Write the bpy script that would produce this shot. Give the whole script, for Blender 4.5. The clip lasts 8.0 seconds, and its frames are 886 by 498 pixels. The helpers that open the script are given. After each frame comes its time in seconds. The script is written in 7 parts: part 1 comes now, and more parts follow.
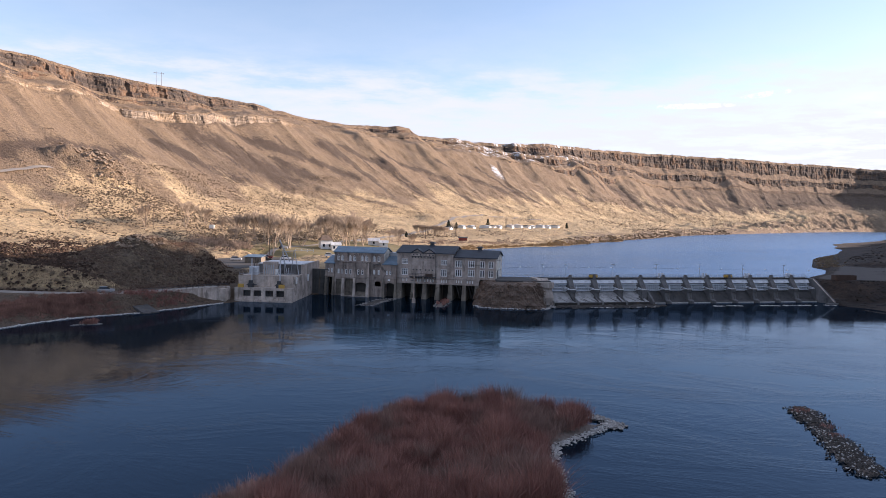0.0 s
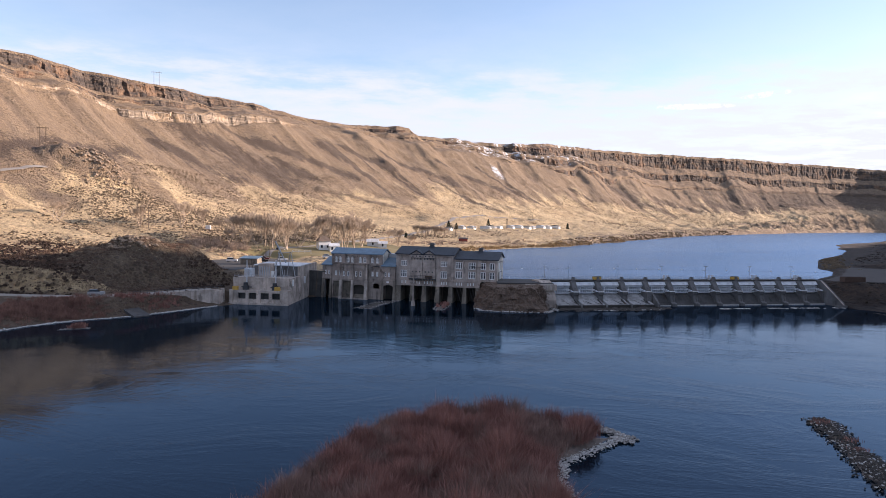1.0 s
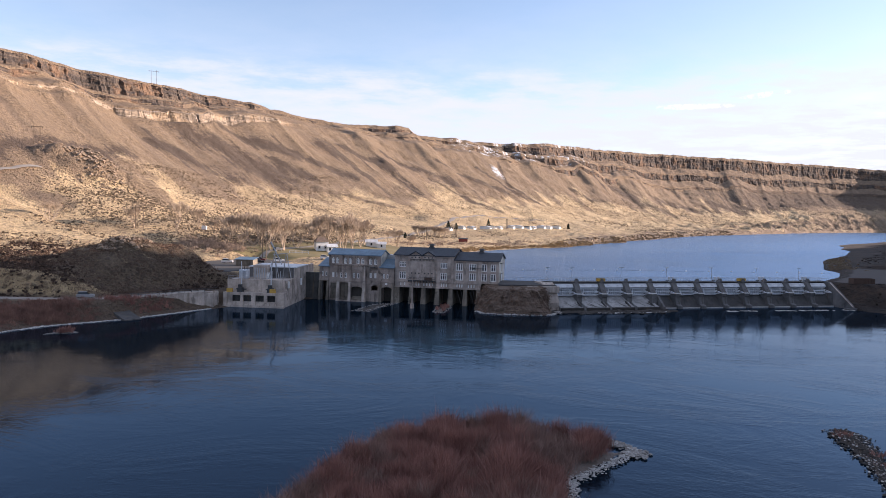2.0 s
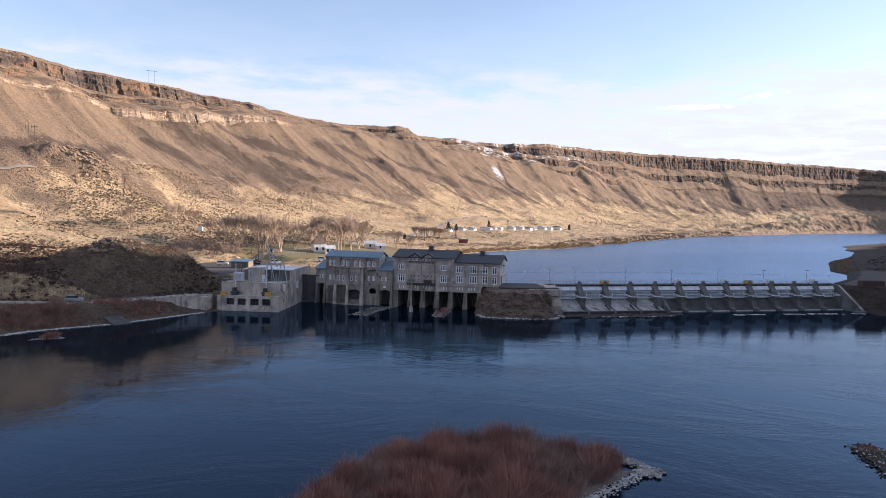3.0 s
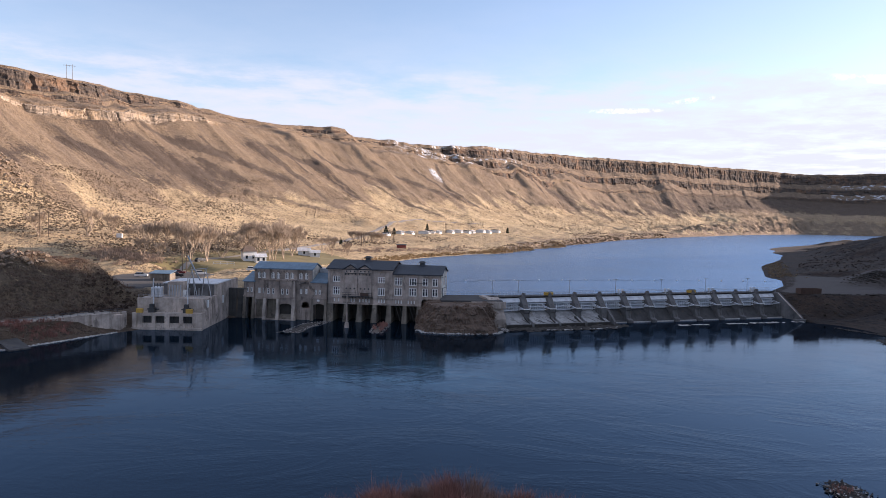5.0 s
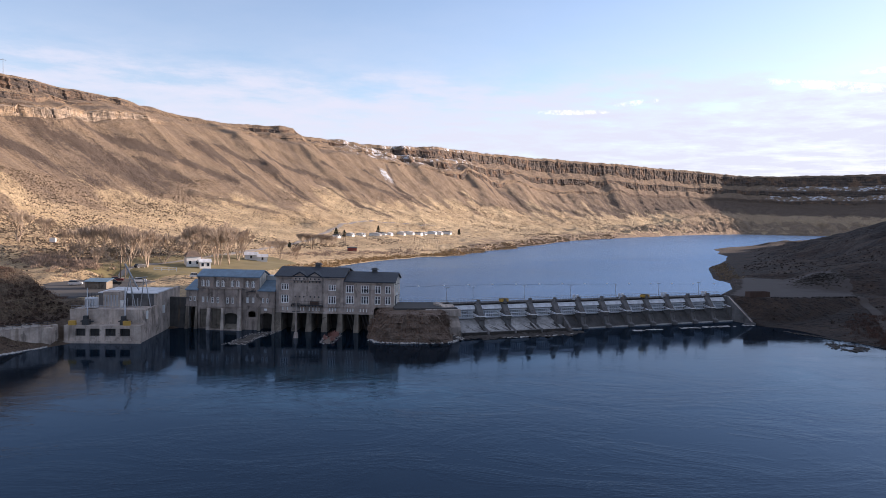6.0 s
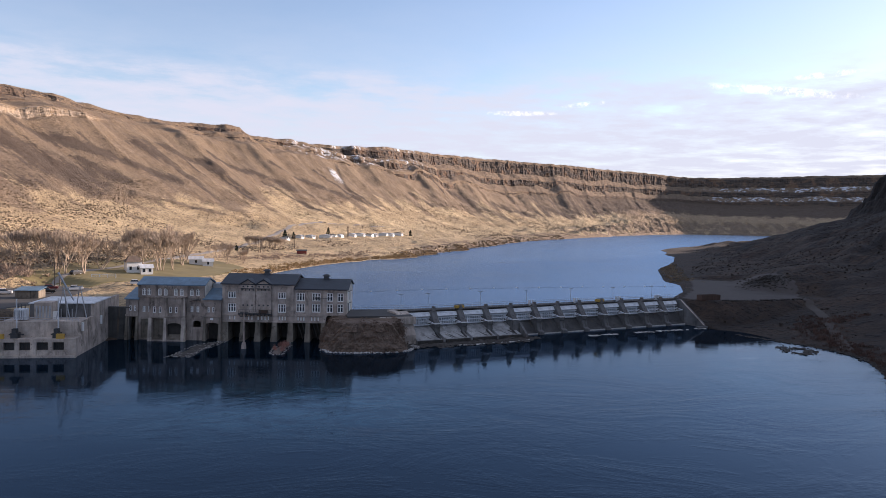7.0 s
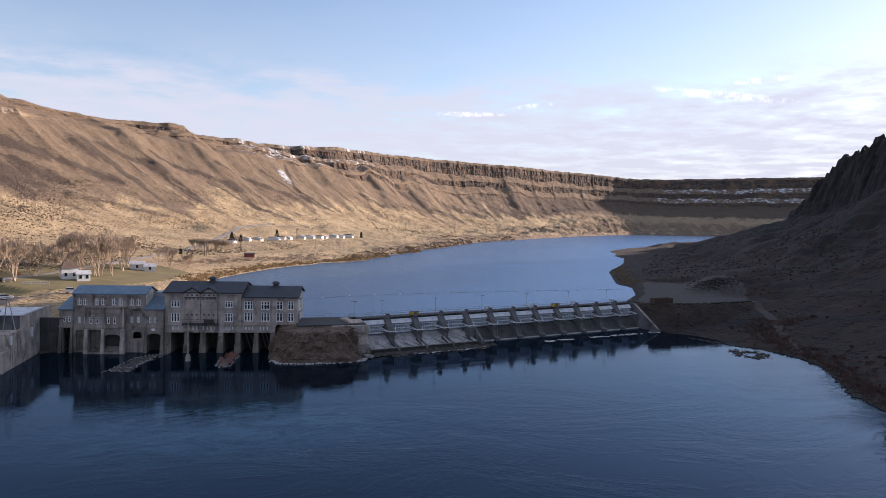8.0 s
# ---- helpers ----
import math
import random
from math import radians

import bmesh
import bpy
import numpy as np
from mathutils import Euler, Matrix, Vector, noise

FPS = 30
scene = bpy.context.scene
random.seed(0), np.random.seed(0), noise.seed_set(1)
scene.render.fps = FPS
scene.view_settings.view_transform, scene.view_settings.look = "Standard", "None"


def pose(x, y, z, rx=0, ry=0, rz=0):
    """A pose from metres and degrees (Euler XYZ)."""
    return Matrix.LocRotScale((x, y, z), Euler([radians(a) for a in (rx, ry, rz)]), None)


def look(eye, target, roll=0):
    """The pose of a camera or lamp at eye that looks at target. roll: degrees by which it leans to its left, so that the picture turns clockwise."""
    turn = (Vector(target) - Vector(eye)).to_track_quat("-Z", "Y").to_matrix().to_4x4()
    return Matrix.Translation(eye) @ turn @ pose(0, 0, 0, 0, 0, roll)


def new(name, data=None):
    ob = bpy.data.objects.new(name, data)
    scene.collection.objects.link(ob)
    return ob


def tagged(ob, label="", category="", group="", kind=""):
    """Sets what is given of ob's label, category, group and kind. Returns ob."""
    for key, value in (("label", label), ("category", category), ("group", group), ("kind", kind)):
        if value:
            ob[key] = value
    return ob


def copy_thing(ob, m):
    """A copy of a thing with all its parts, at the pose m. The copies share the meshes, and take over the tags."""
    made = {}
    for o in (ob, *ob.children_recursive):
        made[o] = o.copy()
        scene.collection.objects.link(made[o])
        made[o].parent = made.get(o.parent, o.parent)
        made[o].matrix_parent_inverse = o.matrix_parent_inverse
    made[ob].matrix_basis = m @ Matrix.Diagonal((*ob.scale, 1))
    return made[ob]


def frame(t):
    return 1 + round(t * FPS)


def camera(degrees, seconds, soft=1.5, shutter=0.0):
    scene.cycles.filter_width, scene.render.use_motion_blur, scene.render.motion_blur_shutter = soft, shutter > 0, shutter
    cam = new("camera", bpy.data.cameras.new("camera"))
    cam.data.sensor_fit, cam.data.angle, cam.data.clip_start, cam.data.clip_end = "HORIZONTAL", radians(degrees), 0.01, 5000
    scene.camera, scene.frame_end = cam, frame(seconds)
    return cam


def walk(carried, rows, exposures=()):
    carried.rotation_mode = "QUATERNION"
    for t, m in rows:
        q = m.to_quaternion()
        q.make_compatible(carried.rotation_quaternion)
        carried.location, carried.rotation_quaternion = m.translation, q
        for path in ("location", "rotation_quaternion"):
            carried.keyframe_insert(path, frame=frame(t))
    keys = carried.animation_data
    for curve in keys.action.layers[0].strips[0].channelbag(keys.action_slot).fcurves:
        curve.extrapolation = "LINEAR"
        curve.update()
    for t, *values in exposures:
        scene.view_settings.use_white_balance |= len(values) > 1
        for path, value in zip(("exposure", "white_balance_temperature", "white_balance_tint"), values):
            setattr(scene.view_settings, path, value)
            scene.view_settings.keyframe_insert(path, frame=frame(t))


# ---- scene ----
cam = camera(65.0, 8.0, soft=0.6)
PATH = [
    (0, (-0.877, -231.29, 29.637), (-1.023, -229.299, 29.531), 1.3),
    (0.5, (-1.033, -228.42, 29.649), (-1.18, -226.428, 29.543), 1.3),
    (1, (-1.302, -225.699, 29.67), (-1.448, -223.707, 29.565), 1.3),
    (1.5, (-1.576, -222.893, 29.66), (-1.721, -220.901, 29.555), 1.3),
    (3, (-2.168, -214.497, 29.807), (-2.313, -212.504, 29.704), 1.3),
    (3.5, (-2.344, -211.77, 30.204), (-2.487, -209.777, 30.102), 1.3),
    (4, (-2.516, -208.964, 30.846), (-2.618, -206.97, 30.745), 1.3),
    (4.5, (-2.763, -206.06, 31.459), (-2.799, -204.063, 31.361), 1.3),
    (6, (-3.743, -197.632, 33.741), (-3.567, -195.642, 33.647), 1.3),
    (6.5, (-4.179, -195.008, 34.417), (-3.932, -193.026, 34.324), 1.3),
    (7, (-4.5, -192.625, 35.12), (-4.182, -190.653, 35.029), 1.3),
    (7.5, (-4.611, -190.105, 35.808), (-4.223, -188.145, 35.718), 1.3),
    (8, (-4.829, -187.528, 36.358), (-4.371, -185.583, 36.271), 1.3),
]
walk(cam, [(t, look(eye, target, roll)) for t, eye, target, roll in PATH], [(0, 1.12, 6400, 22.5), (3.5, 1.1, 6400, 22.5), (6.0, 0.95, 6400, 22.5), (8, 0.82, 6400, 22.5)])

# ---- sky, sun and exposure ----
SUN_EL, SUN_AZ = 12.35, 74.0      # degrees; azimuth clockwise from +y
world = bpy.data.worlds.new("sky")
scene.world = world
world.use_nodes = True
wn, wl = world.node_tree.nodes, world.node_tree.links
wn.clear()


def ramp_of(nodes, stops, interpolation="LINEAR"):
    r = nodes.new("ShaderNodeValToRGB")
    r.color_ramp.interpolation = interpolation
    els = r.color_ramp.elements
    while len(els) < len(stops):
        els.new(0.5)
    for e, (p, c) in zip(els, stops):
        e.position = p
        e.color = (*c, 1) if len(c) == 3 else c
    return r


sky = wn.new("ShaderNodeTexSky")
sky.sky_type, sky.sun_disc = "NISHITA", False
sky.sun_elevation, sky.sun_rotation = radians(SUN_EL), radians(SUN_AZ)
sky.altitude, sky.air_density, sky.dust_density, sky.ozone_density = 700, 1.0, 0.8, 1.4
coord = wn.new("ShaderNodeTexCoord")
sep = wn.new("ShaderNodeSeparateXYZ")
wl.new(coord.outputs["Generated"], sep.inputs[0])
# thin stretched cloud: the direction laid onto a high flat layer
lift = wn.new("ShaderNodeMath"); lift.operation = "MAXIMUM"; lift.inputs[1].default_value = 0.02
wl.new(sep.outputs["Z"], lift.inputs[0])
plus = wn.new("ShaderNodeMath"); plus.operation = "ADD"; plus.inputs[1].default_value = 0.06
wl.new(lift.outputs[0], plus.inputs[0])
dx = wn.new("ShaderNodeMath"); dx.operation = "DIVIDE"
dy = wn.new("ShaderNodeMath"); dy.operation = "DIVIDE"
wl.new(sep.outputs["X"], dx.inputs[0]); wl.new(plus.outputs[0], dx.inputs[1])
wl.new(sep.outputs["Y"], dy.inputs[0]); wl.new(plus.outputs[0], dy.inputs[1])
flat = wn.new("ShaderNodeCombineXYZ")
wl.new(dx.outputs[0], flat.inputs[0]); wl.new(dy.outputs[0], flat.inputs[1])
veil = wn.new("ShaderNodeTexNoise")
veil.inputs["Scale"].default_value, veil.inputs["Detail"].default_value, veil.inputs["Roughness"].default_value = 2.0, 10, 0.62
wl.new(flat.outputs[0], veil.inputs["Vector"])
# the veil thickens towards the horizon, and overhead, unseen, to fill the shade
low = ramp_of(wn, [(0.0, (1, 1, 1)), (0.12, (0.98, 0.98, 0.98)), (0.165, (0.78, 0.78, 0.78)), (0.21, (0.42, 0.42, 0.42)), (0.30, (0.26, 0.26, 0.26)), (0.42, (0.34, 0.34, 0.34)), (0.66, (0.60, 0.60, 0.60))])
wl.new(sep.outputs["Z"], low.inputs["Fac"])
streaky = wn.new("ShaderNodeMath"); streaky.operation = "MULTIPLY_ADD"
streaky.inputs[1].default_value, streaky.inputs[2].default_value = 2.4, -1.2
wl.new(veil.outputs["Fac"], streaky.inputs[0])
sum_ = wn.new("ShaderNodeMath"); sum_.operation = "ADD"
band = ramp_of(wn, [(0.0, (0.5, 0.5, 0.5)), (0.12, (0.8, 0.8, 0.8)), (0.17, (0.95, 0.95, 0.95)), (0.225, (0.13, 0.13, 0.13)), (0.5, (0.02, 0.02, 0.02))])
wl.new(sep.outputs["Z"], band.inputs["Fac"])
torn = wn.new("ShaderNodeMath"); torn.operation = "MULTIPLY"
wl.new(streaky.outputs[0], torn.inputs[0]); wl.new(band.outputs["Color"], torn.inputs[1])
wl.new(torn.outputs[0], sum_.inputs[0]); wl.new(low.outputs["Color"], sum_.inputs[1])
mask = ramp_of(wn, [(0.15, (0.0, 0.0, 0.0)), (0.30, (0.12, 0.12, 0.12)), (0.5, (0.32, 0.32, 0.32)), (0.72, (0.72, 0.72, 0.72)), (1.0, (0.98, 0.98, 0.98))])
half = wn.new("ShaderNodeMath"); half.operation = "MULTIPLY"; half.inputs[1].default_value = 0.92
wl.new(sum_.outputs[0], half.inputs[0])
wl.new(half.outputs[0], mask.inputs["Fac"])
# a few bright wisps: direction (azimuth, height), half length, half depth
azim = wn.new("ShaderNodeMath"); azim.operation = "ARCTAN2"
wl.new(sep.outputs["X"], azim.inputs[0]); wl.new(sep.outputs["Y"], azim.inputs[1])
fray = wn.new("ShaderNodeTexNoise")
fray.inputs["Scale"].default_value, fray.inputs["Detail"].default_value, fray.inputs["Roughness"].default_value = 55, 8, 0.75
wl.new(coord.outputs["Generated"], fray.inputs["Vector"])


def wmath(op, a, b):
    n = wn.new("ShaderNodeMath"); n.operation = op
    for sock, v in zip(n.inputs, (a, b)):
        if hasattr(v, "default_value"):
            wl.new(v, sock)
        else:
            sock.default_value = v
    return n.outputs[0]


wisps = 0.0
for az_, h_, half_l, half_d, tilt in ((0.600, 0.170, 0.11, 0.0065, -0.13), (0.655, 0.186, 0.045, 0.0045, 0.05), (0.355, 0.160, 0.035, 0.004, 0.1), (0.265, 0.148, 0.06, 0.004, 0.0)):
    da = wmath("SUBTRACT", azim.outputs[0], az_)
    dz = wmath("SUBTRACT", wmath("SUBTRACT", sep.outputs["Z"], h_), wmath("MULTIPLY", da, tilt))
    r2 = wmath("ADD", wmath("POWER", wmath("ABSOLUTE", wmath("DIVIDE", da, half_l), 0), 2), wmath("POWER", wmath("ABSOLUTE", wmath("DIVIDE", dz, half_d), 0), 2))
    one = wmath("MULTIPLY", wmath("MAXIMUM", wmath("SUBTRACT", 1.0, r2), 0.0), wmath("MAXIMUM", wmath("MULTIPLY", wmath("SUBTRACT", fray.outputs["Fac"], 0.47), 6.0), 0.0))
    wisps = wmath("ADD", wisps, one)
wisps = wmath("MINIMUM", wmath("MULTIPLY", wisps, 0.6), 0.75)
mix = wn.new("ShaderNodeMix"); mix.data_type = "RGBA"
wl.new(mask.outputs["Color"], mix.inputs["Factor"])
wl.new(sky.outputs["Color"], mix.inputs["A"])
mix.inputs["B"].default_value = (3.2, 3.48, 3.84, 1)
back = wn.new("ShaderNodeBackground")
back.inputs["Strength"].default_value = 0.124
tuft = wn.new("ShaderNodeMix"); tuft.data_type = "RGBA"
wl.new(wisps, tuft.inputs["Factor"])
wl.new(mix.outputs["Result"], tuft.inputs["A"])
tuft.inputs["B"].default_value = (7.6, 7.8, 8.2, 1)
wl.new(tuft.outputs["Result"], back.inputs["Color"])
wout = wn.new("ShaderNodeOutputWorld")
wl.new(back.outputs[0], wout.inputs["Surface"])

sun_data = bpy.data.lights.new("sun", "SUN")
sun_data.energy, sun_data.angle, sun_data.color = 4.8, radians(0.53), (1.0, 0.84, 0.66)
sun = new("sun", sun_data)
sx, sy, sz = math.sin(radians(SUN_AZ)) * math.cos(radians(SUN_EL)), math.cos(radians(SUN_AZ)) * math.cos(radians(SUN_EL)), math.sin(radians(SUN_EL))
sun.matrix_world = look((sx * 500, sy * 500, sz * 500 + 100), (0, 0, 100))

# ---- materials ----
class Mat:
    """A node material with short calls for what its surface needs."""

    def __init__(self, name, rough=0.8, metal=0.0):
        self.m = bpy.data.materials.new(name)
        self.m.use_nodes = True
        self.n, self.l = self.m.node_tree.nodes, self.m.node_tree.links
        self.p = self.n["Principled BSDF"]
        self.p.inputs["Roughness"].default_value = rough
        self.p.inputs["Metallic"].default_value = metal
        self.co = self.n.new("ShaderNodeTexCoord").outputs["Object"]
        self.geo = self.n.new("ShaderNodeNewGeometry")

    def put(self, sock, v):
        if hasattr(v, "default_value"):
            self.l.new(v, sock)
        elif isinstance(v, (tuple, list)) and len(v) == 3 and sock.type == "RGBA":
            sock.default_value = (*v, 1)
        else:
            sock.default_value = v

    def scaled(self, vec, sx, sy, sz):
        n = self.n.new("ShaderNodeMapping")
        n.inputs["Scale"].default_value = (sx, sy, sz)
        self.l.new(vec, n.inputs["Vector"])
        return n.outputs[0]

    def noise(self, scale, detail=5, rough=0.6, vec=None, distort=0.0):
        n = self.n.new("ShaderNodeTexNoise")
        n.inputs["Scale"].default_value, n.inputs["Detail"].default_value = scale, detail
        n.inputs["Roughness"].default_value, n.inputs["Distortion"].default_value = rough, distort
        self.l.new(vec or self.co, n.inputs["Vector"])
        return n.outputs["Fac"]

    def voronoi(self, scale, vec=None, feature="F1", out="Distance", random_=1.0):
        n = self.n.new("ShaderNodeTexVoronoi")
        n.feature = feature
        n.inputs["Scale"].default_value, n.inputs["Randomness"].default_value = scale, random_
        self.l.new(vec or self.co, n.inputs["Vector"])
        return n.outputs[out]

    def ramp(self, fac, stops):
        r = ramp_of(self.n, stops)
        self.l.new(fac, r.inputs["Fac"])
        return r.outputs["Color"]

    def span(self, v, a, b, c=0.0, d=1.0):
        n = self.n.new("ShaderNodeMapRange")
        for k, x in zip(("From Min", "From Max", "To Min", "To Max"), (a, b, c, d)):
            n.inputs[k].default_value = x
        self.put(n.inputs["Value"], v)
        return n.outputs["Result"]

    def mix(self, fac, a, b, blend="MIX"):
        n = self.n.new("ShaderNodeMix")
        n.data_type, n.blend_type = "RGBA", blend
        self.put(n.inputs["Factor"], fac); self.put(n.inputs["A"], a); self.put(n.inputs["B"], b)
        return n.outputs["Result"]

    def math(self, op, a, b=0.0):
        n = self.n.new("ShaderNodeMath")
        n.operation = op
        self.put(n.inputs[0], a); self.put(n.inputs[1], b)
        return n.outputs[0]

    def axis(self, vec, k):
        n = self.n.new("ShaderNodeSeparateXYZ")
        self.l.new(vec, n.inputs[0])
        return n.outputs[k]

    def island(self):
        return self.geo.outputs["Random Per Island"]

    def each(self):
        return self.n.new("ShaderNodeObjectInfo").outputs["Random"]

    def uv(self):
        return self.n.new("ShaderNodeUVMap").outputs[0]

    def color(self, v):
        self.put(self.p.inputs["Base Color"], v)
        return self

    def rough(self, v):
        self.put(self.p.inputs["Roughness"], v)
        return self

    def bump(self, h, dist=0.05, strength=0.6):
        b = self.n.new("ShaderNodeBump")
        b.inputs["Strength"].default_value, b.inputs["Distance"].default_value = strength, dist
        self.put(b.inputs["Height"], h)
        self.l.new(b.outputs[0], self.p.inputs["Normal"])
        return self


def mat_plain(name, c, rough=0.7, metal=0.0, vary=0.25, scale=1.5, bump=0.01):
    """Paint, metal or plaster with two scales of wear."""
    m = Mat(name, rough, metal)
    a, b = m.noise(scale, 6), m.noise(scale * 9, 4)
    dark = tuple(x * (1 - vary) for x in c)
    light = tuple(min(1, x * (1 + vary * 0.6)) for x in c)
    m.color(m.mix(m.math("MULTIPLY", b, 0.35), m.mix(a, dark, light), dark))
    m.bump(b, bump, 0.4)
    return m.m


def mat_land(name, grass, grass2, soil, brown, talus, basalt, rust, cliff_lo, cliff_hi):
    """Dry slopes: grass and sage over soil, brown scree above, dark stone runs, bare basalt where it is steep."""
    m = Mat(name, 0.95)
    pos = m.geo.outputs["Position"]
    nz = m.axis(m.geo.outputs["Normal"], 2)
    uv = m.uv()
    v = m.axis(uv, 1)
    big, mid, fine, grit = m.noise(0.012, 6, 0.6), m.noise(0.07, 6, 0.65), m.noise(0.45, 5, 0.7), m.noise(1.7, 3, 0.7)
    streak = m.noise(1.0, 3, 0.6, m.scaled(uv, 170, 3.6, 1), 0.35)
    wide = m.noise(1.0, 5, 0.6, m.scaled(uv, 46, 2.2, 1), 0.35)
    # grass of the apron, blotched with bare soil
    g = m.mix(m.span(mid, 0.36, 0.64), grass, grass2)
    g = m.mix(m.span(fine, 0.44, 0.66, 0, 0.75), g, soil)
    # higher up: brown scree with paler runs, behind a ragged limit
    up = m.math("ADD", v, m.math("ADD", m.math("MULTIPLY", m.math("SUBTRACT", wide, 0.5), 0.50), m.math("MULTIPLY", m.math("SUBTRACT", big, 0.5), 0.3)))
    scree = m.mix(m.span(streak, 0.38, 0.62), tuple(c * 0.72 for c in brown), tuple(c * 1.25 for c in brown))
    scree = m.mix(m.span(fine, 0.48, 0.72, 0, 0.6), scree, tuple(c * 0.55 for c in brown))
    up = m.math("ADD", up, m.math("ADD", m.span(m.axis(uv, 0), 0.50, 0.72, 0, 0.22), m.span(m.axis(uv, 0), 0.44, 0.30, 0, 0.11)))
    up = m.math("ADD", up, m.math("MULTIPLY", m.math("SUBTRACT", fine, 0.5), 0.22))
    rise = m.span(up, 0.49, 0.62)
    g = m.mix(m.math("MULTIPLY", rise, 0.9), g, scree)
    # dark stone runs, thickest towards the foot of the scree
    belt = m.math("MULTIPLY", m.span(v, 0.30, 0.46), m.span(v, 0.90, 0.62))
    dark = m.math("ADD", m.math("MULTIPLY", wide, 0.75), m.math("MULTIPLY", streak, 0.5))
    dark = m.math("ADD", dark, m.math("ADD", m.math("MULTIPLY", m.math("SUBTRACT", fine, 0.5), 0.20), m.math("MULTIPLY", m.math("SUBTRACT", grit, 0.5), 0.16)))
    run = m.math("MULTIPLY", m.span(m.math("ADD", dark, m.math("ADD", m.math("MULTIPLY", belt, 0.085), m.span(m.axis(uv, 0), 0.52, 0.70, 0, 0.06))), 0.695, 0.735), m.span(nz, 0.992, 0.972))
    g = m.mix(m.math("MULTIPLY", run, m.span(grit, 0.3, 0.6, 0.95, 0.6)), g, m.mix(fine, tuple(c * 0.8 for c in talus), tuple(c * 1.5 for c in talus)))
    # sage: clumps of two sizes
    c1 = m.math("MULTIPLY", m.span(m.voronoi(0.30), 0.20, 0.36, 1, 0), m.span(m.noise(0.035, 5), 0.36, 0.55))
    c2 = m.math("MULTIPLY", m.span(m.voronoi(0.62), 0.22, 0.40, 1, 0), m.span(m.noise(0.06, 5), 0.42, 0.58))
    clump = m.math("MAXIMUM", c1, m.math("MULTIPLY", c2, 0.8))
    clump = m.math("MULTIPLY", clump, m.span(rise, 0.2, 0.9, 1, 0.25))
    g = m.mix(m.math("MULTIPLY", clump, 0.85), g, tuple(c * 0.9 for c in talus))
    # grit: stones and tufts too small to tell apart
    g = m.mix(m.span(grit, 0.50, 0.66, 0, 0.55), g, tuple(c * 0.85 for c in soil))
    # the ledges between the cliffs carry dark rubble
    g = m.mix(m.span(v, 0.80, 0.87, 0, 0.8), g, m.mix(m.span(fine, 0.4, 0.62), tuple(c * 0.38 for c in brown), tuple(c * 0.85 for c in brown)))
    # rock on steep ground, in bands
    band = m.noise(1.0, 4, 0.7, m.scaled(pos, 0.012, 0.012, 0.22))
    col = m.noise(1.0, 5, 0.75, m.scaled(pos, 0.30, 0.30, 0.025))
    rock = m.mix(m.span(band, 0.46, 0.68), basalt, rust)
    rock = m.mix(m.span(col, 0.40, 0.58, 0.85, 0), rock, tuple(c * 0.3 for c in basalt))
    rock = m.mix(m.span(fine, 0.5, 0.75, 0, 0.6), rock, tuple(min(1, c * 2.0) for c in basalt))
    bare = m.span(m.math("ADD", nz, m.math("MULTIPLY", m.math("SUBTRACT", mid, 0.5), 0.16)), cliff_hi, cliff_lo)
    c = m.mix(bare, g, rock)
    m.color(c)
    h = m.math("ADD", m.math("MULTIPLY", mid, 0.5), m.math("ADD", m.math("MULTIPLY", fine, 0.6), m.math("MULTIPLY", clump, 0.6)))
    h = m.math("ADD", h, m.math("ADD", m.math("MULTIPLY", m.math("MULTIPLY", col, bare), 3.0), m.math("MULTIPLY", grit, 0.45)))
    m.bump(h, 1.6, 0.75)
    return m.m


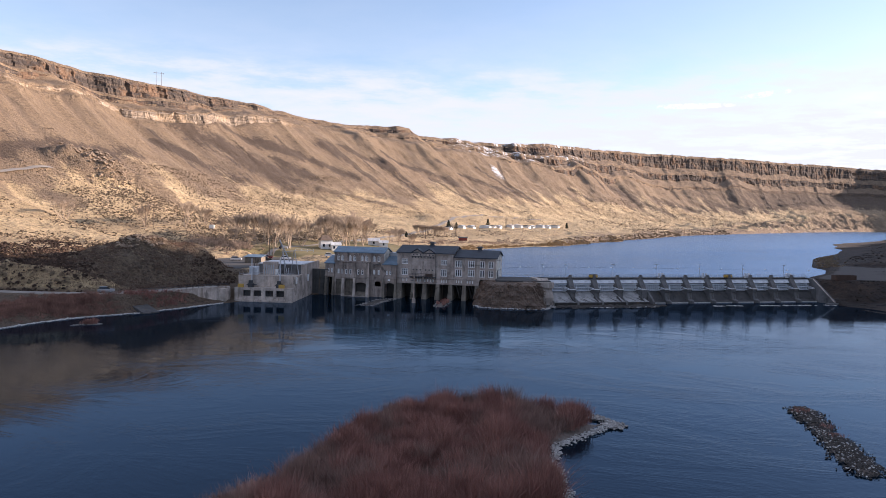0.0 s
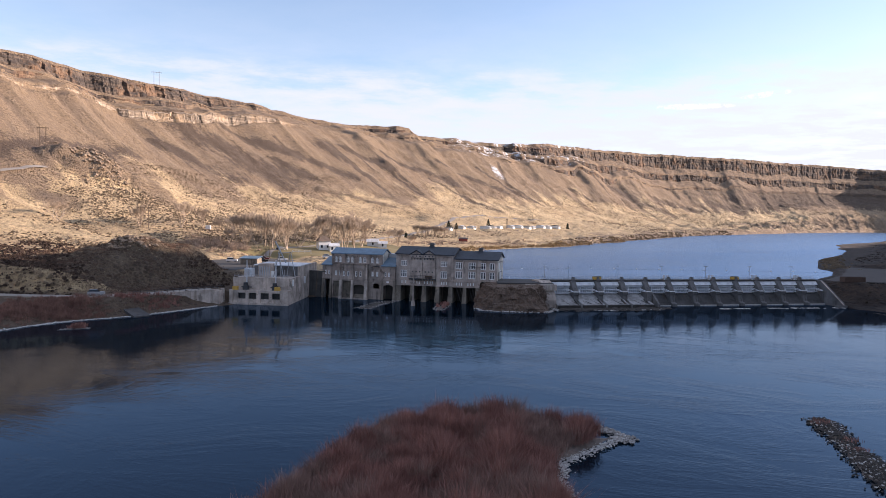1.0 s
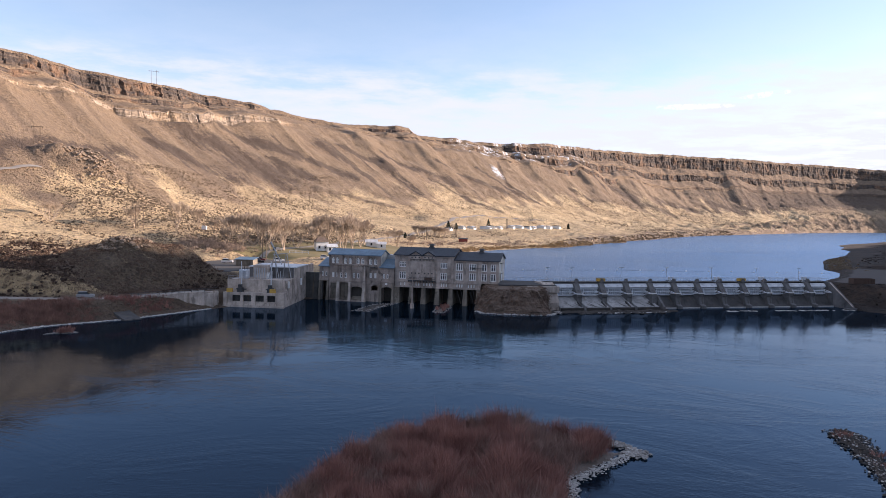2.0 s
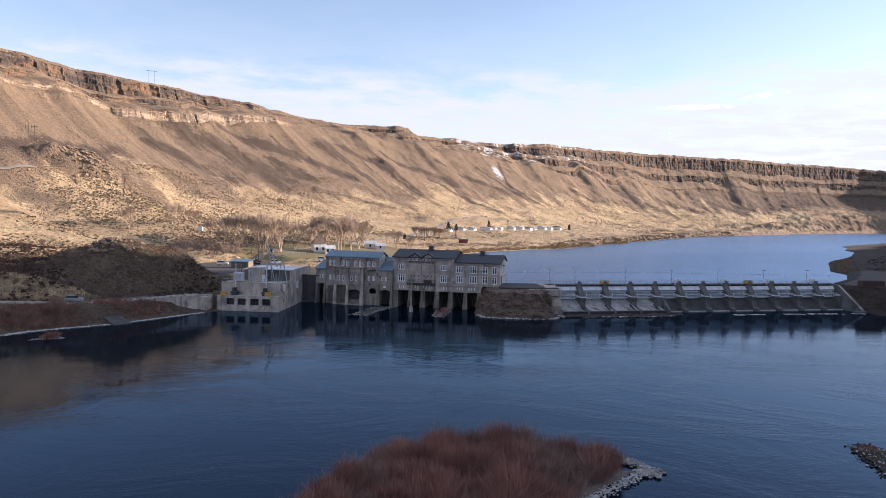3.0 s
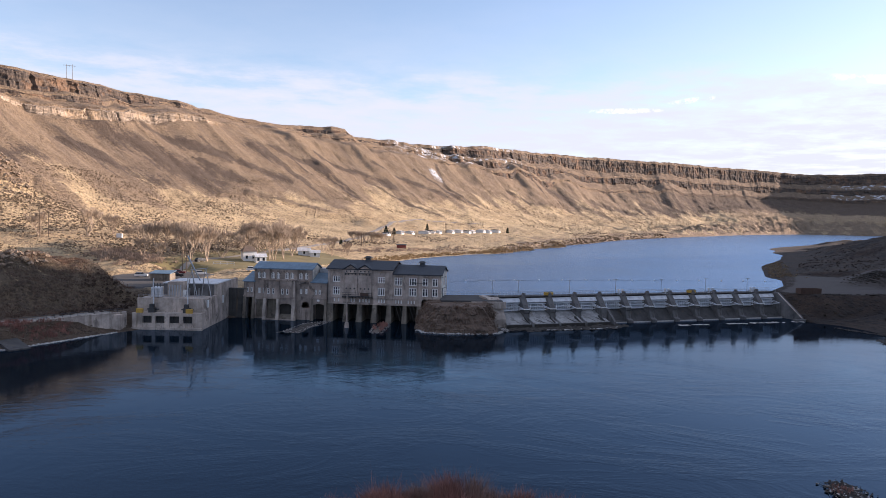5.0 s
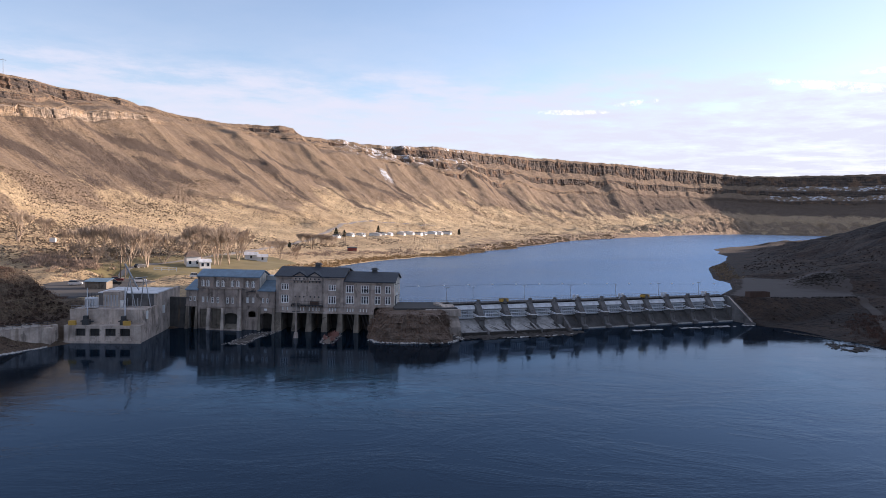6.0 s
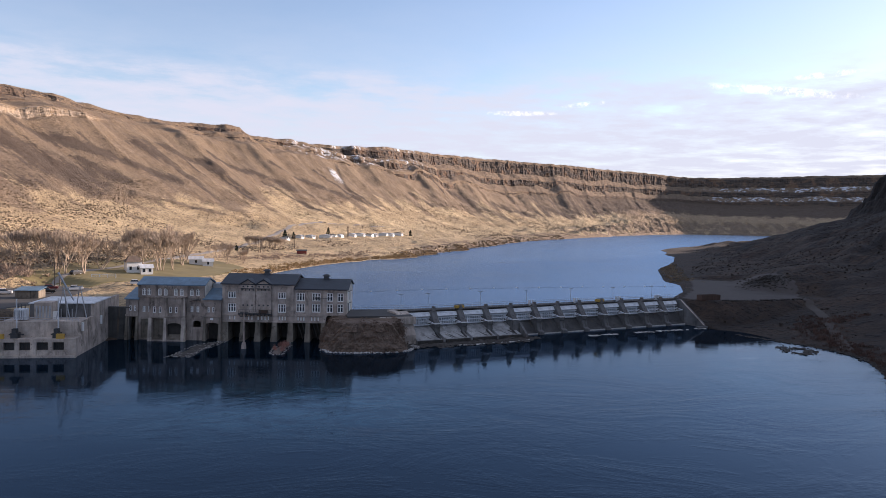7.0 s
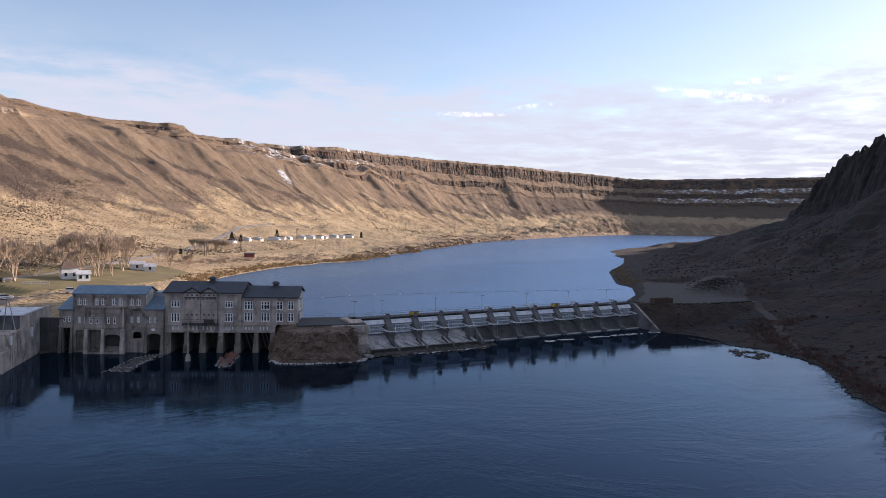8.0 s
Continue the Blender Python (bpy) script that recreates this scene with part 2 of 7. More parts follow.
def mat_canyon(name):
    """Dry canyon side: straw grass and sage below, brown scree above, runs of dark stones, rubble and drifts of snow."""
    m = Mat(name, 0.95)
    pos, uv = m.geo.outputs["Position"], m.uv()
    at = m.n.new("ShaderNodeVertexColor")
    at.layer_name = "cover"
    dark, scree, snow, rock = m.axis(at.outputs["Color"], 0), m.axis(at.outputs["Color"], 1), m.axis(at.outputs["Color"], 2), at.outputs["Alpha"]
    z = m.axis(pos, 2)
    big, mid, fine, grit = m.noise(0.015, 5, 0.6), m.noise(0.09, 6, 0.68), m.noise(0.5, 5, 0.72), m.noise(1.5, 4, 0.75)
    streak = m.noise(1.0, 4, 0.65, m.scaled(uv, 260, 5.0, 1), 0.4)
    wide = m.noise(1.0, 5, 0.62, m.scaled(uv, 60, 2.6, 1), 0.4)

    def ragged(v, a, b, amount=0.5, lo=0.0, hi=1.0):
        w = m.math("ADD", m.math("MULTIPLY", m.math("SUBTRACT", fine, 0.5), amount), m.math("MULTIPLY", m.math("SUBTRACT", grit, 0.5), amount))
        return m.span(m.math("ADD", v, w), a, b, lo, hi)

    # straw grass, blotched with soil and dotted with tufts
    g = m.mix(m.span(mid, 0.36, 0.64), STRAW, STRAW_DULL)
    g = m.mix(m.span(big, 0.45, 0.62, 0, 0.5), g, (0.43, 0.30, 0.165))
    g = m.mix(m.span(fine, 0.46, 0.64, 0, 0.8), g, (0.33, 0.235, 0.145))
    tuft = m.math("MULTIPLY", m.span(m.voronoi(0.42), 0.24, 0.40, 1, 0), m.span(m.noise(0.05, 5), 0.38, 0.54))
    tuft = m.math("MAXIMUM", tuft, m.math("MULTIPLY", m.span(m.voronoi(0.8), 0.22, 0.38, 0.9, 0), m.span(m.noise(0.09, 5), 0.42, 0.56)))
    g = m.mix(m.math("MULTIPLY", tuft, 0.75), g, (0.125, 0.092, 0.062))
    # brown scree in fine downhill runs
    s = m.mix(m.span(m.math("ADD", m.math("MULTIPLY", streak, 0.55), m.math("MULTIPLY", mid, 0.45)), 0.36, 0.64), (0.215, 0.150, 0.098), (0.385, 0.27, 0.165))
    s = m.mix(m.span(wide, 0.52, 0.60, 0, 0.7), s, (0.19, 0.135, 0.097))
    s = m.mix(m.span(fine, 0.47, 0.62, 0, 0.75), s, (0.155, 0.108, 0.075))
    s = m.mix(m.span(grit, 0.52, 0.66, 0, 0.5), s, (0.10, 0.072, 0.052))
    s = m.mix(m.math("MULTIPLY", tuft, 0.35), s, (0.125, 0.092, 0.062))
    g = m.mix(ragged(scree, 0.35, 0.65, 0.7, 0, 0.92), g, s)
    # dark stones
    stones = m.mix(m.span(grit, 0.38, 0.64), (0.034, 0.024, 0.018), (0.140, 0.096, 0.068))
    dark = m.math("ADD", dark, m.math("MULTIPLY", m.math("SUBTRACT", streak, 0.5), 1.0))
    dark = m.math("ADD", dark, m.math("MULTIPLY", m.math("SUBTRACT", mid, 0.5), 0.7))
    g = m.mix(ragged(dark, 0.52, 0.74, 0.9, 0, 0.86), g, stones)
    # rubble of ledges and knolls
    rub = m.mix(m.span(grit, 0.34, 0.64), (0.055, 0.042, 0.034), (0.33, 0.235, 0.155))
    rub = m.mix(m.span(mid, 0.5, 0.66, 0, 0.6), rub, (0.37, 0.26, 0.155))
    g = m.mix(ragged(rock, 0.42, 0.62, 0.8, 0, 0.92), g, rub)
    # silt and brown stones of the river bank
    g = m.mix(m.span(m.math("ADD", z, m.math("MULTIPLY", mid, 2.0)), 5.6, 6.8, 0.95, 0), g, m.mix(m.span(fine, 0.35, 0.65), (0.075, 0.052, 0.036), (0.165, 0.114, 0.079)))
    g = m.mix(ragged(snow, 0.50, 0.60, 1.1, 0, 0.85), g, (0.74, 0.78, 0.84))
    m.color(g)
    h = m.math("ADD", m.math("MULTIPLY", mid, 0.6), m.math("ADD", m.math("MULTIPLY", fine, 0.9), m.math("MULTIPLY", tuft, 0.5)))
    m.bump(m.math("ADD", h, m.math("MULTIPLY", grit, 0.7)), 2.2, 0.9)
    return m.m


STRAW, STRAW_DULL = (0.74, 0.56, 0.325), (0.55, 0.405, 0.228)
LAND = mat_canyon("dry_hillside")


def mat_cliff(name, dark, brown, rust, pale, share):
    """Columnar basalt: upright joints, layers, rusty and lichened faces."""
    m = Mat(name, 0.95)
    pos = m.geo.outputs["Position"]
    joint = m.noise(1.0, 4, 0.7, m.scaled(pos, 0.55, 0.55, 0.04))
    patch, fine = m.noise(0.045, 5, 0.65), m.noise(0.9, 5, 0.72)
    layer = m.noise(1.0, 4, 0.7, m.scaled(pos, 0.02, 0.02, 0.35))
    k = m.mix(m.span(layer, 0.45, 0.57), dark, brown)
    k = m.mix(m.span(patch, 0.50, 0.62, 0, share), k, rust)
    k = m.mix(m.span(m.noise(0.22, 5, 0.7), 0.55, 0.7, 0, 0.55), k, pale)
    k = m.mix(m.span(joint, 0.36, 0.50, 0.5, 0), k, tuple(c * 0.3 for c in dark))
    k = m.mix(m.span(fine, 0.5, 0.7, 0, 0.6), k, tuple(c * 0.5 for c in dark))
    m.color(k)
    m.bump(m.math("ADD", fine, m.math("MULTIPLY", joint, 1.6)), 0.9, 0.8)
    return m.m


CLIFF = mat_cliff("columnar_basalt", (0.062, 0.050, 0.044), (0.128, 0.094, 0.070), (0.29, 0.165, 0.09), (0.27, 0.215, 0.165), 0.55)
TUFF = mat_cliff("pale_tuff", (0.20, 0.155, 0.115), (0.38, 0.295, 0.215), (0.46, 0.31, 0.17), (0.66, 0.58, 0.48), 0.5)
# near-black copy of dry slope colours: the hillside's shade is put in
LAND_SHADY = mat_land("shade_dark_hillside", (0.060, 0.034, 0.0195), (0.0165, 0.0098, 0.0065), (0.0085, 0.0058, 0.0042), (0.025, 0.0148, 0.009), (0.006, 0.0042, 0.0033),
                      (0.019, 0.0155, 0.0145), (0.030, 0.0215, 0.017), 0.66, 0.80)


def sky_gloss(m, tint, rough, share, normal=None):
    """Lay a reflection over the water's body: Fresnel gives its share."""
    g = m.n.new("ShaderNodeBsdfAnisotropic")
    m.put(g.inputs["Roughness"], rough)
    m.put(g.inputs["Color"], tint)
    fr = m.n.new("ShaderNodeFresnel")
    fr.inputs["IOR"].default_value = 1.333
    if normal:
        m.l.new(normal, g.inputs["Normal"]); m.l.new(normal, fr.inputs["Normal"])
    mixer = m.n.new("ShaderNodeMixShader")
    m.put(mixer.inputs["Fac"], m.math("MULTIPLY", fr.outputs[0], share))
    m.l.new(m.p.outputs[0], mixer.inputs[1]); m.l.new(g.outputs[0], mixer.inputs[2])
    m.l.new(mixer.outputs[0], m.n["Material Output"].inputs["Surface"])


def mat_water(name, deep, wave, rough, share, calm, tint):
    """River: a dark body under a rippled surface, ruffled in patches."""
    m = Mat(name, 0.5)
    m.p.inputs["Specular IOR Level"].default_value = 0.0
    a = m.noise(0.02, 5, 0.6, m.scaled(m.co, 1, 1.8, 1))
    # pale reflections on the tailrace, painted into the body colour as torn swirls
    mp = m.n.new("ShaderNodeMapping")
    mp.vector_type = "TEXTURE"
    mp.inputs["Location"].default_value, mp.inputs["Scale"].default_value = (-10, -64, 0), (46, 26, 1e6)
    m.l.new(m.co, mp.inputs["Vector"])
    away = m.n.new("ShaderNodeVectorMath"); away.operation = "LENGTH"
    m.l.new(mp.outputs[0], away.inputs[0])
    swirl = m.math("MULTIPLY", m.span(away.outputs["Value"], 0.25, 1.0, 1, 0), m.span(m.noise(0.11, 7, 0.72, m.scaled(m.co, 1, 1.8, 1), 1.8), 0.38, 0.60))
    m.color(m.mix(swirl, m.mix(a, deep, tuple(c * 1.7 for c in deep)), (0.030, 0.075, 0.098)))
    r1 = m.noise(0.55, 4, 0.6, m.scaled(m.co, 1, 1.5, 1), 0.6)
    r2 = m.noise(2.2, 3, 0.6)
    r0 = m.noise(0.16, 4, 0.62, m.scaled(m.co, 1, 2.2, 1), 1.2)
    gust = m.span(m.noise(0.03, 6, 0.70, m.scaled(m.co, 1, 1.7, 1), 1.4), 0.43, 0.62, calm, 1.0)
    lee = m.math("MULTIPLY", m.span(m.axis(m.co, 1), -22, -62, 0.30, 1), m.span(m.axis(m.co, 0), -80, 15, 0.32, 1))
    gust = m.math("MULTIPLY", gust, lee)
    b = m.n.new("ShaderNodeBump")
    b.inputs["Strength"].default_value, b.inputs["Distance"].default_value = 1.0, wave
    m.put(b.inputs["Height"], m.math("MULTIPLY", m.math("ADD", m.math("ADD", r1, m.math("MULTIPLY", r0, 0.9)), m.math("MULTIPLY", r2, 0.6)), gust))
    sky_gloss(m, tint, m.span(gust, calm, 1.0, rough * 0.6, rough * 1.3), share, b.outputs[0])
    return m.m


RIVER = mat_water("river_water", (0.0015, 0.0052, 0.0098), 0.030, 0.080, 0.79, 0.16, (0.59, 0.76, 0.98))


def mat_lake(name, deep, tint, rough):
    """Wide wind-roughened water: the sky's blue is put into the gloss's tint, over a deep body."""
    m = Mat(name, 0.5)
    m.p.inputs["Specular IOR Level"].default_value = 0.0
    m.color(m.mix(m.noise(0.004, 4), deep, tuple(c * 1.5 for c in deep)))
    ruffle = m.noise(0.02, 5, 0.6, m.scaled(m.co, 1, 2.6, 1), 0.8)
    sky_gloss(m, tint, m.span(ruffle, 0.35, 0.65, rough * 0.93, rough * 1.06), 1.0)
    return m.m


LAKE = mat_lake("lake_water", (0.03, 0.062, 0.10), (0.52, 0.695, 0.94), 0.22)


def mat_concrete(name, c, stain=0.55, warm=0.0):
    """Old cast concrete: form lines, rain streaks, pale and dark patches."""
    m = Mat(name, 0.9)
    streak = m.noise(1.0, 6, 0.65, m.scaled(m.co, 1.1, 1.1, 0.10))
    patch, fine = m.noise(0.28, 6, 0.6), m.noise(6.0, 4, 0.6)
    dark = tuple(x * (1 - stain) for x in c)
    pale = tuple(min(1, x * 1.3) for x in c)
    k = m.mix(m.span(patch, 0.34, 0.66), tuple(x * 0.62 for x in c), pale)
    k = m.mix(m.math("MULTIPLY", m.span(streak, 0.48, 0.66, 0, 0.75), m.span(m.noise(0.12, 4), 0.42, 0.6, 0.25, 1)), k, dark)
    seep = m.span(m.noise(1.0, 6, 0.7, m.scaled(m.co, 0.35, 0.35, 0.22), 1.0), 0.55, 0.64, 0, 0.7)
    k = m.mix(seep, k, dark)
    k = m.mix(m.span(fine, 0.55, 0.8, 0, 0.4), k, dark)
    rust = m.span(m.noise(1.0, 4, 0.6, m.scaled(m.co, 0.55, 0.55, 0.07)), 0.60, 0.70, 0, 0.45)
    k = m.mix(rust, k, (0.17, 0.12, 0.075))
    m.color(k)
    z = m.axis(m.co, 2)
    lift = m.n.new("ShaderNodeTexWave")
    lift.bands_direction = "Z"
    lift.inputs["Scale"].default_value, lift.inputs["Distortion"].default_value = 0.25, 0.6
    m.l.new(m.co, lift.inputs["Vector"])
    m.bump(m.math("ADD", fine, m.math("MULTIPLY", lift.outputs["Fac"], 0.4)), 0.06, 0.6)
    return m.m


def mat_roof(name, c, rough=0.45, metal=0.0):
    """Standing-seam sheet with weathered runs."""
    m = Mat(name, rough, metal)
    seam = m.n.new("ShaderNodeTexWave")
    seam.bands_direction = "X"
    seam.inputs["Scale"].default_value = 0.8
    m.l.new(m.co, seam.inputs["Vector"])
    a = m.noise(0.5, 6, 0.6)
    run = m.noise(1.0, 4, 0.6, m.scaled(m.co, 2.5, 0.25, 1))
    k = m.mix(m.span(a, 0.3, 0.7), tuple(x * 0.72 for x in c), tuple(min(1, x * 1.2) for x in c))
    m.color(m.mix(m.span(run, 0.5, 0.7, 0, 0.45), k, tuple(x * 0.55 for x in c)))
    m.bump(m.span(seam.outputs["Fac"], 0.9, 1.0), 0.06, 0.7)
    return m.m


CONC = mat_concrete("old_concrete", (0.42, 0.352, 0.305), 0.62)
CONC_GAL = mat_concrete("stained_concrete", (0.335, 0.275, 0.235), 0.85)
CONC_NEW = mat_concrete("pale_concrete", (0.48, 0.405, 0.345), 0.75)
# for wet concrete, and for parts whose dark colour paints shade
CONC_WET_SHADE = mat_concrete("wet_and_shade_dark_concrete", (0.075, 0.072, 0.068), 0.6)
# concrete of the right gables: light falling on them is in the colour
CONC_LIT = mat_concrete("lit_side_concrete", (0.72, 0.67, 0.58), 0.45)
# near-black: paints the shade of deep openings; also the wet apron toe
CONC_RECESS_WET = mat_concrete("recess_shade_and_wet_concrete", (0.048, 0.043, 0.038), 0.6)
CONC_STAIN = mat_concrete("dark_stained_concrete", (0.20, 0.17, 0.135), 0.8)
CONC_APRON = mat_concrete("worn_apron_concrete", (0.33, 0.325, 0.315), 0.65)
CONC_DAMP = mat_concrete("damp_concrete", (0.072, 0.069, 0.067), 0.65)
CONC_PIER = mat_concrete("spillway_concrete", (0.145, 0.141, 0.138), 0.7)
ROOF_DARK = mat_roof("dark_slate_roof", (0.032, 0.039, 0.050), 0.7)
ROOF_BLUE = mat_roof("blue_grey_metal_roof", (0.125, 0.205, 0.275), 0.5)
ROOF_BROWN = mat_roof("brown_shingle_roof", (0.16, 0.115, 0.085), 0.8)
ROOF_WHITE = mat_roof("pale_flat_roof", (0.62, 0.64, 0.66), 0.6)
WHITE = mat_plain("white_paint", (0.78, 0.78, 0.76), 0.6, vary=0.15)
TRIM = mat_plain("window_trim", (0.84, 0.83, 0.80), 0.6, vary=0.15)
STEEL = mat_plain("galvanised_steel", (0.42, 0.44, 0.46), 0.45, 0.6)
GATE = mat_plain("grey_gate_paint", (0.72, 0.75, 0.78), 0.55, 0.1)
DARK = mat_plain("dark_machinery", (0.05, 0.055, 0.06), 0.5, 0.3)
YELLOW = mat_plain("yellow_paint", (0.55, 0.33, 0.06), 0.6)
RUST = mat_plain("rusty_steel", (0.085, 0.05, 0.036), 0.8)
ASPHALT = mat_plain("asphalt", (0.065, 0.063, 0.062), 0.95, vary=0.3, scale=0.4)
TRACK = mat_plain("dark_dirt_track", (0.060, 0.047, 0.038), 0.95, vary=0.3, scale=0.4, bump=0.05)
GRAVEL = mat_plain("gravel_road", (0.30, 0.27, 0.235), 0.95, vary=0.3, scale=0.5, bump=0.05)
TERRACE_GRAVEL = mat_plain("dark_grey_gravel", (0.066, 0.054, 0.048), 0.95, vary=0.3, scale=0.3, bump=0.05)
WOOD = mat_plain("weathered_wood", (0.17, 0.125, 0.09), 0.9)
BRICK = mat_plain("red_roofing", (0.26, 0.06, 0.045), 0.8)
RUBBER = mat_plain("tyre_rubber", (0.02, 0.02, 0.02), 0.8)


def mat_glass(name, c):
    m = Mat(name, 0.08)
    m.color(m.mix(m.noise(0.9, 3), c, tuple(x * 2.2 for x in c)))
    m.p.inputs["Specular IOR Level"].default_value = 0.6
    return m.m


GLASS = mat_glass("dark_glass", (0.012, 0.015, 0.02))


def mat_rock(name, a, b):
    m = Mat(name, 0.95)
    n1, n2, n3 = m.noise(0.35, 7, 0.65), m.noise(2.2, 6, 0.7), m.voronoi(1.1)
    k = m.mix(m.span(n1, 0.3, 0.7), a, b)
    k = m.mix(m.span(n2, 0.45, 0.75, 0, 0.7), k, tuple(x * 0.45 for x in a))
    k = m.mix(m.span(m.island(), 0, 1, 0, 0.5), k, tuple(min(1, x * 1.5) for x in b))
    m.color(k)
    m.bump(m.math("ADD", n2, m.math("MULTIPLY", n3, 0.8)), 0.35, 0.8)
    return m.m


ROCK = mat_rock("brown_basalt", (0.052, 0.038, 0.032), (0.150, 0.106, 0.078))
CRAG = mat_rock("weathered_basalt", (0.15, 0.11, 0.08), (0.30, 0.225, 0.155))
STONE = mat_rock("river_stone", (0.14, 0.13, 0.12), (0.36, 0.335, 0.31))
FROST = mat_rock("pale_shore_stone", (0.30, 0.29, 0.27), (0.55, 0.53, 0.50))
LEDGE = mat_rock("wet_ledge_rock", (0.028, 0.024, 0.021), (0.062, 0.054, 0.047))
LAWN = mat_plain("winter_lawn", (0.21, 0.17, 0.075), 0.95, vary=0.45, scale=0.12, bump=0.03)

# ---- the land: two canyon sides and the river between them ----
def hash2(ix, iy, seed):
    h = (ix.astype(np.int64) * 374761393 + iy.astype(np.int64) * 668265263 + seed * 974711) & 0x7FFFFFFF
    h = ((h ^ (h >> 13)) * 1274126177) & 0x7FFFFFFF
    return ((h ^ (h >> 16)) & 0xFFFF) / 65535.0


def vnoise(x, y, seed=0):
    ix, iy = np.floor(x), np.floor(y)
    fx, fy = x - ix, y - iy
    fx, fy = fx * fx * (3 - 2 * fx), fy * fy * (3 - 2 * fy)
    a, b = hash2(ix, iy, seed), hash2(ix + 1, iy, seed)
    c, d = hash2(ix, iy + 1, seed), hash2(ix + 1, iy + 1, seed)
    return (a + (b - a) * fx) * (1 - fy) + (c + (d - c) * fx) * fy


def fbm(x, y, octaves=5, seed=0, gain=0.5):
    out, amp, tot = 0, 1.0, 0.0
    for k in range(octaves):
        out, tot = out + amp * vnoise(x * 2 ** k, y * 2 ** k, seed + 17 * k), tot + amp
        amp *= gain
        x, y = x * 0.8 - y * 0.6, x * 0.6 + y * 0.8
    return out / tot - 0.5


def smooth(x, a, b):
    t = np.clip((x - a) / (b - a), 0, 1)
    return t * t * (3 - 2 * t)


def curve(pts, u):
    """A smooth line through rows of numbers at whole u."""
    p = np.array(pts, float)
    p = np.vstack([2 * p[0] - p[1], p, 2 * p[-1] - p[-2]])
    i = np.clip(np.floor(u).astype(int), 0, len(pts) - 2)
    t = (u - i)[:, None]
    a, b, c, d = p[i], p[i + 1], p[i + 2], p[i + 3]
    return 0.5 * (2 * b + (c - a) * t + (2 * a - 5 * b + 4 * c - d) * t ** 2 + (3 * b - 3 * c + d - a) * t ** 3)


def sheet(name, pos, uv, material):
    """A grid of points, rows by columns, as one mesh."""
    nv, nu = pos.shape[:2]
    idx = np.arange(nv * nu).reshape(nv, nu)
    faces = np.stack([idx[:-1, :-1], idx[:-1, 1:], idx[1:, 1:], idx[1:, :-1]], -1).reshape(-1, 4)
    me = bpy.data.meshes.new(name)
    me.from_pydata(pos.reshape(-1, 3).tolist(), [], faces.tolist())
    layer = me.uv_layers.new(name="UVMap")
    loops = np.empty(len(me.loops), np.int32)
    me.loops.foreach_get("vertex_index", loops)
    layer.data.foreach_set("uv", uv.reshape(-1, 2)[loops].astype(np.float32).ravel())
    me.materials.append(material)
    me.polygons.foreach_set("use_smooth", np.ones(len(me.polygons), bool))
    me.update()
    return new(name, me)


ZU = 6.7      # the lake's level; the river below the dam lies at 0

# shore x, y, level; rim x, y, height; share of the height that is cliff
LEFT = [
    (-190, -700, 0, -600, -760, 140, .25), (-150, -350, 0, -540, -420, 140, .25), (-125, -150, 0, -490, -150, 142, .27),
    (-114, -73, 0, -464, -20, 142, .27), (-96, -46, 0, -452, 60, 142, .27), (-82, -21, 0, -445, 120, 142, .27),
    (-64, 4, 0, -438, 180, 142, .27), (-52, 30, 5, -430, 235, 142, .27), (-40, 90, ZU, -414, 303, 142, .27),
    (-30, 150, ZU, -390, 375, 142, .26), (6, 237, ZU, -343, 492, 142, .24), (50, 290, ZU, -285, 612, 145, .17),
    (115, 418, ZU, -158, 785, 147, .15), (216, 617, ZU, 60, 985, 148, .30), (346, 812, ZU, 294, 1285, 161, .30),
    (528, 1050, ZU, 565, 1461, 166, .32), (735, 1286, ZU, 815, 1640, 167, .36), (880, 1390, ZU, 1075, 1715, 162, .34),
    (1110, 1390, ZU, 1500, 1640, 178, .36), (1350, 1280, ZU, 1950, 1500, 190, .36), (1700, 900, ZU, 2300, 1100, 190, .3),
]
RIGHT = [
    (60, -700, 0, 400, -700, 140, .35), (85, -300, 0, 380, -300, 140, .35), (100, -130, 0, 370, -130, 138, .35),
    (112, -78, 0, 365, -50, 136, .35), (121, -56, 0, 368, 10, 132, .35), (135.5, -28, 0, 375, 60, 134, .38),
    (132, -7, 0, 388, 110, 132, .4), (122, 18, 0, 402, 160, 112, .42), (121, 42, 5.5, 420, 205, 104, .42),
    (158, 106, ZU, 440, 245, 99, .45), (166, 132, ZU, 455, 275, 95, .45), (212, 230, ZU, 500, 350, 88, .5),
    (255, 320, ZU, 530, 425, 62, .4), (335, 480, ZU, 640, 530, 52, .2), (440, 600, ZU, 800, 640, 55, .2),
    (700, 800, ZU, 1000, 850, 70, .2), (1050, 1050, ZU, 1300, 1000, 90, .2), (1400, 800, ZU, 1700, 760, 110, .2),
]
TALUS = ([0, .05, .15, .3, .45, .6, .75, .88, 1], [0, .008, .03, .07, .15, .30, .53, .76, 1])
FAN = ([0, .1, .3, .45, .6, .75, .88, 1], [0, .04, .13, .23, .36, .56, .79, 1])
RISE = ([0, .08, .2, .35, .5, .65, .8, .92, 1], [0, .03, .10, .23, .38, .55, .73, .89, 1])


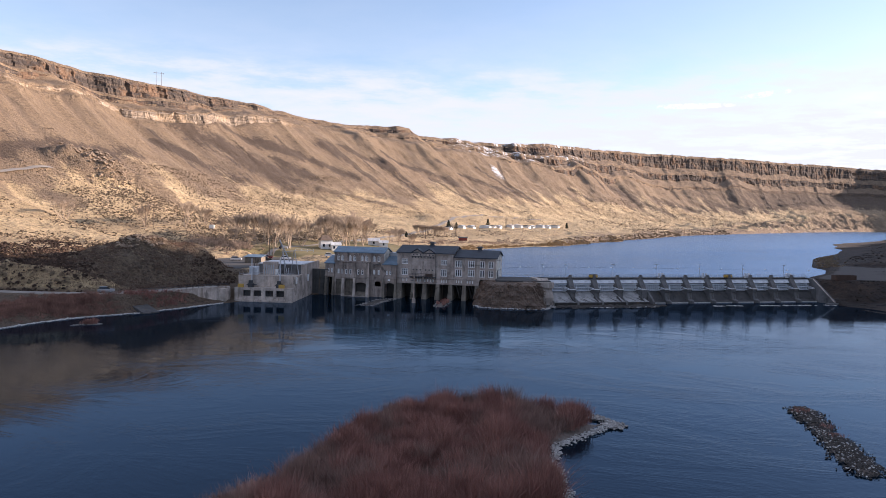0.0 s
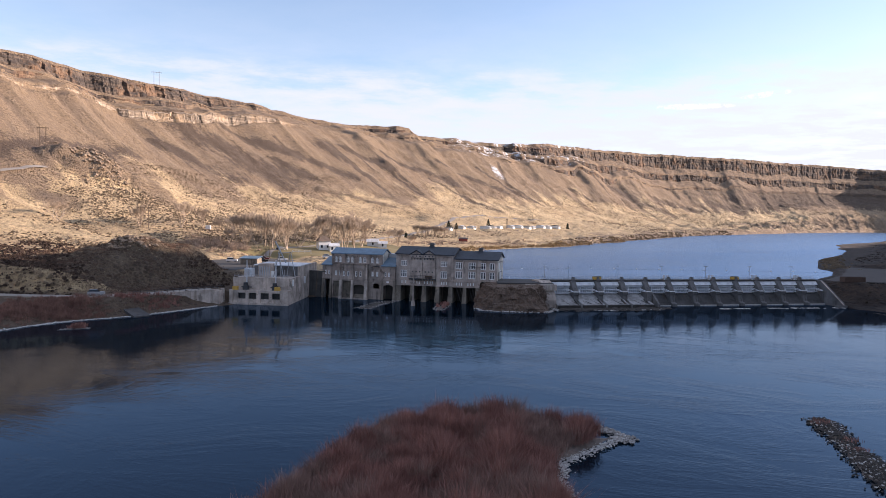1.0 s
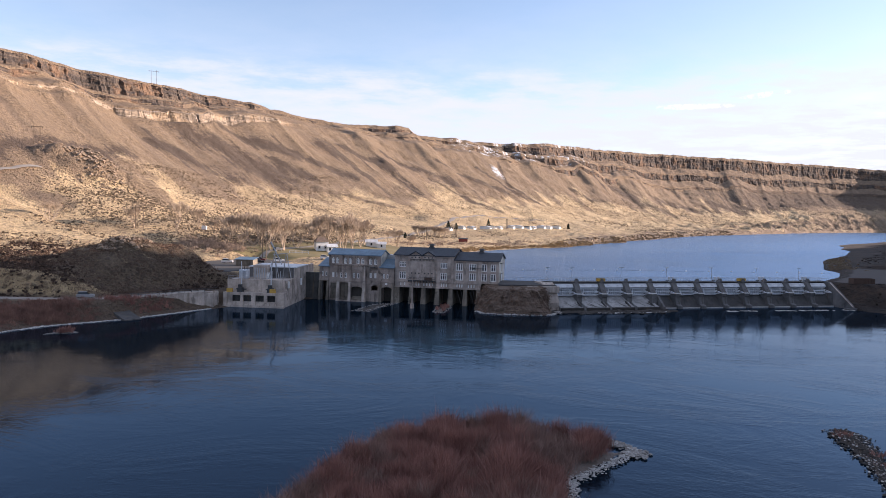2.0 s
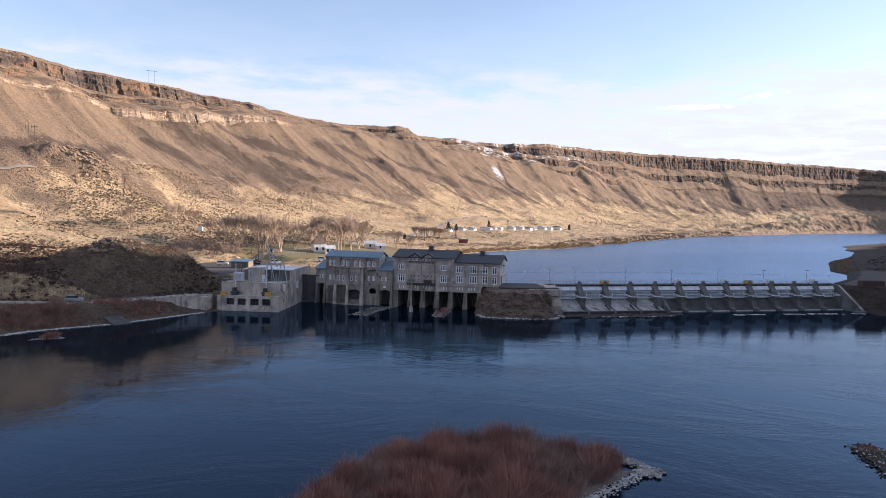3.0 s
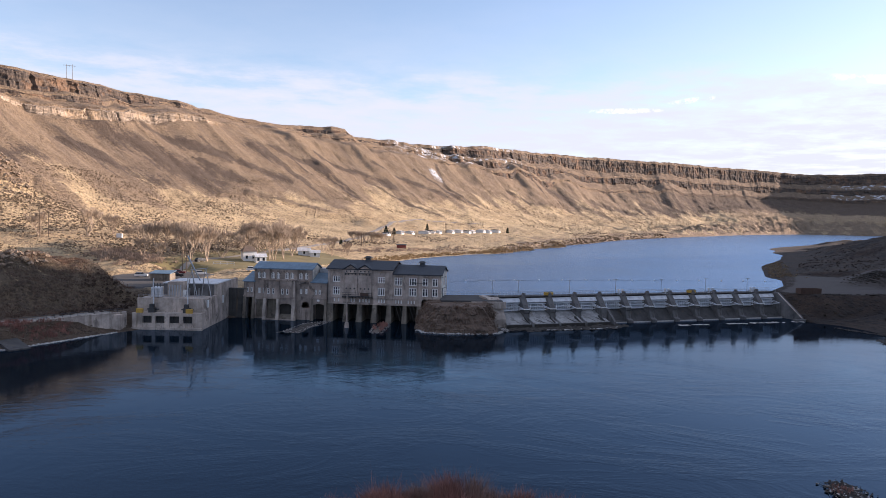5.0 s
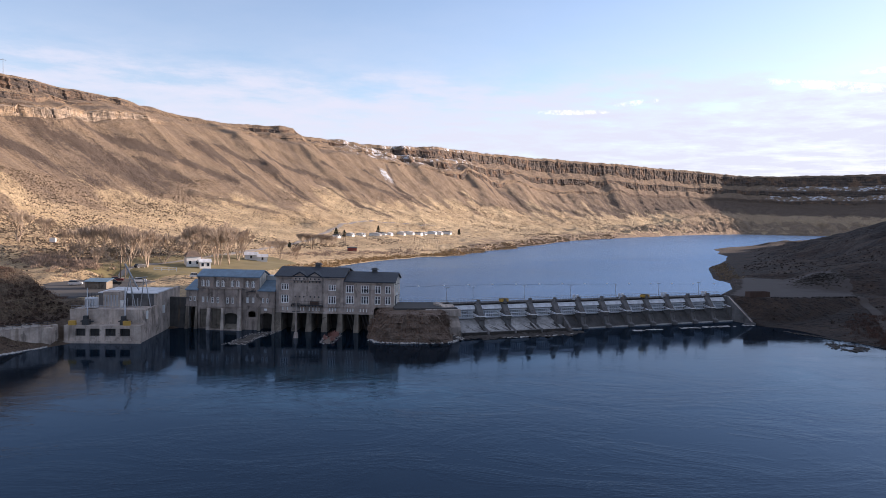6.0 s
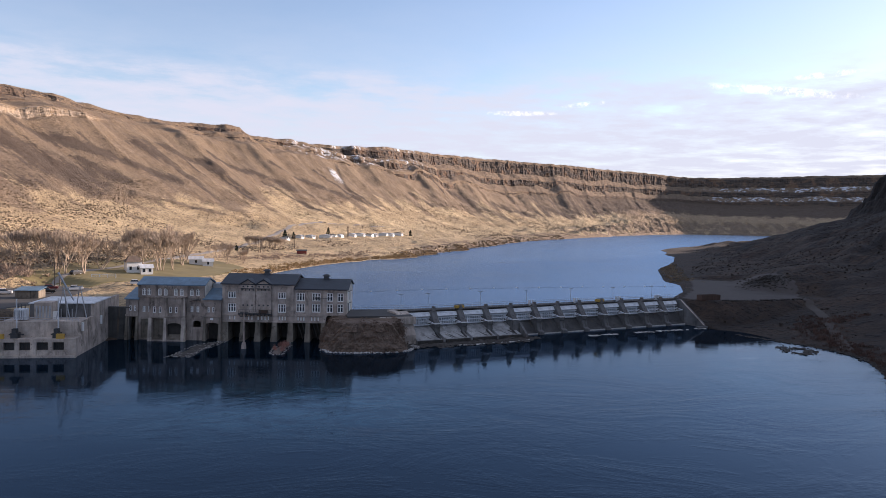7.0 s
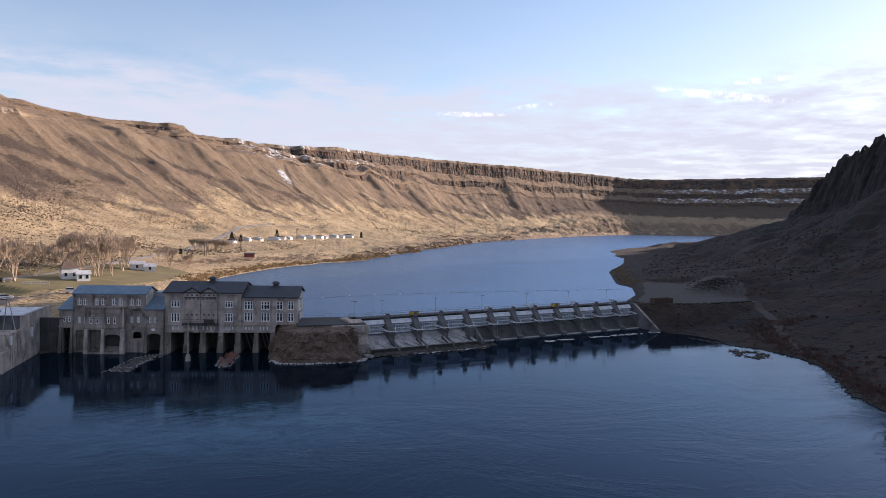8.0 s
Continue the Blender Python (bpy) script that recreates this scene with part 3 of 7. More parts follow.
def side(rows, u, v, profile, seed, rugged):
    """Points of one canyon side. u: along; v: 0 at the shore, 1 at the rim, past it the plateau."""
    line = curve(rows, u)
    s, zs, r, zr, c = line[:, 0:2], line[:, 2], line[:, 3:5], line[:, 5], np.clip(line[:, 6], .1, .6)
    vv = v[:, None]
    xy = s[None] + (r - s)[None] * vv[..., None]
    x, y = xy[..., 0], xy[..., 1]
    width = np.hypot(*(r - s).T)[None]
    F1 = 0.84
    # buttresses and gullies: the foot of the cliff wanders
    fine_w = smooth(vv, 0.78, 0.86)
    wander = (fbm(x / 90, y / 90, 4, seed) * 0.10 + np.abs(fbm(x / 34, y / 34, 4, seed + 5)) * -0.075 + fine_w * (fbm(x / 20, y / 20, 3, seed + 13) * 0.018 + fbm(x / 7, y / 7, 3, seed + 9) * 0.013)) * rugged
    gate = smooth(vv, 0.55, 0.86)
    w = vv + wander * gate * smooth(1.35 - vv, 0, 0.3)
    low = np.interp(np.clip(w / F1, 0, 1), *profile) * (1 - c)[None]
    k = np.clip((w - F1) / 0.115 + (fbm(x / 55, y / 55, 4, seed + 7) * 0.55 + fbm(x / 16, y / 16, 3, seed + 11) * 0.26) * smooth(w, F1, F1 + 0.03) * smooth(F1 + 0.13 - w, 0, 0.03), 0, 1)
    tier = np.interp(k, [0, .05, .17, .22, .37, .42, .56, .61, .75, .80, 1], [0, .16, .20, .36, .42, .56, .61, .77, .82, .96, 1])
    worn = np.clip(0.45 + fbm(x / 42, y / 42, 4, seed + 21) * 2.6, 0, 0.95)
    g = low + c[None] * (k + (tier - k) * worn)
    z = zs[None] + (zr - zs)[None] * g + smooth(vv, 0.8, 0.95) * (fbm(u * 1.7, u * 0 + 0.5, 3, seed + 8) * 14 * smooth(u, 1, 3))[None]
    # ribs and gullies on the slope, fading to the flats
    body = smooth(vv, 0.2, 0.5) * smooth(0.88 - vv, 0, 0.1)
    z = z + body * fbm(u[None] * 1.9 + fbm(x / 80, y / 80, 4, seed + 3) * 1.5, vv * 1.6, 3, seed + 2) * 8
    z = z + fbm(x / 40, y / 40, 5, seed + 1) * 3.0 * smooth(vv * width, 25, 120) + fbm(x / 9, y / 9, 4, seed + 4) * 1.2 * smooth(vv * width, 8, 40)
    z = z - np.where(vv < 0, -vv * width * 0.35 + 0.3, 0)
    return x, y, z, vv * width, s, r


def knoll(x, y, cx, cy, rx, ry, turn, height, sharp=1.0):
    a = radians(turn)
    p, q = (x - cx) * math.cos(a) + (y - cy) * math.sin(a), -(x - cx) * math.sin(a) + (y - cy) * math.cos(a)
    d = np.sqrt((p / rx) ** 2 + (q / ry) ** 2) + fbm(x / 14, y / 14, 4, 71) * 0.35
    return height * smooth(1 - d, 0, sharp)


def inside(poly, x, y):
    p = np.array(poly, float)
    hit = np.zeros(x.shape, bool)
    for (x0, y0), (x1, y1) in zip(p, np.roll(p, -1, 0)):
        c = (y0 > y) != (y1 > y)
        hit ^= c & (x < (x1 - x0) * (y - y0) / (y1 - y0 + 1e-12) + x0)
    return hit


def edge_distance(poly, x, y):
    p = np.array(poly, float)
    best = np.full(x.shape, 1e9)
    for a, b in zip(p, np.roll(p, -1, 0)):
        d = b - a
        t = np.clip(((x - a[0]) * d[0] + (y - a[1]) * d[1]) / (d @ d), 0, 1)
        best = np.minimum(best, np.hypot(x - a[0] - t * d[0], y - a[1] - t * d[1]))
    return np.where(inside(poly, x, y), best, -best)


PARK = [(-106, 14), (-90, 4), (-82, 20), (-84, 58), (-102, 68), (-116, 44)]
ROAD = [(-240, -52), (-190, -49), (-160, -47.5), (-141, -47), (-131, -47), (-122, -46.5), (-112, -44.5), (-104, -39.5), (-98.5, -32), (-93.5, -25), (-88.5, -18)]


def line_distance(pts, x, y):
    p = np.array(pts, float)
    best = np.full(x.shape, 1e9)
    for a, b in zip(p, p[1:]):
        d = b - a
        t = np.clip(((x - a[0]) * d[0] + (y - a[1]) * d[1]) / (d @ d), 0, 1)
        best = np.minimum(best, np.hypot(x - a[0] - t * d[0], y - a[1] - t * d[1]))
    return best


TERRACE = [(122, 38), (131, 33), (150, 34), (169, 38), (186, 34), (194, 62), (196, 98), (184, 122), (166, 132), (157, 106), (140, 72), (121, 46)]


# heights in metres of the three cliff tiers along the rim, and their places between shore (0) and rim (1)
TIERS = ([0, 3, 6, 8, 9.3, 10.2, 10.8, 11.6, 12.0, 12.3, 12.8, 13.2, 14, 15, 16, 17, 18, 20],
         [15, 15, 15, 15, 14, 12, 8, 6, 12, 8, 10, 14, 22, 23, 23, 22, 26, 26],
         [9, 9, 9, 10, 9, 7, 3, 2, 6, 8, 10, 12, 12, 13, 13, 12, 16, 16],
         [5, 5, 5, 7, 8, 7, 4, 0, 0, 0, 5, 7, 6, 6, 6, 7, 10, 10])
_uf = np.linspace(0, 20, 2001)
_lf = curve(LEFT, _uf)
_mid = (_lf[:, 0:2] + _lf[:, 3:5]) / 2
ARC = np.concatenate([[0], np.cumsum(np.hypot(*np.diff(_mid, axis=0).T))])
RIM_FIX = ([0, 9.9, 10.06, 10.56, 11.14, 11.49, 11.77, 12.08, 12.14, 12.67, 13.08, 13.5, 15.5, 16.4, 17.2, 20],
           [8, 8.3, 10.7, 8.3, 2, -4.2, -1.7, 0.7, -8.4, -7.8, 0.3, -1, 0.5, 4, 3.4, 4.1])


def tier_foot(U, k):
    far = smooth(U, 12.4, 13.8)
    return (0.955, 0.905, 0.84)[k - 1] * (1 - far) + (0.955, 0.87, 0.785)[k - 1] * far


def tier_height(U, S, k):
    """The cliff's height there: it breaks down and stands up again along the rim."""
    broken = np.clip(0.95 + fbm(S / 70, S * 0 + k, 4, 60 + k) * (1.5, 2.2, 1.8)[k - 1] * (1 - 0.45 * smooth(U, 13, 14.2) - 0.4 * smooth(U, 16.2, 17)), 0.15, 1.4)
    return np.interp(U, TIERS[0], TIERS[k]) * broken


def left_points(U, V):
    """Points of the sunlit canyon side. U: along; V: 0 at the shore, 1 at the rim, past it the plateau."""
    line = curve(LEFT, U.ravel()).reshape(U.shape + (7,))
    sx_, sy_, zs, rx_, ry_, zr = (line[..., k] for k in range(6))
    zr = zr + np.interp(U, *RIM_FIX)
    width = np.hypot(rx_ - sx_, ry_ - sy_)
    S = np.interp(U, _uf, ARC)
    x, y = sx_ + (rx_ - sx_) * V, sy_ + (ry_ - sy_) * V
    d = V * width
    # the lake's shore wanders
    sway = fbm(S / 55, S * 0 + 0.5, 4, 61) * 26 * smooth(U, 9.4, 10.4) * smooth(0.35 - V, 0, 0.25)
    x, y = x + (rx_ - sx_) / width * sway, y + (ry_ - sy_) / width * sway
    # buttresses and gullies: the cliffs and the head of the scree wander
    wm = (fbm(S / 130, S * 0 + 0.5, 4, 3) * 46 - np.abs(fbm(S / 64, S * 0 + 0.5, 3, 8)) * 36 + 8) * (1 - 0.70 * smooth(U, 13.2, 14.5) - 0.25 * smooth(U, 16.4, 17)) + fbm(S / 14, S * 0 + 0.5, 3, 13) * 5
    W = V + wm / width * smooth(V, 0.5, 0.84) * smooth(1.3 - V, 0, 0.3)
    a1, a2, a3 = (tier_height(U, S, k) for k in (1, 2, 3))
    H = zr - zs
    far = smooth(U, 12.8, 14.2)
    share = 0.10 + 0.14 * far
    head = tier_foot(U, 3)
    ledges = share * H * np.clip((W - head) / (0.975 - head), 0, 1)
    rise = np.clip(W / head, 0, 1)
    low = ((1 - share) * H - a1 - a2 - a3) * (np.interp(rise, *TALUS) * (1 - far) + np.interp(rise, *FAN) * far)
    z = zs + low + ledges
    for k, a in ((1, a1), (2, a2), (3, a3)):
        z = z + a * np.clip((W - tier_foot(U, k)) * width / 3.5, 0, 1)
    # the berm of an old road under the pale bank
    z = z + 2.4 * np.exp(-((W - head + 9 / width) * width / 4.5) ** 2) * smooth(10.9 - U, 0, 0.6)
    # ribs and gullies run down the fall line
    warp = fbm(x / 60, y / 60, 3, 21) * 0.9
    rib = fbm(S / 52 + warp, V * 1.3, 3, 5)
    rill = fbm(S / 13 + warp * 2.0, V * 2.2, 3, 6)
    body = smooth(V, 0.22, 0.5) * smooth(0.86 - V, 0, 0.08)
    z = z + body * (rib * 5 + rill * 0.8) * (1 - 0.72 * smooth(U, 13, 14.5))
    z = z + fbm(x / 40, y / 40, 5, 4) * 3.0 * smooth(d, 25, 120) + fbm(x / 9, y / 9, 4, 7) * 1.3 * smooth(d, 8, 40)
    # a lava terrace stands before the far scree
    z = z + 19 * smooth(U, 14.9, 15.7) * smooth(d, 12, 120 + fbm(S / 60, S * 0 + 0.5, 3, 71) * 70) * smooth(0.80 - V, 0, 0.32)
    z = z - np.where(V < 0, -V * width * 0.35 + 0.3, 0)
    return x, y, z, d, S, W, rib, rill, width


# runs of dark stones on the scree: head (along, up), foot (along, up), half width in metres
RUNS = [(9.60, .82, 10.14, .62, 30), (9.22, .74, 9.56, .60, 14), (10.09, .82, 10.66, .70, 12), (10.68, .695, 11.0, .61, 11), (10.35, .685, 10.47, .60, 10),
        (11.61, .745, 11.79, .68, 9), (11.80, .695, 11.99, .61, 12), (11.83, .64, 12.02, .425, 8), (12.03, .72, 12.36, .60, 10), (12.59, .825, 12.47, .65, 5),
        (12.47, .65, 12.58, .51, 7), (13.02, .68, 13.13, .59, 12), (13.50, .75, 13.83, .435, 26), (13.91, .625, 14.29, .515, 22), (14.46, .64, 14.79, .505, 20),
        (15.55, .685, 16.02, .54, 18), (11.27, .77, 11.52, .66, 9), (12.35, .74, 12.48, .565, 7), (7.1, .62, 8.63, .635, 13), (5.6, .63, 7.1, .62, 12)]


def land_left():
    u = np.concatenate([np.linspace(0, 2, 30)[:-1], np.linspace(2, 9, 440)[:-1], np.linspace(9, 16.2, 820)[:-1], np.linspace(16.2, 18.6, 170)[:-1], np.linspace(18.6, 20, 20)])
    v = np.concatenate([np.linspace(-0.12, 0, 6)[:-1], np.linspace(0, 0.12, 40)[:-1], np.linspace(0.12, 0.82, 150)[:-1],
                        np.linspace(0.82, 1.02, 56)[:-1], [1.02, 1.05, 1.1, 1.2, 1.4, 1.8, 2.6, 4, 7]])
    U, V = np.meshgrid(u, v)
    x, y, z, d, S, W, rib, rill, width = left_points(U, V)
    wet = smooth(6.6 - U, 0, 0.5)
    # river bank, road shelf, bench behind
    z = z + wet * (3.6 * smooth(d, 0, 14) + 5.0 * smooth(d, 15, 34) - 1.2 * smooth(d, 60, 160))
    z = z + (1 - wet) * 1.6 * smooth(d, 0, 10) * smooth(11 - U, 0, 2)
    z = z + knoll(x, y, -111, -4, 36, 21, 40, 5.6, 0.55) * (1 + fbm(x / 5, y / 5, 4, 31) * 0.7) * smooth(d, 14, 24)
    z = z + knoll(x, y, -116, -10, 10, 7, 20, 2.0, 0.6) * (1 + fbm(x / 3, y / 3, 3, 35) * 1.2)
    crag = knoll(x, y, -252, 186, 36, 22, 20, 9.5, 0.7)
    z = z + crag * (1 + fbm(x / 6, y / 6, 4, 33) * 0.9) + knoll(x, y, -222, 206, 44, 24, 20, 7, 0.9)
    # a stony step across the lower slope, and hummocks of lava by the far shore
    step_d = line_distance([(-165, 404), (-130, 416), (-96, 420)], x, y)
    z = z + 2.6 * np.exp(-(step_d / 9) ** 2) * (1 + fbm(x / 7, y / 7, 3, 38) * 2)
    bench = smooth(U, 13.6, 14.6)
    hum = bench * smooth(d, 2, 25) * smooth(150 - d, 0, 80)
    z = z + hum * (np.abs(fbm(x / 38, y / 38, 4, 39)) * 26 + fbm(x / 12, y / 12, 3, 36) * 5)
    z = z + smooth(U, 10.2, 11.4) * smooth(d, 0, 11) * (2.8 + fbm(x / 16, y / 16, 4, 37) * 4.5)
    # the bank falls from the road to the river
    ry = np.interp(x, [p[0] for p in ROAD], [p[1] for p in ROAD])
    cap = np.maximum(4.5 - 0.1 * (ry - y), 1.4) * smooth(d, 0, 9) + np.where(d < 0, z, 0)
    z = np.where((y < ry) & (x < -104) & (x > -235), np.minimum(z, cap), z)
    shelf = 1 - smooth(line_distance(ROAD, x, y), 3.8, 9.0)
    z = z + (4.6 - z) * shelf * smooth(d, 4.0, 6.5)
    z = z + (8.3 - z) * smooth(edge_distance(PARK, x, y), -8, -1) * smooth(d, 8, 14)
    uv = np.stack([S / 1000, V], -1)
    ob = sheet("ground", np.stack([x, y, z], -1), uv, LAND)
    # what covers the ground: dark stones, brown scree, snow, bare rock and rubble
    m1, m2 = fbm(x / 18, y / 18, 4, 51), fbm(x / 5, y / 5, 4, 52)
    dark = np.zeros_like(x)
    for u0, v0, u1, v1, hw in RUNS:
        p0, p1 = np.array((np.interp(u0, _uf, ARC), v0 * 420)), np.array((np.interp(u1, _uf, ARC), v1 * 420))
        e = p1 - p0
        a, b = S - p0[0], V * 420 - p0[1]
        t = np.clip((a * e[0] + b * e[1]) / (e @ e), 0, 1)
        q = np.hypot(a - t * e[0], b - t * e[1]) / (hw * (0.62 + 0.6 * t))
        dark = np.maximum(dark, 1.0 - 0.5 * q)
    comb = rib * 0.8 + rill * 1.1
    generic = np.clip(0.5 + (comb - 0.30) * 2.6, 0, 0.9) * smooth(V, 0.38, 0.55) * smooth(0.86 - V, 0, 0.1)
    # dark cover grows far along: that side's shade is put in with the stones
    generic = generic + 0.30 * smooth(U, 12.4, 13.6) * smooth(V, 0.36, 0.56) + 0.58 * smooth(U, 13.8, 15.4) * smooth(V, 0.36, 0.56) + 0.3 * smooth(U, 16.3, 17)
    dark = np.maximum(dark + comb * 0.45, generic) + m1 * 0.5 + m2 * 0.3
    scree = 0.55 * smooth(U, 14.9, 15.7) * smooth(V, 0, 0.05) + np.clip((V + rib * 0.34 + rill * 0.22 + m1 * 0.2 - 0.52) / 0.16 + 0.5, 0, 1)
    snow = np.exp(-(((x - 1) * 0.9 + (y - 776) * 0.2) / 8) ** 2 - ((y - 776) / 26) ** 2) * (0.78 + m2 * 1.4)
    snow = np.maximum(snow, smooth(U, 12.1, 12.5) * smooth(13.6 - U, 0, 0.3) * smooth(W, 0.84, 0.86) * (0.38 + m2 * 1.2))
    snow = np.maximum(snow, smooth(U, 16.7, 17.3) * np.maximum(smooth(W, 0.79, 0.80) * smooth(0.868 - W, 0, 0.012), smooth(W, 0.872, 0.88) * smooth(0.952 - W, 0, 0.03) * 1.05) * (0.40 + m1 * 0.3 + m2 * 1.7))
    rock = np.maximum.reduce([smooth(W, tier_foot(U, 3) - 0.005, tier_foot(U, 3) + 0.02) * (0.72 + m1 * 0.8 - 0.3 * smooth(10.2 - U, 0, 0.6) * smooth(0.95 - W, 0, 0.03)),
                              smooth(crag, 1.5, 5), 0.95 * np.exp(-(step_d / 7) ** 2), hum * (0.62 + m1 * 1.2), smooth(U, 14.9, 15.7) * smooth(d, 2, 14) * smooth(95 - d, 0, 25) * (0.74 + m1),
                              0.8 * smooth(U, 10.6, 12) * smooth(100 - d, 0, 80) * (0.72 + m1 * 1.2)])
    # the bluff: dark rock, and its shade put into the same dark cover
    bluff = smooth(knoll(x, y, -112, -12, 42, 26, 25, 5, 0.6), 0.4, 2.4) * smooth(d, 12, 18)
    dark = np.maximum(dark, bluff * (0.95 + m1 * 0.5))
    dark = np.maximum(dark, smooth(U, 10.0, 11.0) * smooth(d, -3, 0) * smooth(17 + m1 * 26 - d, 0, 5) * (0.82 + m2 * 0.5))
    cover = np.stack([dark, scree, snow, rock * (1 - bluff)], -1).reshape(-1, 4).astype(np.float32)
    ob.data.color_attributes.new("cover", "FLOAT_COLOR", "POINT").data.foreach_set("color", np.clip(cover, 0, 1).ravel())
    return ob, np.stack([x, y, z], -1), u, v


def cliff(name, tier, u0, u1, material, label, seed, least=2.0, drop=0.0):
    """A tier of columnar basalt: upright faces in columns of uneven depth and height, set along the rim."""
    n = int((np.interp(u1, _uf, ARC) - np.interp(u0, _uf, ARC)) / 1.15)
    S = np.linspace(np.interp(u0, _uf, ARC), np.interp(u1, _uf, ARC), n)
    u = np.interp(S, ARC, _uf)
    h = tier_height(u, S, tier)
    set_at = tier_foot(u, tier)
    foot = set_at
    for _ in range(2):
        W, width = (left_points(u[None], foot[None])[k][0] for k in (5, 8))
        foot = foot + (set_at - W)
    lo, hi = left_points(u[None], (foot - 2.5 / width)[None]), left_points(u[None], (foot + 5.0 / width)[None])
    x0, y0, z0, x1, y1, z1 = lo[0][0], lo[1][0], lo[2][0], hi[0][0], hi[1][0], hi[2][0]
    out = np.stack([x0 - x1, y0 - y1], -1)
    out /= np.hypot(*out.T)[:, None]
    zero = np.zeros(n)
    cells = lambda size, k: hash2(np.floor(S / size + fbm(S / size / 3, zero + 0.5, 2, seed + k) * 2.2), zero, seed + k)
    big, mid, col = cells(23, 1), cells(7.5, 2), cells(3.1, 3)
    layers = [(cells(17, 20 + j), cells(6.0, 30 + j)) for j in range(4)]
    calm = 1 - 0.6 * smooth(u, 12.8, 14.2)
    fade = np.clip(h / 14, 0.15, 1)
    rows, shares = [], [-0.25, 0, 0.12, 0.24, 0.36, 0.44, 0.46, 0.6, 0.72, 0.74, 0.86, 0.93, 0.97, 1.0]
    for i, s_ in enumerate(shares):
        level = math.floor(s_ * 3.2)
        lay = hash2(np.floor(S / 9.0 + level * 0.37), zero + level, seed + 9)
        a_, b_ = layers[max(level, 0)]
        push = ((big * 4.2 + mid * 3.4) * calm + (a_ * 4.0 + b_ * 2.4) * (1 - calm) + col * 1.4) * fade + (1 - s_) * h * 0.22 + lay * 1.6 * fade * (1 - s_) - 1.5
        push = push + fbm(S / 5, zero + s_ * h.mean() / 4, 4, seed + 4) * 4.5 * fade + (2.2 * fade if s_ < 0.45 else 0) + (hash2(np.floor(S / 3.3), zero + i, seed + 12) - 0.5) * 0.7
        top = z1 + 0.3 - (big * 3.0 + mid * 2.4 * calm + col * 1.2) * fade
        z = z0 - 1.0 + (top - z0 + 1.0) * s_
        rows.append(np.stack([x1 * 0.55 + x0 * 0.45 + out[:, 0] * push, y1 * 0.55 + y0 * 0.45 + out[:, 1] * push, z], -1))
    rows.append(np.stack([x1, y1, z1 - 0.1], -1))
    pos = np.array(rows)
    nv = len(rows)
    idx = np.arange(nv * n).reshape(nv, n)
    faces = np.stack([idx[:-1, :-1], idx[:-1, 1:], idx[1:, 1:], idx[1:, :-1]], -1)
    faces = faces[:, (h[:-1] > least) & (h[1:] > least)].reshape(-1, 4)
    me = bpy.data.meshes.new(name)
    me.from_pydata(pos.reshape(-1, 3).tolist(), [], faces.tolist())
    me.materials.append(material)
    return tagged(new(name, me), label, "cliff", kind="structure")


def land_right():
    u = np.concatenate([np.linspace(0, 2, 40)[:-1], np.linspace(2, 13, 500)[:-1], np.linspace(13, 17, 120)])
    v = np.concatenate([np.linspace(-0.12, 0, 34)[:-1], np.linspace(0, 0.15, 40)[:-1], np.linspace(0.15, 0.7, 90)[:-1],
                        np.linspace(0.7, 1.02, 70)[:-1], [1.05, 1.1, 1.2, 1.4, 1.8, 2.6, 4, 8]])
    x, y, z, d, s, r = side(RIGHT, u, v, RISE, 57, 0.9)
    sway = smooth(u, 8.2, 9.4)[None] * (1 - smooth(v, 0.08, 0.3))[:, None]
    x, y = x + fbm(x / 95, y / 95, 2, 49) * 22 * sway, y + fbm(x / 95, y / 95, 2, 50) * 10 * sway
    e = edge_distance(TERRACE, x, y)
    z = np.where(e > -16, np.maximum(z, np.minimum(7.7, 7.7 + e * 0.62) + fbm(x / 5, y / 5, 3, 41) * 0.35), z)
    z = np.where(e > 0, z + (7.7 - z) * smooth(e, 0, 6) * smooth(12 - z, 0, 3), z)
    c17, s17 = math.cos(radians(17.9)), math.sin(radians(17.9))
    xl, yl = (x - 24.8) * c17 + (y - 4.6) * s17, -(x - 24.8) * s17 + (y - 4.6) * c17
    z = np.where((xl < 96.3) & (yl < 30) & (yl > -26), np.minimum(z, -1.5), z)
    z = z + fbm(x / 16, y / 16, 4, 43) * 2.2 * smooth(d, 40, 90) + fbm(x / 48, y / 48, 4, 44) * 13 * smooth(d, 18, 80) * smooth(-e, 2, 30)
    z = z + smooth(v, 0.80, 0.9)[:, None] * smooth(1.3 - v, 0, 0.2)[:, None] * (np.abs(fbm(x / 26, y / 26, 4, 47)) * 34 + np.abs(fbm(x / 9, y / 9, 3, 48)) * 13 + np.maximum(fbm(x / 7, y / 7, 2, 46) - 0.08, 0) * 22)
    uv = np.stack([np.broadcast_to((u / 20)[None], x.shape), np.broadcast_to(v[:, None], x.shape)], -1)
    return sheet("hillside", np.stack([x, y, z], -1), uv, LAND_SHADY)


ground, SLOPE, SLOPE_U, SLOPE_V = land_left()
tagged(ground, "dry grassy canyon side with dark scree and basalt rimrock", "hillside", kind="structure")
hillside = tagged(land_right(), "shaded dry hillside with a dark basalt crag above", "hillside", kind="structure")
cliff("rimrock", 1, 3, 19, CLIFF, "dark columnar basalt rimrock along the canyon's edge", 401)
cliff("middle_cliff", 2, 3, 19, CLIFF, "rusty brown basalt tier below the rimrock", 431)
cliff("tuff_cliff", 3, 4, 11.2, TUFF, "pale tuff bank exposed along the canyon side", 461)
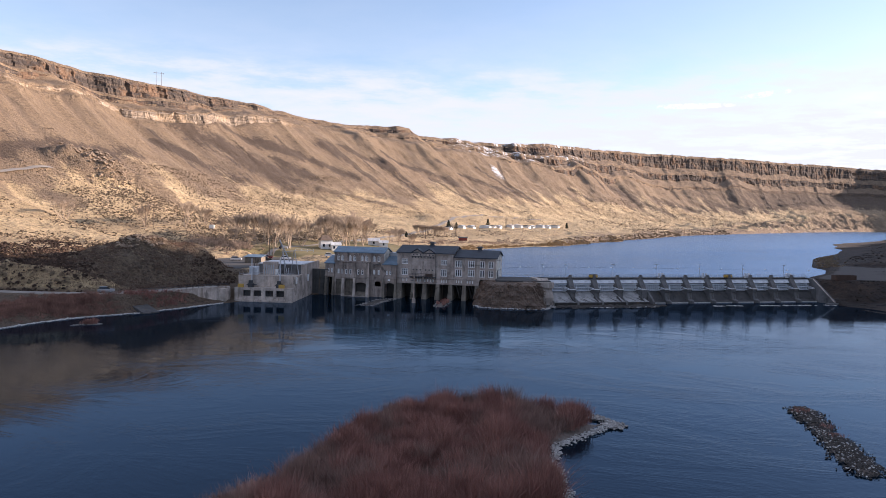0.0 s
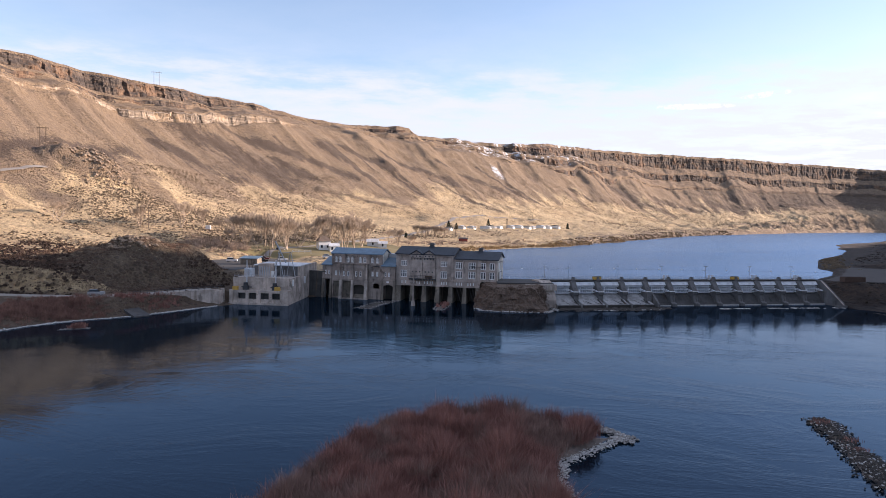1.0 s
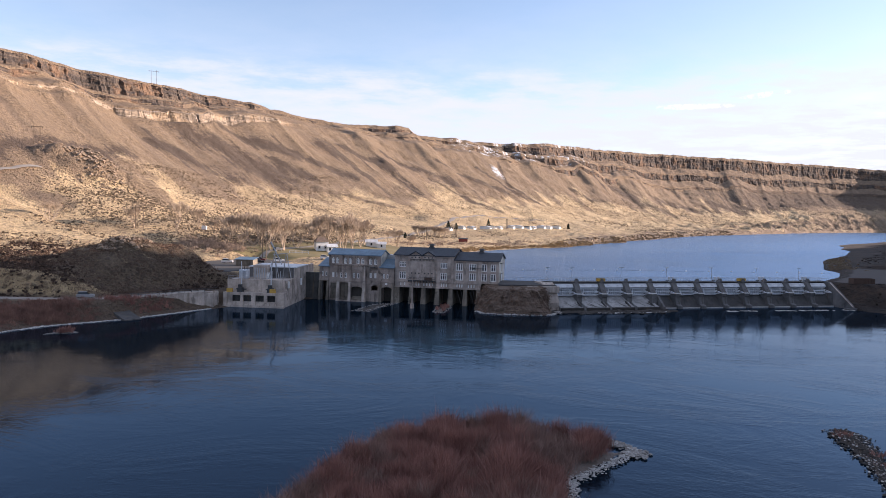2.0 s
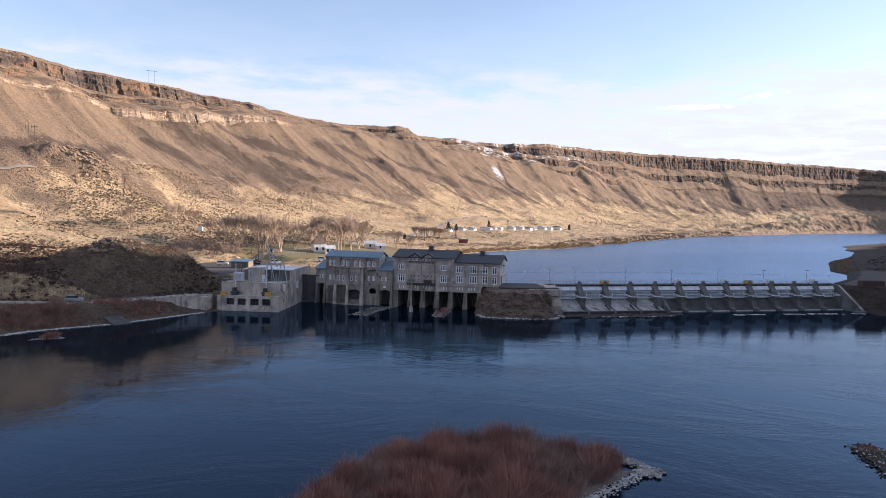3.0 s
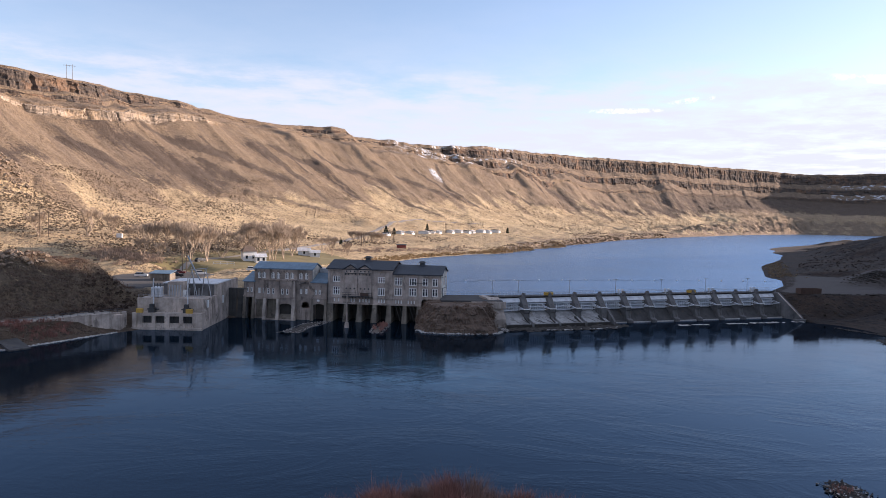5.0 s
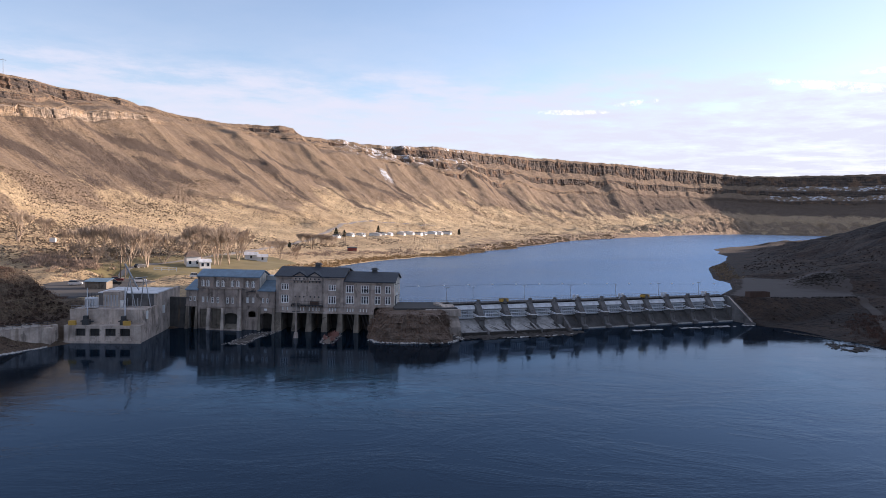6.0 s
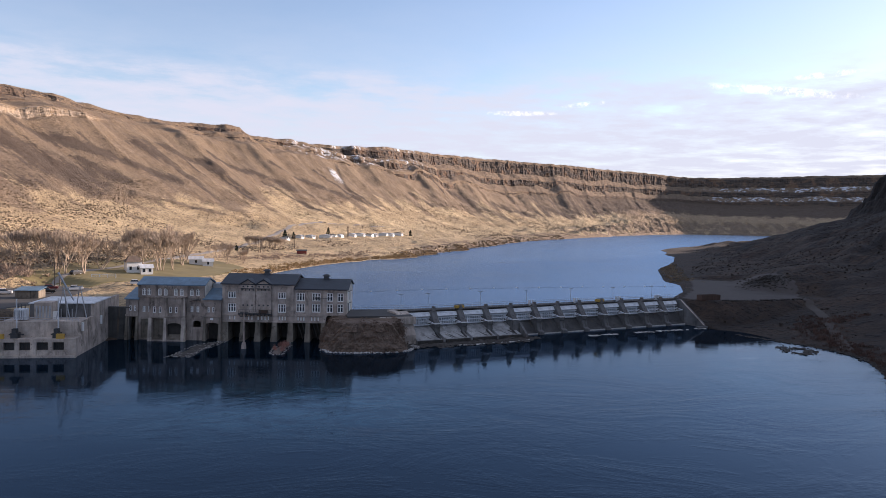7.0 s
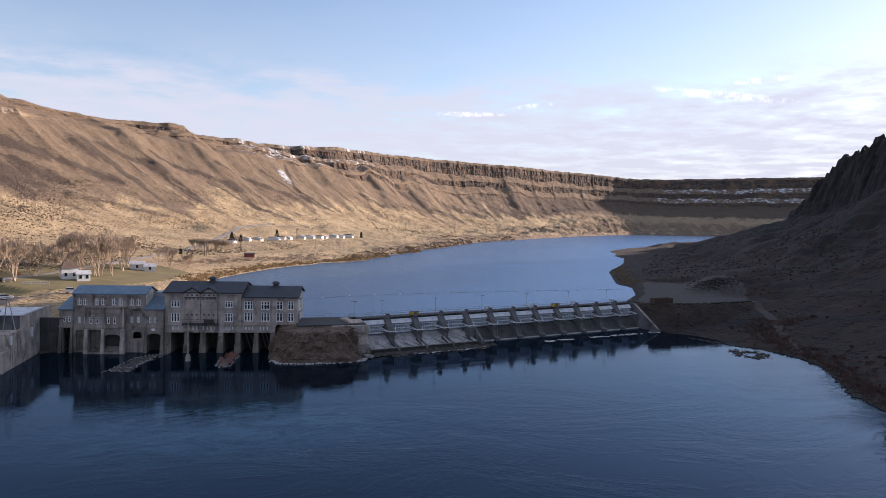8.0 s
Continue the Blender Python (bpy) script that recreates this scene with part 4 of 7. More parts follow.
cliff("lower_cliff", 3, 12.4, 19, CLIFF, "low broken basalt tier above the scree", 491)


def flat_sheet(name, outline, z, material):
    bm = bmesh.new()
    vs = [bm.verts.new((x, y, z)) for x, y in outline]
    bm.faces.new(vs)
    bmesh.ops.triangulate(bm, faces=bm.faces[:])
    me = bpy.data.meshes.new(name)
    bm.to_mesh(me); bm.free()
    me.materials.append(material)
    return new(name, me)


tagged(flat_sheet("water", [(-700, -900), (600, -900), (600, 75), (130, 70), (14.5, 25), (-40, 20), (-62, 40), (-700, 40)], 0.0, RIVER),
       "dark blue rippled river below the dam", "river", kind="structure")
tagged(flat_sheet("lake_water", [(-60, 22), (2, 12), (12.0, 4.0), (116.5, 37.7), (170, 60), (2600, 700), (2600, 1900), (900, 1700), (-60, 400)], ZU, LAKE),
       "calm grey-blue lake held back by the dam", "lake", kind="structure")

# ---- tools for things and their parts ----
def box(bm, x0, x1, y0, y1, z0, z1):
    v = [bm.verts.new(p) for p in ((x0, y0, z0), (x1, y0, z0), (x1, y1, z0), (x0, y1, z0), (x0, y0, z1), (x1, y0, z1), (x1, y1, z1), (x0, y1, z1))]
    for f in ((3, 2, 1, 0), (4, 5, 6, 7), (0, 1, 5, 4), (1, 2, 6, 5), (2, 3, 7, 6), (3, 0, 4, 7)):
        bm.faces.new([v[i] for i in f])


def taper(bm, low, high):
    """A block between two level rectangles (x0, x1, y0, y1, z)."""
    v = []
    for x0, x1, y0, y1, z in (low, high):
        v += [bm.verts.new(p) for p in ((x0, y0, z), (x1, y0, z), (x1, y1, z), (x0, y1, z))]
    for f in ((3, 2, 1, 0), (4, 5, 6, 7), (0, 1, 5, 4), (1, 2, 6, 5), (2, 3, 7, 6), (3, 0, 4, 7)):
        bm.faces.new([v[i] for i in f])


def prism(bm, pts, a, b, axis="y"):
    """A polygon drawn in the other two axes, pulled from a to b along axis."""
    put = {"y": lambda p, w: (p[0], w, p[1]), "x": lambda p, w: (w, p[0], p[1]), "z": lambda p, w: (p[0], p[1], w)}[axis]
    n = len(pts)
    lo, hi = [bm.verts.new(put(p, a)) for p in pts], [bm.verts.new(put(p, b)) for p in pts]
    bm.faces.new(lo[::-1]); bm.faces.new(hi)
    for i in range(n):
        bm.faces.new((lo[i], lo[(i + 1) % n], hi[(i + 1) % n], hi[i]))


def rod(bm, p, q, r, r2=None, n=6):
    p, q = Vector(p), Vector(q)
    d = (q - p).normalized()
    a = d.cross((0, 0, 1) if abs(d.z) < 0.9 else (1, 0, 0)).normalized()
    b = d.cross(a)
    r2 = r if r2 is None else r2
    rings = []
    for c, rr in ((p, r), (q, r2)):
        rings.append([bm.verts.new(c + (a * math.cos(t) + b * math.sin(t)) * rr) for t in (math.tau * k / n for k in range(n))])
    for k in range(n):
        bm.faces.new((rings[0][k], rings[0][(k + 1) % n], rings[1][(k + 1) % n], rings[1][k]))
    bm.faces.new(rings[0][::-1]); bm.faces.new(rings[1])


def wall(bm, x0, x1, z0, z1, y0, y1, holes=()):
    """A wall of thickness y0..y1 with openings (x0, x1, z0, z1, arched)."""
    xs = sorted({x0, x1, *(h[0] for h in holes), *(h[1] for h in holes)})
    xs = [x for x in xs if x0 <= x <= x1]
    for a, b in zip(xs, xs[1:]):
        if b - a < 1e-6:
            continue
        mid = (a + b) / 2
        cut = sorted((max(h[2], z0), min(h[3], z1)) for h in holes if h[0] < mid < h[1])
        z = z0
        for lo, hi in cut + [(z1, z1)]:
            if lo > z + 1e-6:
                box(bm, a, b, y0, y1, z, lo)
            z = max(z, hi)
    for h in holes:
        if len(h) > 4 and h[4]:
            a, b, top = h[0], h[1], h[3]
            c, r = (a + b) / 2, (b - a) / 2
            rise = min(r, h[4] if h[4] is not True else r)
            for s in (-1, 1):
                pts = [(c + s * r, top), (c + s * r, top - rise)]
                pts += [(c + s * r * math.cos(t), top - rise + rise * math.sin(t)) for t in (math.pi / 2 * k / 6 for k in range(1, 7))]
                prism(bm, pts if s < 0 else pts[::-1], y0 + 0.01, y1 - 0.01)


def mesh_of(name, bm, material):
    bmesh.ops.remove_doubles(bm, verts=bm.verts[:], dist=0.0004)
    bmesh.ops.recalc_face_normals(bm, faces=bm.faces[:])
    me = bpy.data.meshes.new(name)
    bm.to_mesh(me); bm.free()
    me.materials.append(material)
    return me


def part(name, bm, material, parent, label=""):
    ob = new(name, mesh_of(name, bm, material) if isinstance(bm, bmesh.types.BMesh) else bm)
    ob.parent = parent
    return tagged(ob, label)


def thing(name, m, label, category, group="", kind=""):
    ob = new(name)
    ob.matrix_world = m
    return tagged(ob, label, category, group, kind)


def at_part(ob, x, y, z, turn=0):
    ob.matrix_basis = pose(x, y, z, 0, 0, turn)
    return ob

# ---- the old powerhouse and the older gallery building, set out along their common front ----
FRONT = pose(0, 0, 0, 0, 0, -7)
window_meshes = {}


def window(parent, xa, xb, za, zb, y, lights=3, rows=2, sill=True):
    """A window in an opening: white frame with bars, dark panes behind, a sill."""
    w, h = xb - xa, zb - za
    key = (round(w, 2), round(h, 2), lights, rows, sill)
    if key not in window_meshes:
        bm = bmesh.new()
        t = 0.21 if w > 1.2 else 0.17
        box(bm, 0, t, -0.05, 0.1, 0, h); box(bm, w - t, w, -0.05, 0.1, 0, h)
        box(bm, t, w - t, -0.05, 0.1, 0, t); box(bm, t, w - t, -0.05, 0.1, h - t, h)
        for k in range(1, lights):
            x = w * k / lights
            box(bm, x - t * 0.7, x + t * 0.7, -0.04, 0.09, t, h - t)
        for k in range(1, rows):
            z = h * 0.62 * k / (rows - 1)
            box(bm, t, w - t, -0.02, 0.07, z - 0.05, z + 0.05)
        f = mesh_of("frame", bm, TRIM)
        g = []
        for k in range(lights):
            bm = bmesh.new()
            box(bm, w * k / lights + 0.02, w * (k + 1) / lights - 0.02, 0.10, 0.14, 0.02, h - 0.02)
            g.append(mesh_of("pane", bm, GLASS))
        s = None
        if sill:
            bm = bmesh.new()
            box(bm, -0.12, w + 0.12, -0.2, 0.05, -0.16, -0.003)
            s = mesh_of("sill", bm, TRIM)
        window_meshes[key] = f, g, s
    f, g, s = window_meshes[key]
    win = part("window", f, TRIM, parent)
    at_part(win, xa, y, za)
    for p in g:
        part("pane", p, GLASS, win)
    if s:
        part("sill", s, TRIM, win)
    return win


def gable_roof(bm, x0, x1, y0, y1, ze, zr, over=0.5, thick=0.28):
    """Two slopes with thickness; the ridge runs along x."""
    ym = (y0 + y1) / 2
    k = (zr - ze) / (ym - y0)
    a, b = y0 - over, y1 + over
    za = ze - k * over
    pts = [(a, za), (ym, zr), (b, za), (b, za + thick), (ym, zr + thick), (a, za + thick)]
    prism(bm, pts, x0 - over, x1 + over, "x")


def powerhouse():
    t = thing("powerhouse", FRONT, "old grey concrete powerhouse with dark pitched roofs standing on piers", "powerhouse")
    Y1 = 17.0
    XT0, XT1, XL1 = -33.9, -14.5, 0.0
    tall = [(-32.4, -30.2, 11.7, 13.5), (-32.4, -30.2, 7.9, 10.3), (-18.8, -16.6, 11.7, 13.5), (-18.8, -16.6, 7.9, 10.3)]
    slit = []
    for c in (-31.9, -30.6, -27.9, -26.8, -25.9, -24.2, -23.2, -22.3, -21.4, -18.4, -17.6, -16.8):
        slit.append((c - 0.22, c + 0.22, 5.75, 6.85))
    bm = bmesh.new()
    wall(bm, XT0, XT1, 5.2, 15.6, 0, 0.6, tall + slit)
    part("front_wall", bm, CONC, t)
    low = [(-13.8, -11.5, 11.2, 13.5), (-13.8, -11.5, 8.1, 10.5), (-9.5, -7.2, 11.2, 13.5), (-9.5, -7.2, 8.1, 10.5),
           (-5.5, -3.8, 11.2, 13.5), (-5.5, -3.8, 8.1, 10.5), (-2.55, -0.9, 11.2, 13.5), (-2.55, -0.9, 8.1, 10.5)]
    slit2 = [(c - 0.2, c + 0.2, 5.75, 6.8) for c in (-13.3, -12.5, -11.7, -9.6, -8.7, -7.8)]
    arches = [(-5.7, -3.75, -1.5, 7.35, True), (-2.75, -0.8, 2.0, 7.35, True)]
    bm = bmesh.new()
    wall(bm, XT1 + 0.003, -6.6, 5.2, 14.5, 0.08, 0.6, low[:4] + slit2)
    wall(bm, -6.6, XL1, -1.5, 14.5, 0.08, 0.9, low[4:] + arches)
    part("front_wall", bm, CONC, t)
    # string courses, cornices and pilasters
    bm = bmesh.new()
    box(bm, XT0 - 0.05, XT1 + 0.05, -0.18, 0, 7.05, 7.4)
    box(bm, XT0 - 0.05, XT1 + 0.05, -0.25, 0, 5.2, 5.55)
    box(bm, XT0 - 0.1, XT1 + 0.05, -0.28, 0, 15.1, 15.5)
    box(bm, XT1 + 0.06, -6.6, -0.1, 0.08, 7.1, 7.4); box(bm, XT1 + 0.06, -6.6, -0.18, 0.08, 5.2, 5.5)
    box(bm, XT1 + 0.06, XL1 + 0.05, -0.14, 0.08, 13.95, 14.35)
    part("cornice", bm, CONC, t)
    for x in (XT0, -29.6, -20.0, -15.3):
        bm = bmesh.new()
        box(bm, x, x + 0.75, -0.15, 0, 7.4, 15.1)
        part("pilaster", bm, CONC, t)
    for w in tall:
        window(t, *w, 0.22)
    for w in low:
        window(t, *w, 0.3, lights=3 if w[1] - w[0] > 2 else 2)
    for w in slit + slit2:
        bm = bmesh.new()
        box(bm, w[0] + 0.04, w[1] - 0.04, 0.2, 0.26, w[2] + 0.05, w[3] - 0.05)
        part("slit_window", bm, TRIM, t)
    # other three walls
    bm = bmesh.new()
    prism(bm, [(0.6, 5.2), (Y1, 5.2), (Y1, 15.6), (8.5, 17.55), (0.6, 15.75)], XT0, XT0 + 0.6, "x")
    part("gable_wall", bm, CONC, t)
    bm = bmesh.new()
    prism(bm, [(0.6, 14.4), (Y1, 14.4), (Y1, 15.6), (8.5, 17.55), (0.6, 15.75)], XT1 - 0.6, XT1, "x")
    part("gable_wall", bm, CONC, t)
    # this gable is brightened by colour, as the side turned to the light
    bm = bmesh.new()
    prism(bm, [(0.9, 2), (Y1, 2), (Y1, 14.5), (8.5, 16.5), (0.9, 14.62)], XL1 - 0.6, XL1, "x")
    part("gable_wall", bm, CONC_LIT, t, "gable wall with the light on it put into a pale colour")
    bm = bmesh.new()
    box(bm, XT0, XL1, Y1 - 0.5, Y1, 0, 14.4)
    part("rear_wall", bm, CONC, t)
    # doors and pipes on the gable
    for y, w, z0, z1 in ((4.2, 1.6, 7.7, 10.2), (8.0, 2.6, 7.7, 10.8), (12.6, 1.4, 10.5, 12.8), (4.6, 1.4, 11.4, 13.4)):
        bm = bmesh.new()
        box(bm, XL1, XL1 + 0.12, y - w / 2, y + w / 2, z0, z1)
        part("door" if z0 < 8 else "shutter", bm, WHITE if y > 4.5 else DARK, t)
    for z in (10.6, 13.9):
        for y in (2.0, 6.5):
            bm = bmesh.new()
            rod(bm, (XL1, y, z - 0.06 * y), (XL1 + 0.9, y, z + 0.3 - 0.06 * y), 0.06)
            part("bracket", bm, DARK, t)
    # twin pedimented bay
    bm = bmesh.new()
    for a, b in ((-29.0, -24.85), (-24.75, -20.6)):
        c = (a + b) / 2
        prism(bm, [(a, 7.7), (b, 7.7), (b, 15.5), (c, 16.75), (a, 15.5)], -0.45, -0.003)
    part("bay", bm, CONC, t, "blank bay with twin pediments")
    bm = bmesh.new()
    for a, b in ((-29.0, -24.85), (-24.75, -20.6)):
        c = (a + b) / 2
        prism(bm, [(a - 0.3, 15.35), (c, 16.8), (b + 0.3, 15.35), (b + 0.3, 15.7), (c, 17.15), (a - 0.3, 15.7)], -0.75, 3.5)
    part("pediment", bm, ROOF_DARK, t)
    for c in (-26.95, -22.65):
        for dx in (-1.2, 0, 1.2):
            for z in (9.9, 15.0):
                bm = bmesh.new()
                rod(bm, (c + dx, -0.5, z), (c + dx, -0.42, z), 0.24, n=8)
                part("vent", bm, DARK, t, "dark round vent")
        bm = bmesh.new()
        box(bm, c - 1.8, c + 1.8, -0.8, -0.453, 14.4, 14.55)
        for dx in (-1.5, -0.5, 0.5, 1.5):
            box(bm, c + dx - 0.08, c + dx + 0.08, -0.8, -0.453, 13.9, 14.4)
        part("iron_bracket", bm, DARK, t)
    bm = bmesh.new()
    box(bm, -29.2, -20.2, -1.6, -0.45, 7.5, 7.68)
    for k in range(10):
        x = -29.15 + k * 0.99
        rod(bm, (x, -1.5, 7.68), (x, -1.5, 8.75), 0.035, n=4)
        prism(bm, [(-1.5, 7.5), (-0.45, 7.5), (-0.45, 6.9)], x - 0.05, x + 0.05, "x")
    for z in (8.2, 8.75):
        rod(bm, (-29.15, -1.5, z), (-20.24, -1.5, z), 0.035, n=4)
    part("balcony", bm, DARK, t, "iron balcony with a thin railing")
    bm = bmesh.new()
    box(bm, -23.9, -21.5, -0.72, -0.46, 7.75, 8.7)
    part("rust_stain_panel", bm, RUST, t)
    # roofs
    bm = bmesh.new(); gable_roof(bm, XT0, XT1, 0, Y1, 15.6, 17.6)
    part("roof", bm, ROOF_DARK, t, "dark slate roof")
    bm = bmesh.new(); gable_roof(bm, XT1 + 0.7, XL1, 0.08, Y1, 14.5, 16.55)
    part("roof", bm, ROOF_DARK, t, "dark slate roof")
    for x, z in ((-23.6, 17.7), (-6.7, 16.6)):
        bm = bmesh.new()
        taper(bm, (x - 1.1, x + 1.1, 7.6, 9.4, z - 0.3), (x - 0.85, x + 0.85, 7.8, 9.2, z + 0.35))
        box(bm, x - 0.65, x + 0.65, 7.9, 9.1, z + 0.35, z + 0.9)
        taper(bm, (x - 1.25, x + 1.25, 7.5, 9.5, z + 0.9), (x - 0.5, x + 0.5, 8.1, 8.9, z + 1.45))
        part("roof_ventilator", bm, DARK, t)
    for x in (-31.9,):
        bm = bmesh.new(); rod(bm, (x, 8.5, 17.6), (x, 8.5, 19.4), 0.05, 0.02)
        part("lightning_rod", bm, DARK, t)
    # draft openings: piers with sloped feet, a dark back wall and gates
    for x0, x1 in ((-34.0, -32.2), (-28.9, -27.9), (-24.9, -23.5), (-20.4, -19.0), (-16.0, -14.6), (-11.2, -10.0), (-7.0, -5.75)):
        bm = bmesh.new()
        taper(bm, (x0 - 0.25, x1 + 0.25, -1.4, 6, -2), (x0 - 0.1, x1 + 0.1, -0.7, 6, 2.2))
        taper(bm, (x0 - 0.02, x1 + 0.02, -0.55, 6, 2.2), (x0 + 0.05, x1 - 0.05, -0.15, 6, 5.2))
        part("pier", bm, CONC_STAIN, t)
    # back wall coloured as dark as the shade between the piers
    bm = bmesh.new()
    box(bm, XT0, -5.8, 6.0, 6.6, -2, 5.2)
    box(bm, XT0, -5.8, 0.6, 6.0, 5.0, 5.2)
    part("draft_wall", bm, CONC_RECESS_WET, t, "wall behind the piers, recess shade put into its dark colour")
    for x in (-13.4, -12.2, -9.2, -8.2):
        bm = bmesh.new()
        rod(bm, (x, 0.6, 4.9), (x + 1.1, 2.6, 0.2), 0.16, n=5)
        part("timber_brace", bm, CONC_WET_SHADE, t)
    # shade inside the arches, painted as a near-black wall
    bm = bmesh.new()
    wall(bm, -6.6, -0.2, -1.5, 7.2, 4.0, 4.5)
    part("arch_back_wall", bm, CONC_RECESS_WET, t)
    bm = bmesh.new()
    box(bm, -8.6, -7.4, -0.5, 0.08, 12.0, 12.3); rod(bm, (-7.2, -0.6, 12.1), (-4.4, -0.2, 12.1), 0.06)
    part("wire_bracket", bm, DARK, t)
    return t


def gallery():
    t = thing("gallery_building", FRONT, "stained concrete gate building with blue-grey metal roofs and arched bays", "building")
    # upper hall
    up = []
    for c in (-54.8, -53.4, -50.6, -49.0, -46.3, -44.7, -42.0, -40.3):
        up.append((c - 0.5, c + 0.5, 12.15, 14.1, 0.5))
    mid_l = [(-55.2, -54.45, 7.6, 9.2), (-53.8, -53.05, 7.6, 9.2)]
    mid_r = [(-42.3, -41.55, 7.7, 9.3), (-40.7, -39.95, 7.7, 9.3)]
    bm = bmesh.new()
    wall(bm, -56.3, -38.6, -2, 15.0, -0.6, 0.0, up + mid_l + mid_r + [(-41.7, -39.5, 3.6, 5.4, 0.7), (-55.7, -53.3, 0.4, 5.7)])
    part("front_wall", bm, CONC_GAL, t)
    bm = bmesh.new()
    prism(bm, [(0, 6), (8.5, 6), (8.5, 15.0), (4.0, 16.5), (0, 15.15)], -56.3, -55.8, "x")
    part("gable_wall", bm, CONC_GAL, t)
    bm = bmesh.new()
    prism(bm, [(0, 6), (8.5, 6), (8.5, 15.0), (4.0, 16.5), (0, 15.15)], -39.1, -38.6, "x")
    part("gable_wall", bm, CONC_LIT, t, "gable wall, coloured paler to carry the light on that side")
    bm = bmesh.new(); box(bm, -56.3, -38.6, 8.5, 9, 0, 15)
    part("rear_wall", bm, CONC_GAL, t)
    bm = bmesh.new(); gable_roof(bm, -56.3, -38.6, -0.6, 8.9, 15.05, 16.6, over=0.35)
    part("roof", bm, ROOF_BLUE, t, "blue-grey metal roof")
    bm = bmesh.new()
    box(bm, -56.4, -38.5, -0.78, -0.6, 14.55, 14.95); box(bm, -56.4, -38.5, -0.75, -0.6, 11.6, 11.9)
    for x in (-56.3, -52.2, -47.9, -43.6, -39.1):
        box(bm, x, x + 0.45, -0.75, -0.6, 11.9, 14.55)
    part("cornice", bm, CONC_GAL, t)
    for w in up + mid_l + mid_r:
        window(t, *w[:4], -0.45, lights=2, rows=2, sill=False)
    for c in (-54.1, -49.8, -45.5, -41.15):     # flat relief arches over pairs of windows
        bm = bmesh.new()
        for k in range(10):
            a, b = math.pi * k / 10, math.pi * (k + 1) / 10
            prism(bm, [(c + 1.55 * math.cos(a), 13.2 + 1.05 * math.sin(a)), (c + 1.8 * math.cos(a), 13.2 + 1.28 * math.sin(a)),
                       (c + 1.8 * math.cos(b), 13.2 + 1.28 * math.sin(b)), (c + 1.55 * math.cos(b), 13.2 + 1.05 * math.sin(b))], -0.72, -0.6)
        part("relief_arch", bm, CONC_GAL, t)
    # centre block
    low = [(-51.8, -51.1, 7.6, 9.3), (-50.3, -49.6, 7.6, 9.3), (-47.5, -46.8, 7.6, 9.3), (-46.0, -45.3, 7.6, 9.3)]
    bm = bmesh.new()
    wall(bm, -52.8, -43.3, -2, 11.7, -2.2, -1.6, low + [(-52.0, -49.0, 0.3, 6.1), (-48.1, -44.3, 0.3, 4.9, 0.7)])
    box(bm, -52.8, -52.2, -1.6, -0.6, -2, 11.7); box(bm, -43.9, -43.3, -1.6, -0.6, -2, 11.7)
    part("centre_block", bm, CONC_GAL, t)
    for b6 in ((-53.0, -43.1, -2.5, -0.6, 11.7, 12.0), (-52.9, -43.2, -2.4, -2.2, 6.5, 6.85), (-53.1, -43.0, -2.9, -2.2, -2, 0.3)):
        bm = bmesh.new(); box(bm, *b6)
        part("ledge", bm, CONC_GAL, t)
    for c in (-50.7, -46.4):
        bm = bmesh.new()
        for k in range(10):
            a, b = math.pi * k / 10, math.pi * (k + 1) / 10
            prism(bm, [(c + 1.7 * math.cos(a), 9.3 + 1.1 * math.sin(a)), (c + 1.95 * math.cos(a), 9.3 + 1.35 * math.sin(a)),
                       (c + 1.95 * math.cos(b), 9.3 + 1.35 * math.sin(b)), (c + 1.7 * math.cos(b), 9.3 + 1.1 * math.sin(b))], -2.32, -2.2)
        part("relief_arch", bm, CONC_GAL, t)
    for w in low:
        window(t, *w, -2.05, lights=1, rows=2, sill=False)
    # dark colours of the bay backs stand in for shade
    for a, b, y, mat_ in ((-52.2, -48.55, -0.65, CONC_STAIN), (-48.55, -43.9, -0.65, CONC_RECESS_WET), (-55.7, -53.3, -0.15, CONC_STAIN)):
        bm = bmesh.new()
        box(bm, a, b, y, y + 0.04, -2, 6.4)
        part("bay_back", bm, mat_, t, "back of the bay, recess shade put into its dark colour")
    # broken stone and sills inside the bays
    for a, b, z in ((-52.0, -49.0, 0.8), (-48.1, -44.3, 1.2)):
        bm = bmesh.new()
        prism(bm, [(-2.1, 0.3), (-1.9, z * 0.5), (-1.2, z), (-0.66, z + 0.4), (-0.66, 0.3)], a, b, "x")
        part("bay_sill", bm, CONC_STAIN, t)
    for x0, x1 in ((-52.95, -52.15), (-48.85, -48.2), (-44.15, -43.1)):
        bm = bmesh.new()
        taper(bm, (x0 - 0.15, x1 + 0.15, -3.2, -2.2, -2), (x0, x1, -2.45, -2.2, 6.3))
        part("buttress", bm, CONC_NEW, t)
    bm = bmesh.new()
    box(bm, -43.85, -43.3, -2.36, -2.203, 6.3, 11.7)
    part("pilaster", bm, CONC_NEW, t)
    # wings
    for x0, x1, ze, zr, holes, wins in (
            (-59.5, -56.3, 11.1, 13.3, [(-58.8, -56.6, -2, 6.3)], [(-58.6, -58.0, 7.9, 9.3), (-57.4, -56.8, 7.9, 9.3)]),
            (-38.6, -34.0, 11.3, 13.5, [(-38.2, -34.4, -2, 5.0, 0.9)], [(-37.6, -37.0, 7.8, 9.2), (-36.4, -35.8, 7.8, 9.2)])):
        bm = bmesh.new()
        wall(bm, x0, x1, -2, ze, -1.0, -0.4, holes + wins)
        box(bm, x0, x0 + 0.4, -0.4, 6, -2, ze); box(bm, x1 - 0.4, x1, -0.4, 6, -2, ze)
        part("wing", bm, CONC_GAL, t)
